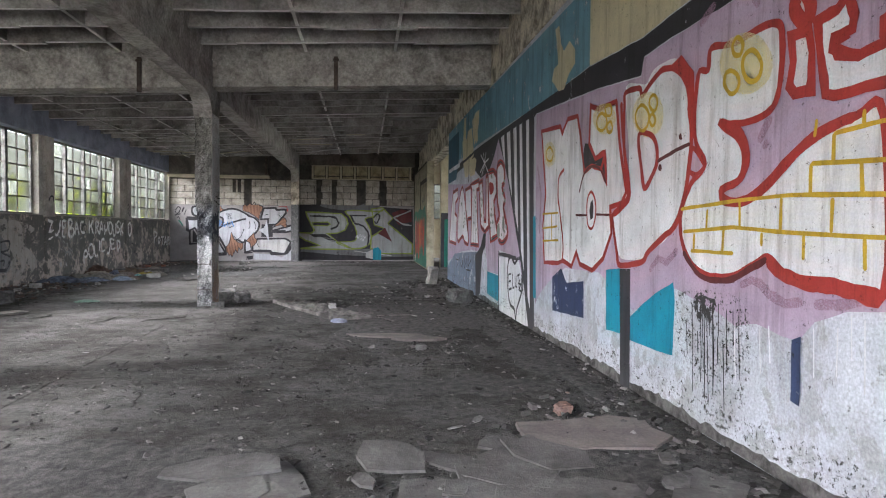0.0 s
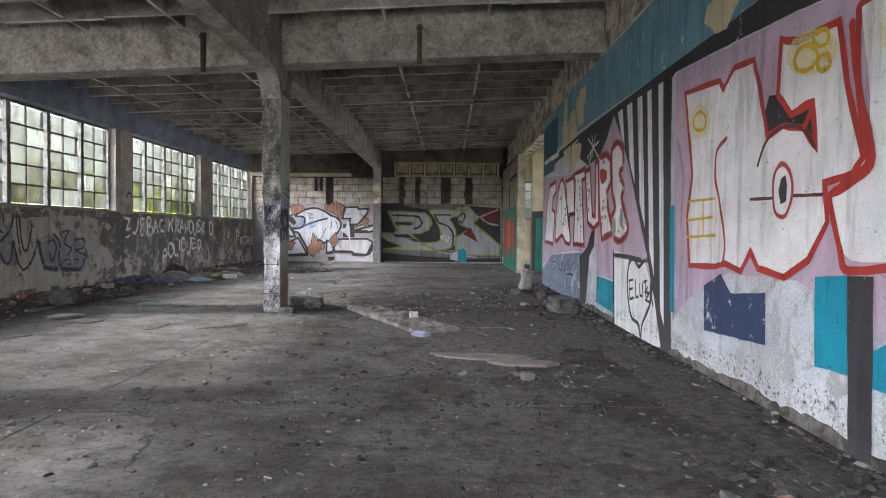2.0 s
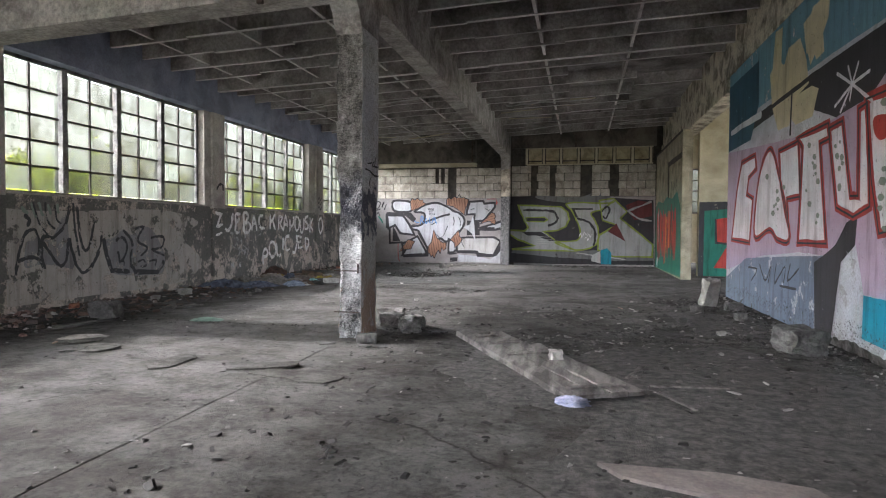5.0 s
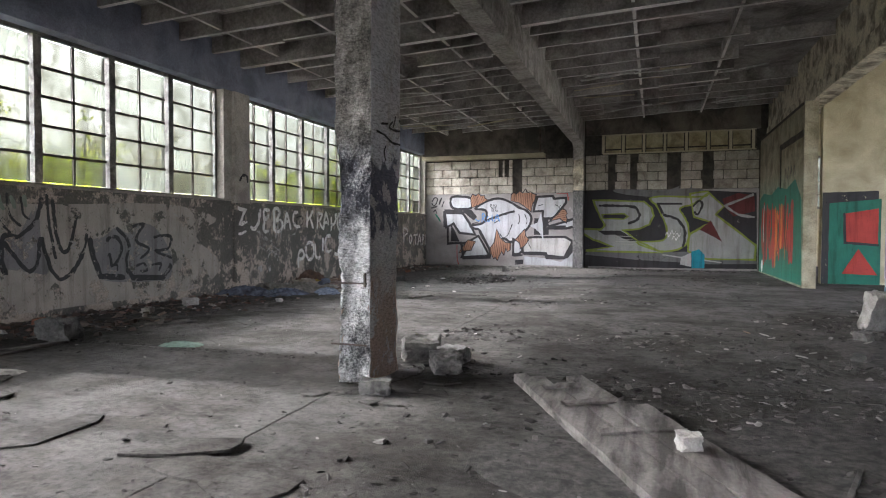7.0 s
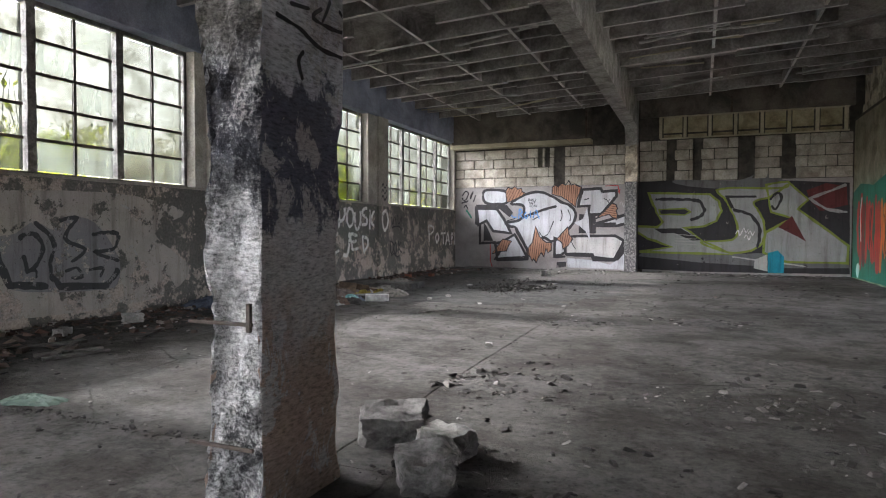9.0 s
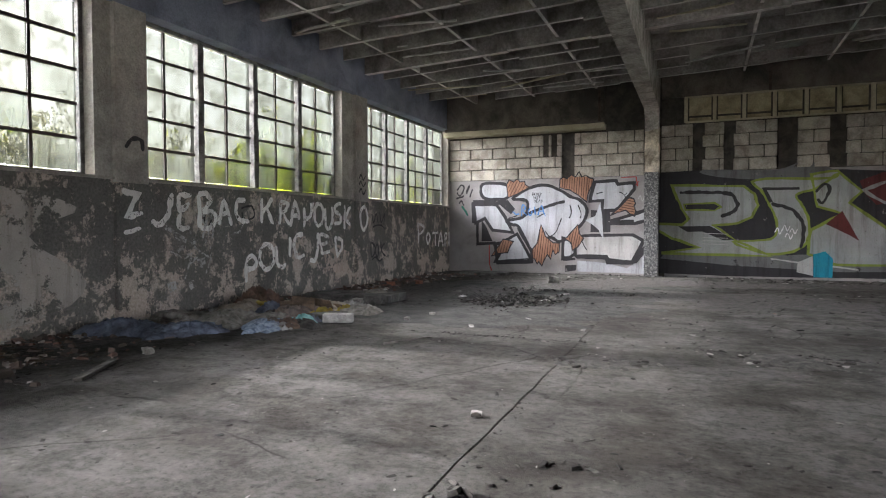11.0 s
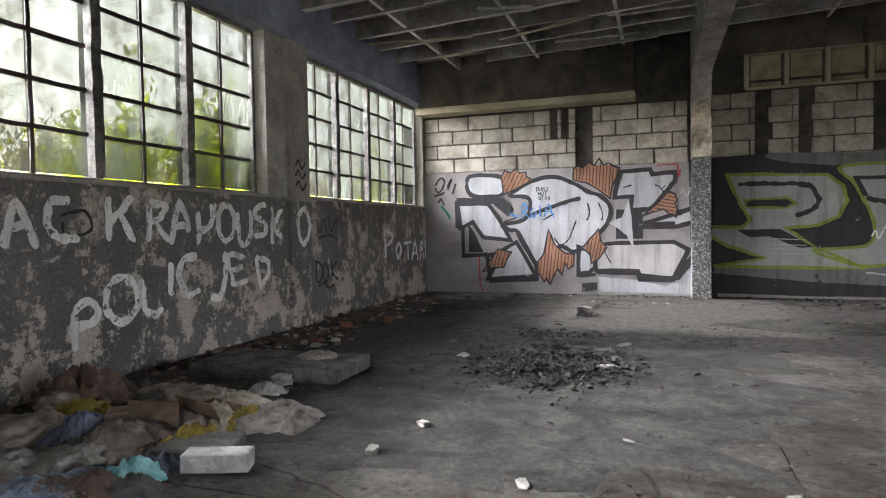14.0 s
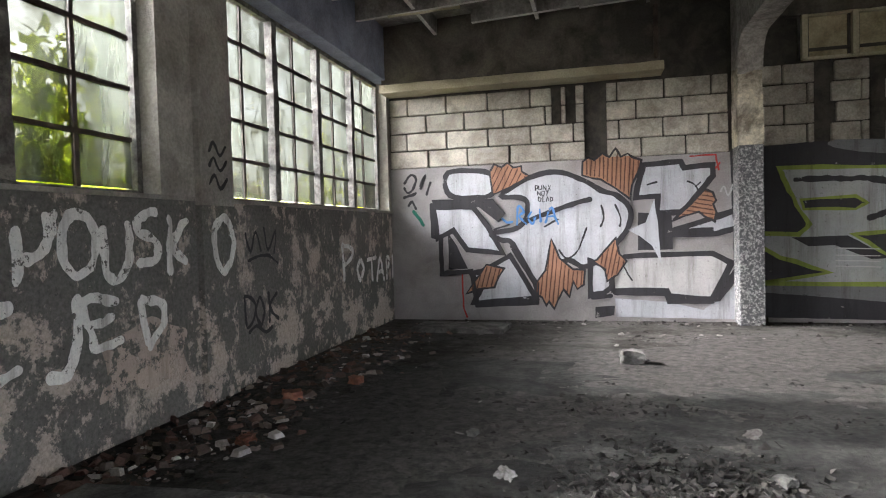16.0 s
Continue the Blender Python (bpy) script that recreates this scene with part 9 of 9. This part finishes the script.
fallen_door()
heap("plastic_scrap", "crumpled blue-white plastic scrap by the fallen door", "litter", (-0.4, 8.95, 0), (0.12, 0.08, 0.05), 3, cloth("blue_white_plastic", (0.13, 0.16, 0.32), (0.45, 0.47, 0.56)))
for k in range(8):
    r = random.Random(k + 40)
    a = r.uniform(0, 180)
    bm = roughen(boxes((-0.2 - 0.2 * r.random(), 0.2 + 0.2 * r.random(), -0.012, 0.012, 0.0, 0.016), bev=0.003), 0.006, 5, k)
    ob = tagged(mesh_object("wood_strip", bm, WOOD), "splintered strip of dark wood on the floor", "wood", "wood strips")
    ob.matrix_basis = pose(*((-0.1 + 0.2 * k, 9.6 + 0.5 * math.sin(k * 2.1), 0.002) if k < 4 else ((-6.6, 10.8 + 0.25 * k, 0.002) if k < 7 else (-4.4, 16.6 + 0.9 * (k - 7), 0.002))), 0, 0, a)

r = random.Random(77)
for k in range(12):
    x, y = r.uniform(-7.3, -5.9), r.uniform(8.8, 14.5)
    bm = roughen(boxes((-r.uniform(0.15, 0.55), r.uniform(0.15, 0.55), -0.03, 0.03, 0.0, 0.025), bev=0.003), 0.008, 4, k)
    ob = tagged(mesh_object("wood_strip", bm, r.choice((WOOD, BOARD))), "loose splintered lath on the floor by the window wall", "wood", "wood strips")
    ob.matrix_basis = pose(x, y, 0.002, 0, 0, r.uniform(60, 130))

# boards and broken screed
sheet("board", "dusty pinkish-brown board lying on the floor", "board", (0.3, 7.72, 0), 0.58, 0.17, 0.02, 4, BOARD, -10, sides=7)
sheet("board", "split dusty board lying on the floor", "board", (0.62, 7.4, 0), 0.34, 0.14, 0.02, 6, BOARD, -22, 0.03, sides=7)
sheet("screed_sheet", "large flat broken sheet of brown screed", "floor sheet", (1.45, 3.85, 0), 0.52, 0.36, 0.022, 9, BOARD, 8, group="broken sheets", sides=11)
r = random.Random(21)
for k in range(44):
    x, y = r.uniform(-1.0, 1.9), r.uniform(2.2, 3.75)
    sheet("screed_sheet", "thin broken piece of floor screed", "floor sheet", (x, y, 0.001 * k * 0.3), *((r.uniform(0.14, 0.42), r.uniform(0.1, 0.3)) if k < 30 else (r.uniform(0.05, 0.12), r.uniform(0.04, 0.09))), r.uniform(0.008, 0.016), 100 + k, SHEET, r.uniform(0, 360), r.choice((0, 0.0, 0.012, 0.025)), "broken sheets", r.choice((6, 7, 8)))

r = random.Random(63)
for k in range(16):
    x, y = r.uniform(-5.6, -1.6), r.uniform(8.6, 11.6)
    if k > 10:
        x, y = r.uniform(-2.9, -2.3), r.uniform(10.35, 10.8)
    sheet("screed_sheet", "thin flake of floor screed lifted off the slab", "floor sheet", (x, y, 0.001), r.uniform(0.12, 0.34) * (0.5 if k > 10 else 1), r.uniform(0.08, 0.22) * (0.5 if k > 10 else 1), r.uniform(0.006, 0.012), 210 + k, FLOOR, r.uniform(0, 360), r.choice((0, 0.008, 0.015)), "broken sheets", 8)

# concrete slab by the window wall
slab = tagged(mesh_object("concrete_slab", roughen(slab_grid(-0.68, 0.68, -0.33, 0.33, 0, 0.115, 0.1), 0.006, 5, 3), CHUNK), "flat concrete slab lying beside the window wall", "slab")
slab.matrix_basis = pose(-6.62, 19.36, 0, 0, 0, 3)
slab2 = tagged(mesh_object("concrete_slab", roughen(slab_grid(-0.62, 0.62, -0.3, 0.3, 0, 0.06, 0.1), 0.006, 5, 5), CHUNK), "low concrete slab lying in the far corner", "slab")
slab2.matrix_basis = pose(-6.6, 25.2, 0, 0, 0, -3)

# rubbish heap at the window wall
GREYC = cloth("grey_cloth", (0.12, 0.11, 0.1), (0.32, 0.3, 0.27))
BEIGEC = cloth("beige_cloth", (0.2, 0.17, 0.13), (0.45, 0.4, 0.34))
BLUEC = cloth("pale_blue_cloth", (0.12, 0.17, 0.27), (0.42, 0.49, 0.62), 14)
NAVYC = cloth("dark_blue_cloth", (0.05, 0.06, 0.09), (0.18, 0.21, 0.28))
TEALC = cloth("teal_cloth", (0.08, 0.3, 0.32), (0.3, 0.55, 0.55))
PINKC = cloth("dusty_pink_cloth", (0.12, 0.1, 0.09), (0.26, 0.21, 0.19))
YELLC = cloth("yellow_plastic", (0.2, 0.15, 0.03), (0.42, 0.33, 0.07))
RUSTC = cloth("rust_brown_cloth", (0.07, 0.05, 0.04), (0.17, 0.11, 0.08))
BLACKC = cloth("black_cloth", (0.02, 0.02, 0.02), (0.09, 0.085, 0.08))
for x, y, sx, sy, sz, m, what in (
        (-7.25, 16.6, 0.42, 0.3, 0.24, GREYC, "slack grey rubbish bag"), (-7.0, 17.35, 0.45, 0.34, 0.27, BEIGEC, "slack beige sack"), (-6.75, 16.75, 0.36, 0.3, 0.2, GREYC, "grey crumpled cloth"),
        (-6.45, 17.15, 0.3, 0.24, 0.17, GREYC, "grey crumpled sack"), (-7.35, 17.95, 0.34, 0.24, 0.22, BEIGEC, "beige crumpled sack"), (-6.22, 16.78, 0.4, 0.17, 0.1, BLUEC, "pale blue crumpled cloth"),
        (-6.05, 16.95, 0.22, 0.13, 0.1, RUSTC, "rust-brown crumpled cloth"), (-5.98, 17.12, 0.17, 0.12, 0.13, TEALC, "teal crumpled cloth"), (-6.65, 17.42, 0.2, 0.17, 0.22, NAVYC, "dark blue crumpled jacket"),
        (-6.42, 17.5, 0.28, 0.22, 0.17, PINKC, "dusty pink crumpled cloth"), (-7.1, 17.8, 0.22, 0.15, 0.22, YELLC, "yellow plastic bag"), (-7.35, 18.15, 0.3, 0.2, 0.34, RUSTC, "rust-brown cloth bundle"),
        (-6.3, 18.65, 0.5, 0.18, 0.13, BEIGEC, "grey-beige twisted blanket"), (-5.85, 18.45, 0.26, 0.2, 0.14, GREYC, "dusty grey cloth"), (-7.3, 15.9, 0.4, 0.28, 0.18, NAVYC, "dark blue crumpled cloth"),
        (-6.75, 16.15, 0.4, 0.26, 0.13, NAVYC, "dark blue flattened cloth"), (-7.4, 18.8, 0.3, 0.2, 0.2, BLACKC, "black rag"), (-5.85, 17.0, 0.22, 0.1, 0.1, BLACKC, "black plastic rag"), (-6.9, 18.9, 0.4, 0.2, 0.1, BLACKC, "dark rag"), (-5.9, 18.85, 0.3, 0.15, 0.08, BEIGEC, "flat beige rag")):
    y, sz = min(y, 18.0 + 0.35 * (y - 18.0)), sz * 0.85
    if "bag" in what or "sack" in what:
        heap("rubbish_sack", what + " in the rubbish heap", "rubbish", (x, y, 0), (sx * 0.82, sy * 0.82, sz * 0.62), x * 3.1 + y, m, x * 97, 1.3, "rubbish heap")
    else:
        drape("crumpled_rag", what + " in the rubbish heap", "rubbish", (x, y, 0), (sx * 1.15, sy * 1.2, sz * 0.85), x * 3.1 + y, m, x * 97, "rubbish heap")
drape("green_rag", "flat dark green rag on the floor", "rag", (-5.0, 11.75, 0), (0.24, 0.1, 0.035), 8, cloth("green_cloth", (0.05, 0.09, 0.07), (0.13, 0.2, 0.16)), 10)
drape("grey_rag", "flat grey rag on the dusty floor", "rag", (-5.5, 10.3, 0), (0.22, 0.12, 0.03), 12, GREYC, 30)

WHITEC = cloth("pale_plastic", (0.22, 0.215, 0.21), (0.5, 0.49, 0.48), 12)
r = random.Random(55)
for k in range(34):
    x, y = min(-6.0, -6.6 + r.gauss(0, 0.42)), max(16.85, 17.45 + r.gauss(0, 0.5))
    m, what = r.choice(((GREYC, "grey rag"), (BEIGEC, "beige rag"), (BLACKC, "black rag"), (RUSTC, "brown rag"), (PINKC, "dusty pink rag"), (NAVYC, "dark blue rag"), (WHITEC, "pale plastic scrap"), (YELLC, "yellow plastic scrap")))
    drape("crumpled_rag", "small crumpled " + what + " in the rubbish heap", "rubbish", (max(x, -7.6), y, 0.0), (r.uniform(0.09, 0.22), r.uniform(0.06, 0.13), r.uniform(0.04, 0.12)), k * 1.7, m, r.uniform(0, 360), "rubbish heap")
drape("plastic_bag", "small crumpled white plastic bag on the floor", "bag", (-6.35, 18.72, 0), (0.14, 0.1, 0.07), 4.4, WHITEC, 20)
drape("plastic_sheet", "crumpled pale plastic on the concrete slab", "plastic", (-6.35, 19.52, 0.112), (0.2, 0.11, 0.05), 6.1, GREYC, 15)
for x, y, rz in ((-3.95, 20.25, 20), (-3.87, 21.3, 70), (-5.3, 20.4, 100)):
    drape("paper_scrap", "crumpled pale paper lying on the floor", "litter", (x, y, 0), (0.12, 0.06, 0.025), x + y, WHITEC, rz, "paper scraps")

drape("blanket", "long twisted grey-green blanket lying in the rubbish heap", "blanket", (-6.75, 18.35, 0), (0.62, 0.15, 0.11), 2.7, BEIGEC, 8, "rubbish heap")


def open_box(label, loc, size, rz, tilt):
    """Cardboard box on its side with loose flaps."""
    b = tagged(new("cardboard_box"), label, "box", "rubbish heap")
    w, d, h = size[0] / 2, size[1] / 2, size[2]
    t = 0.006
    part("panel", roughen(slab_grid(-w, w, -d, -d + t, 0, h, 0.08), 0.008, 6, rz), CARD, b)
    part("panel", roughen(slab_grid(-w, w, d - t, d, 0, h, 0.08), 0.008, 6, rz + 1), CARD, b)
    part("panel", roughen(slab_grid(-w, -w + t, -d + t, d - t, 0, h, 0.08), 0.008, 6, rz + 2), CARD, b)
    part("panel", roughen(slab_grid(-w + t, w, -d + t, d - t, 0, t, 0.08), 0.006, 6, rz + 3), CARD, b)
    for s, a in ((-1, 118), (1, -60)):
        f = part("flap", roughen(slab_grid(-w, w, 0, d * 0.9, 0, t, 0.08), 0.008, 6, rz + s), CARD, b)
        f.matrix_basis = pose(0, s * (d - t / 2), h, a, 0, 0)
    b.matrix_basis = pose(*loc, 0, tilt, rz)


open_box("torn brown cardboard box with its flaps open", (-6.42, 17.72, 0.015), (0.28, 0.22, 0.14), 35, 6)
open_box("squashed brown cardboard box lying in the rubbish", (-6.2, 18.0, 0.012), (0.36, 0.24, 0.09), -12, 3)


def carton(name, label, loc, size, mat, rz, tilt=0.0):
    bm = boxes((-size[0] / 2, size[0] / 2, -size[1] / 2, size[1] / 2, 0, size[2]), bev=0.008)
    roughen(bm, 0.012, 5, loc[0])
    ob = tagged(mesh_object(name, bm, mat), label, "box", "rubbish heap")
    ob.matrix_basis = pose(*loc, 0, tilt, rz)
    return ob


WHITEPACK = worn("grubby_white_packet", (0.6, 0.59, 0.57), (0.38, 0.37, 0.35), 12.0)
carton("white_carton", "grubby white oblong packet lying on the floor", (-5.66, 17.36, 0), (0.34, 0.12, 0.1), WHITEPACK, 22)
carton("cardboard_box", "squashed brown cardboard box in the rubbish", (-6.55, 17.62, 0), (0.2, 0.16, 0.17), CARD, 40)
carton("foam_board", "thick grey board in the rubbish heap", (-5.9, 17.5, 0), (0.42, 0.3, 0.08), CHUNK, 20)
r = random.Random(8)
for k in range(34):
    x, y = (r.uniform(-6.5, 1.8), r.uniform(3.5, 25)) if k < 20 else (r.uniform(-0.5, 1.9), r.uniform(9.0, 14.5))
    sheet("paper_scrap", "small torn pale scrap lying on the floor", "litter", (x, y, 0.001), r.uniform(0.02, 0.06), r.uniform(0.014, 0.035), 0.004, 300 + k, r.choice((PAPER, PAPER, PALE, CARD)), r.uniform(0, 360), 0.02, "paper scraps", 6)

# hanging lath and plaster under the ceiling
r = random.Random(31)
for k in range(26):
    x = r.uniform(-7.0, -3.4) if k < 15 else r.uniform(-2.2, 1.6)
    y = r.uniform(18.5, 25.2)
    z = roof(x) + r.uniform(-0.05, 0.08)
    bm = roughen(slab_grid(-r.uniform(0.3, 0.95), r.uniform(0.3, 0.9), -0.035, 0.035, 0, 0.02, 0.12), 0.02, 4, k)
    ob = tagged(mesh_object("ceiling_lath", bm, r.choice((LATH, CREAM, LATH))), "loose pale lath hanging under the sooty ceiling", "lath", "hanging laths")
    ob.matrix_basis = pose(x, y, z, r.uniform(-8, 8), r.uniform(-6, 2), r.uniform(-14, 14))
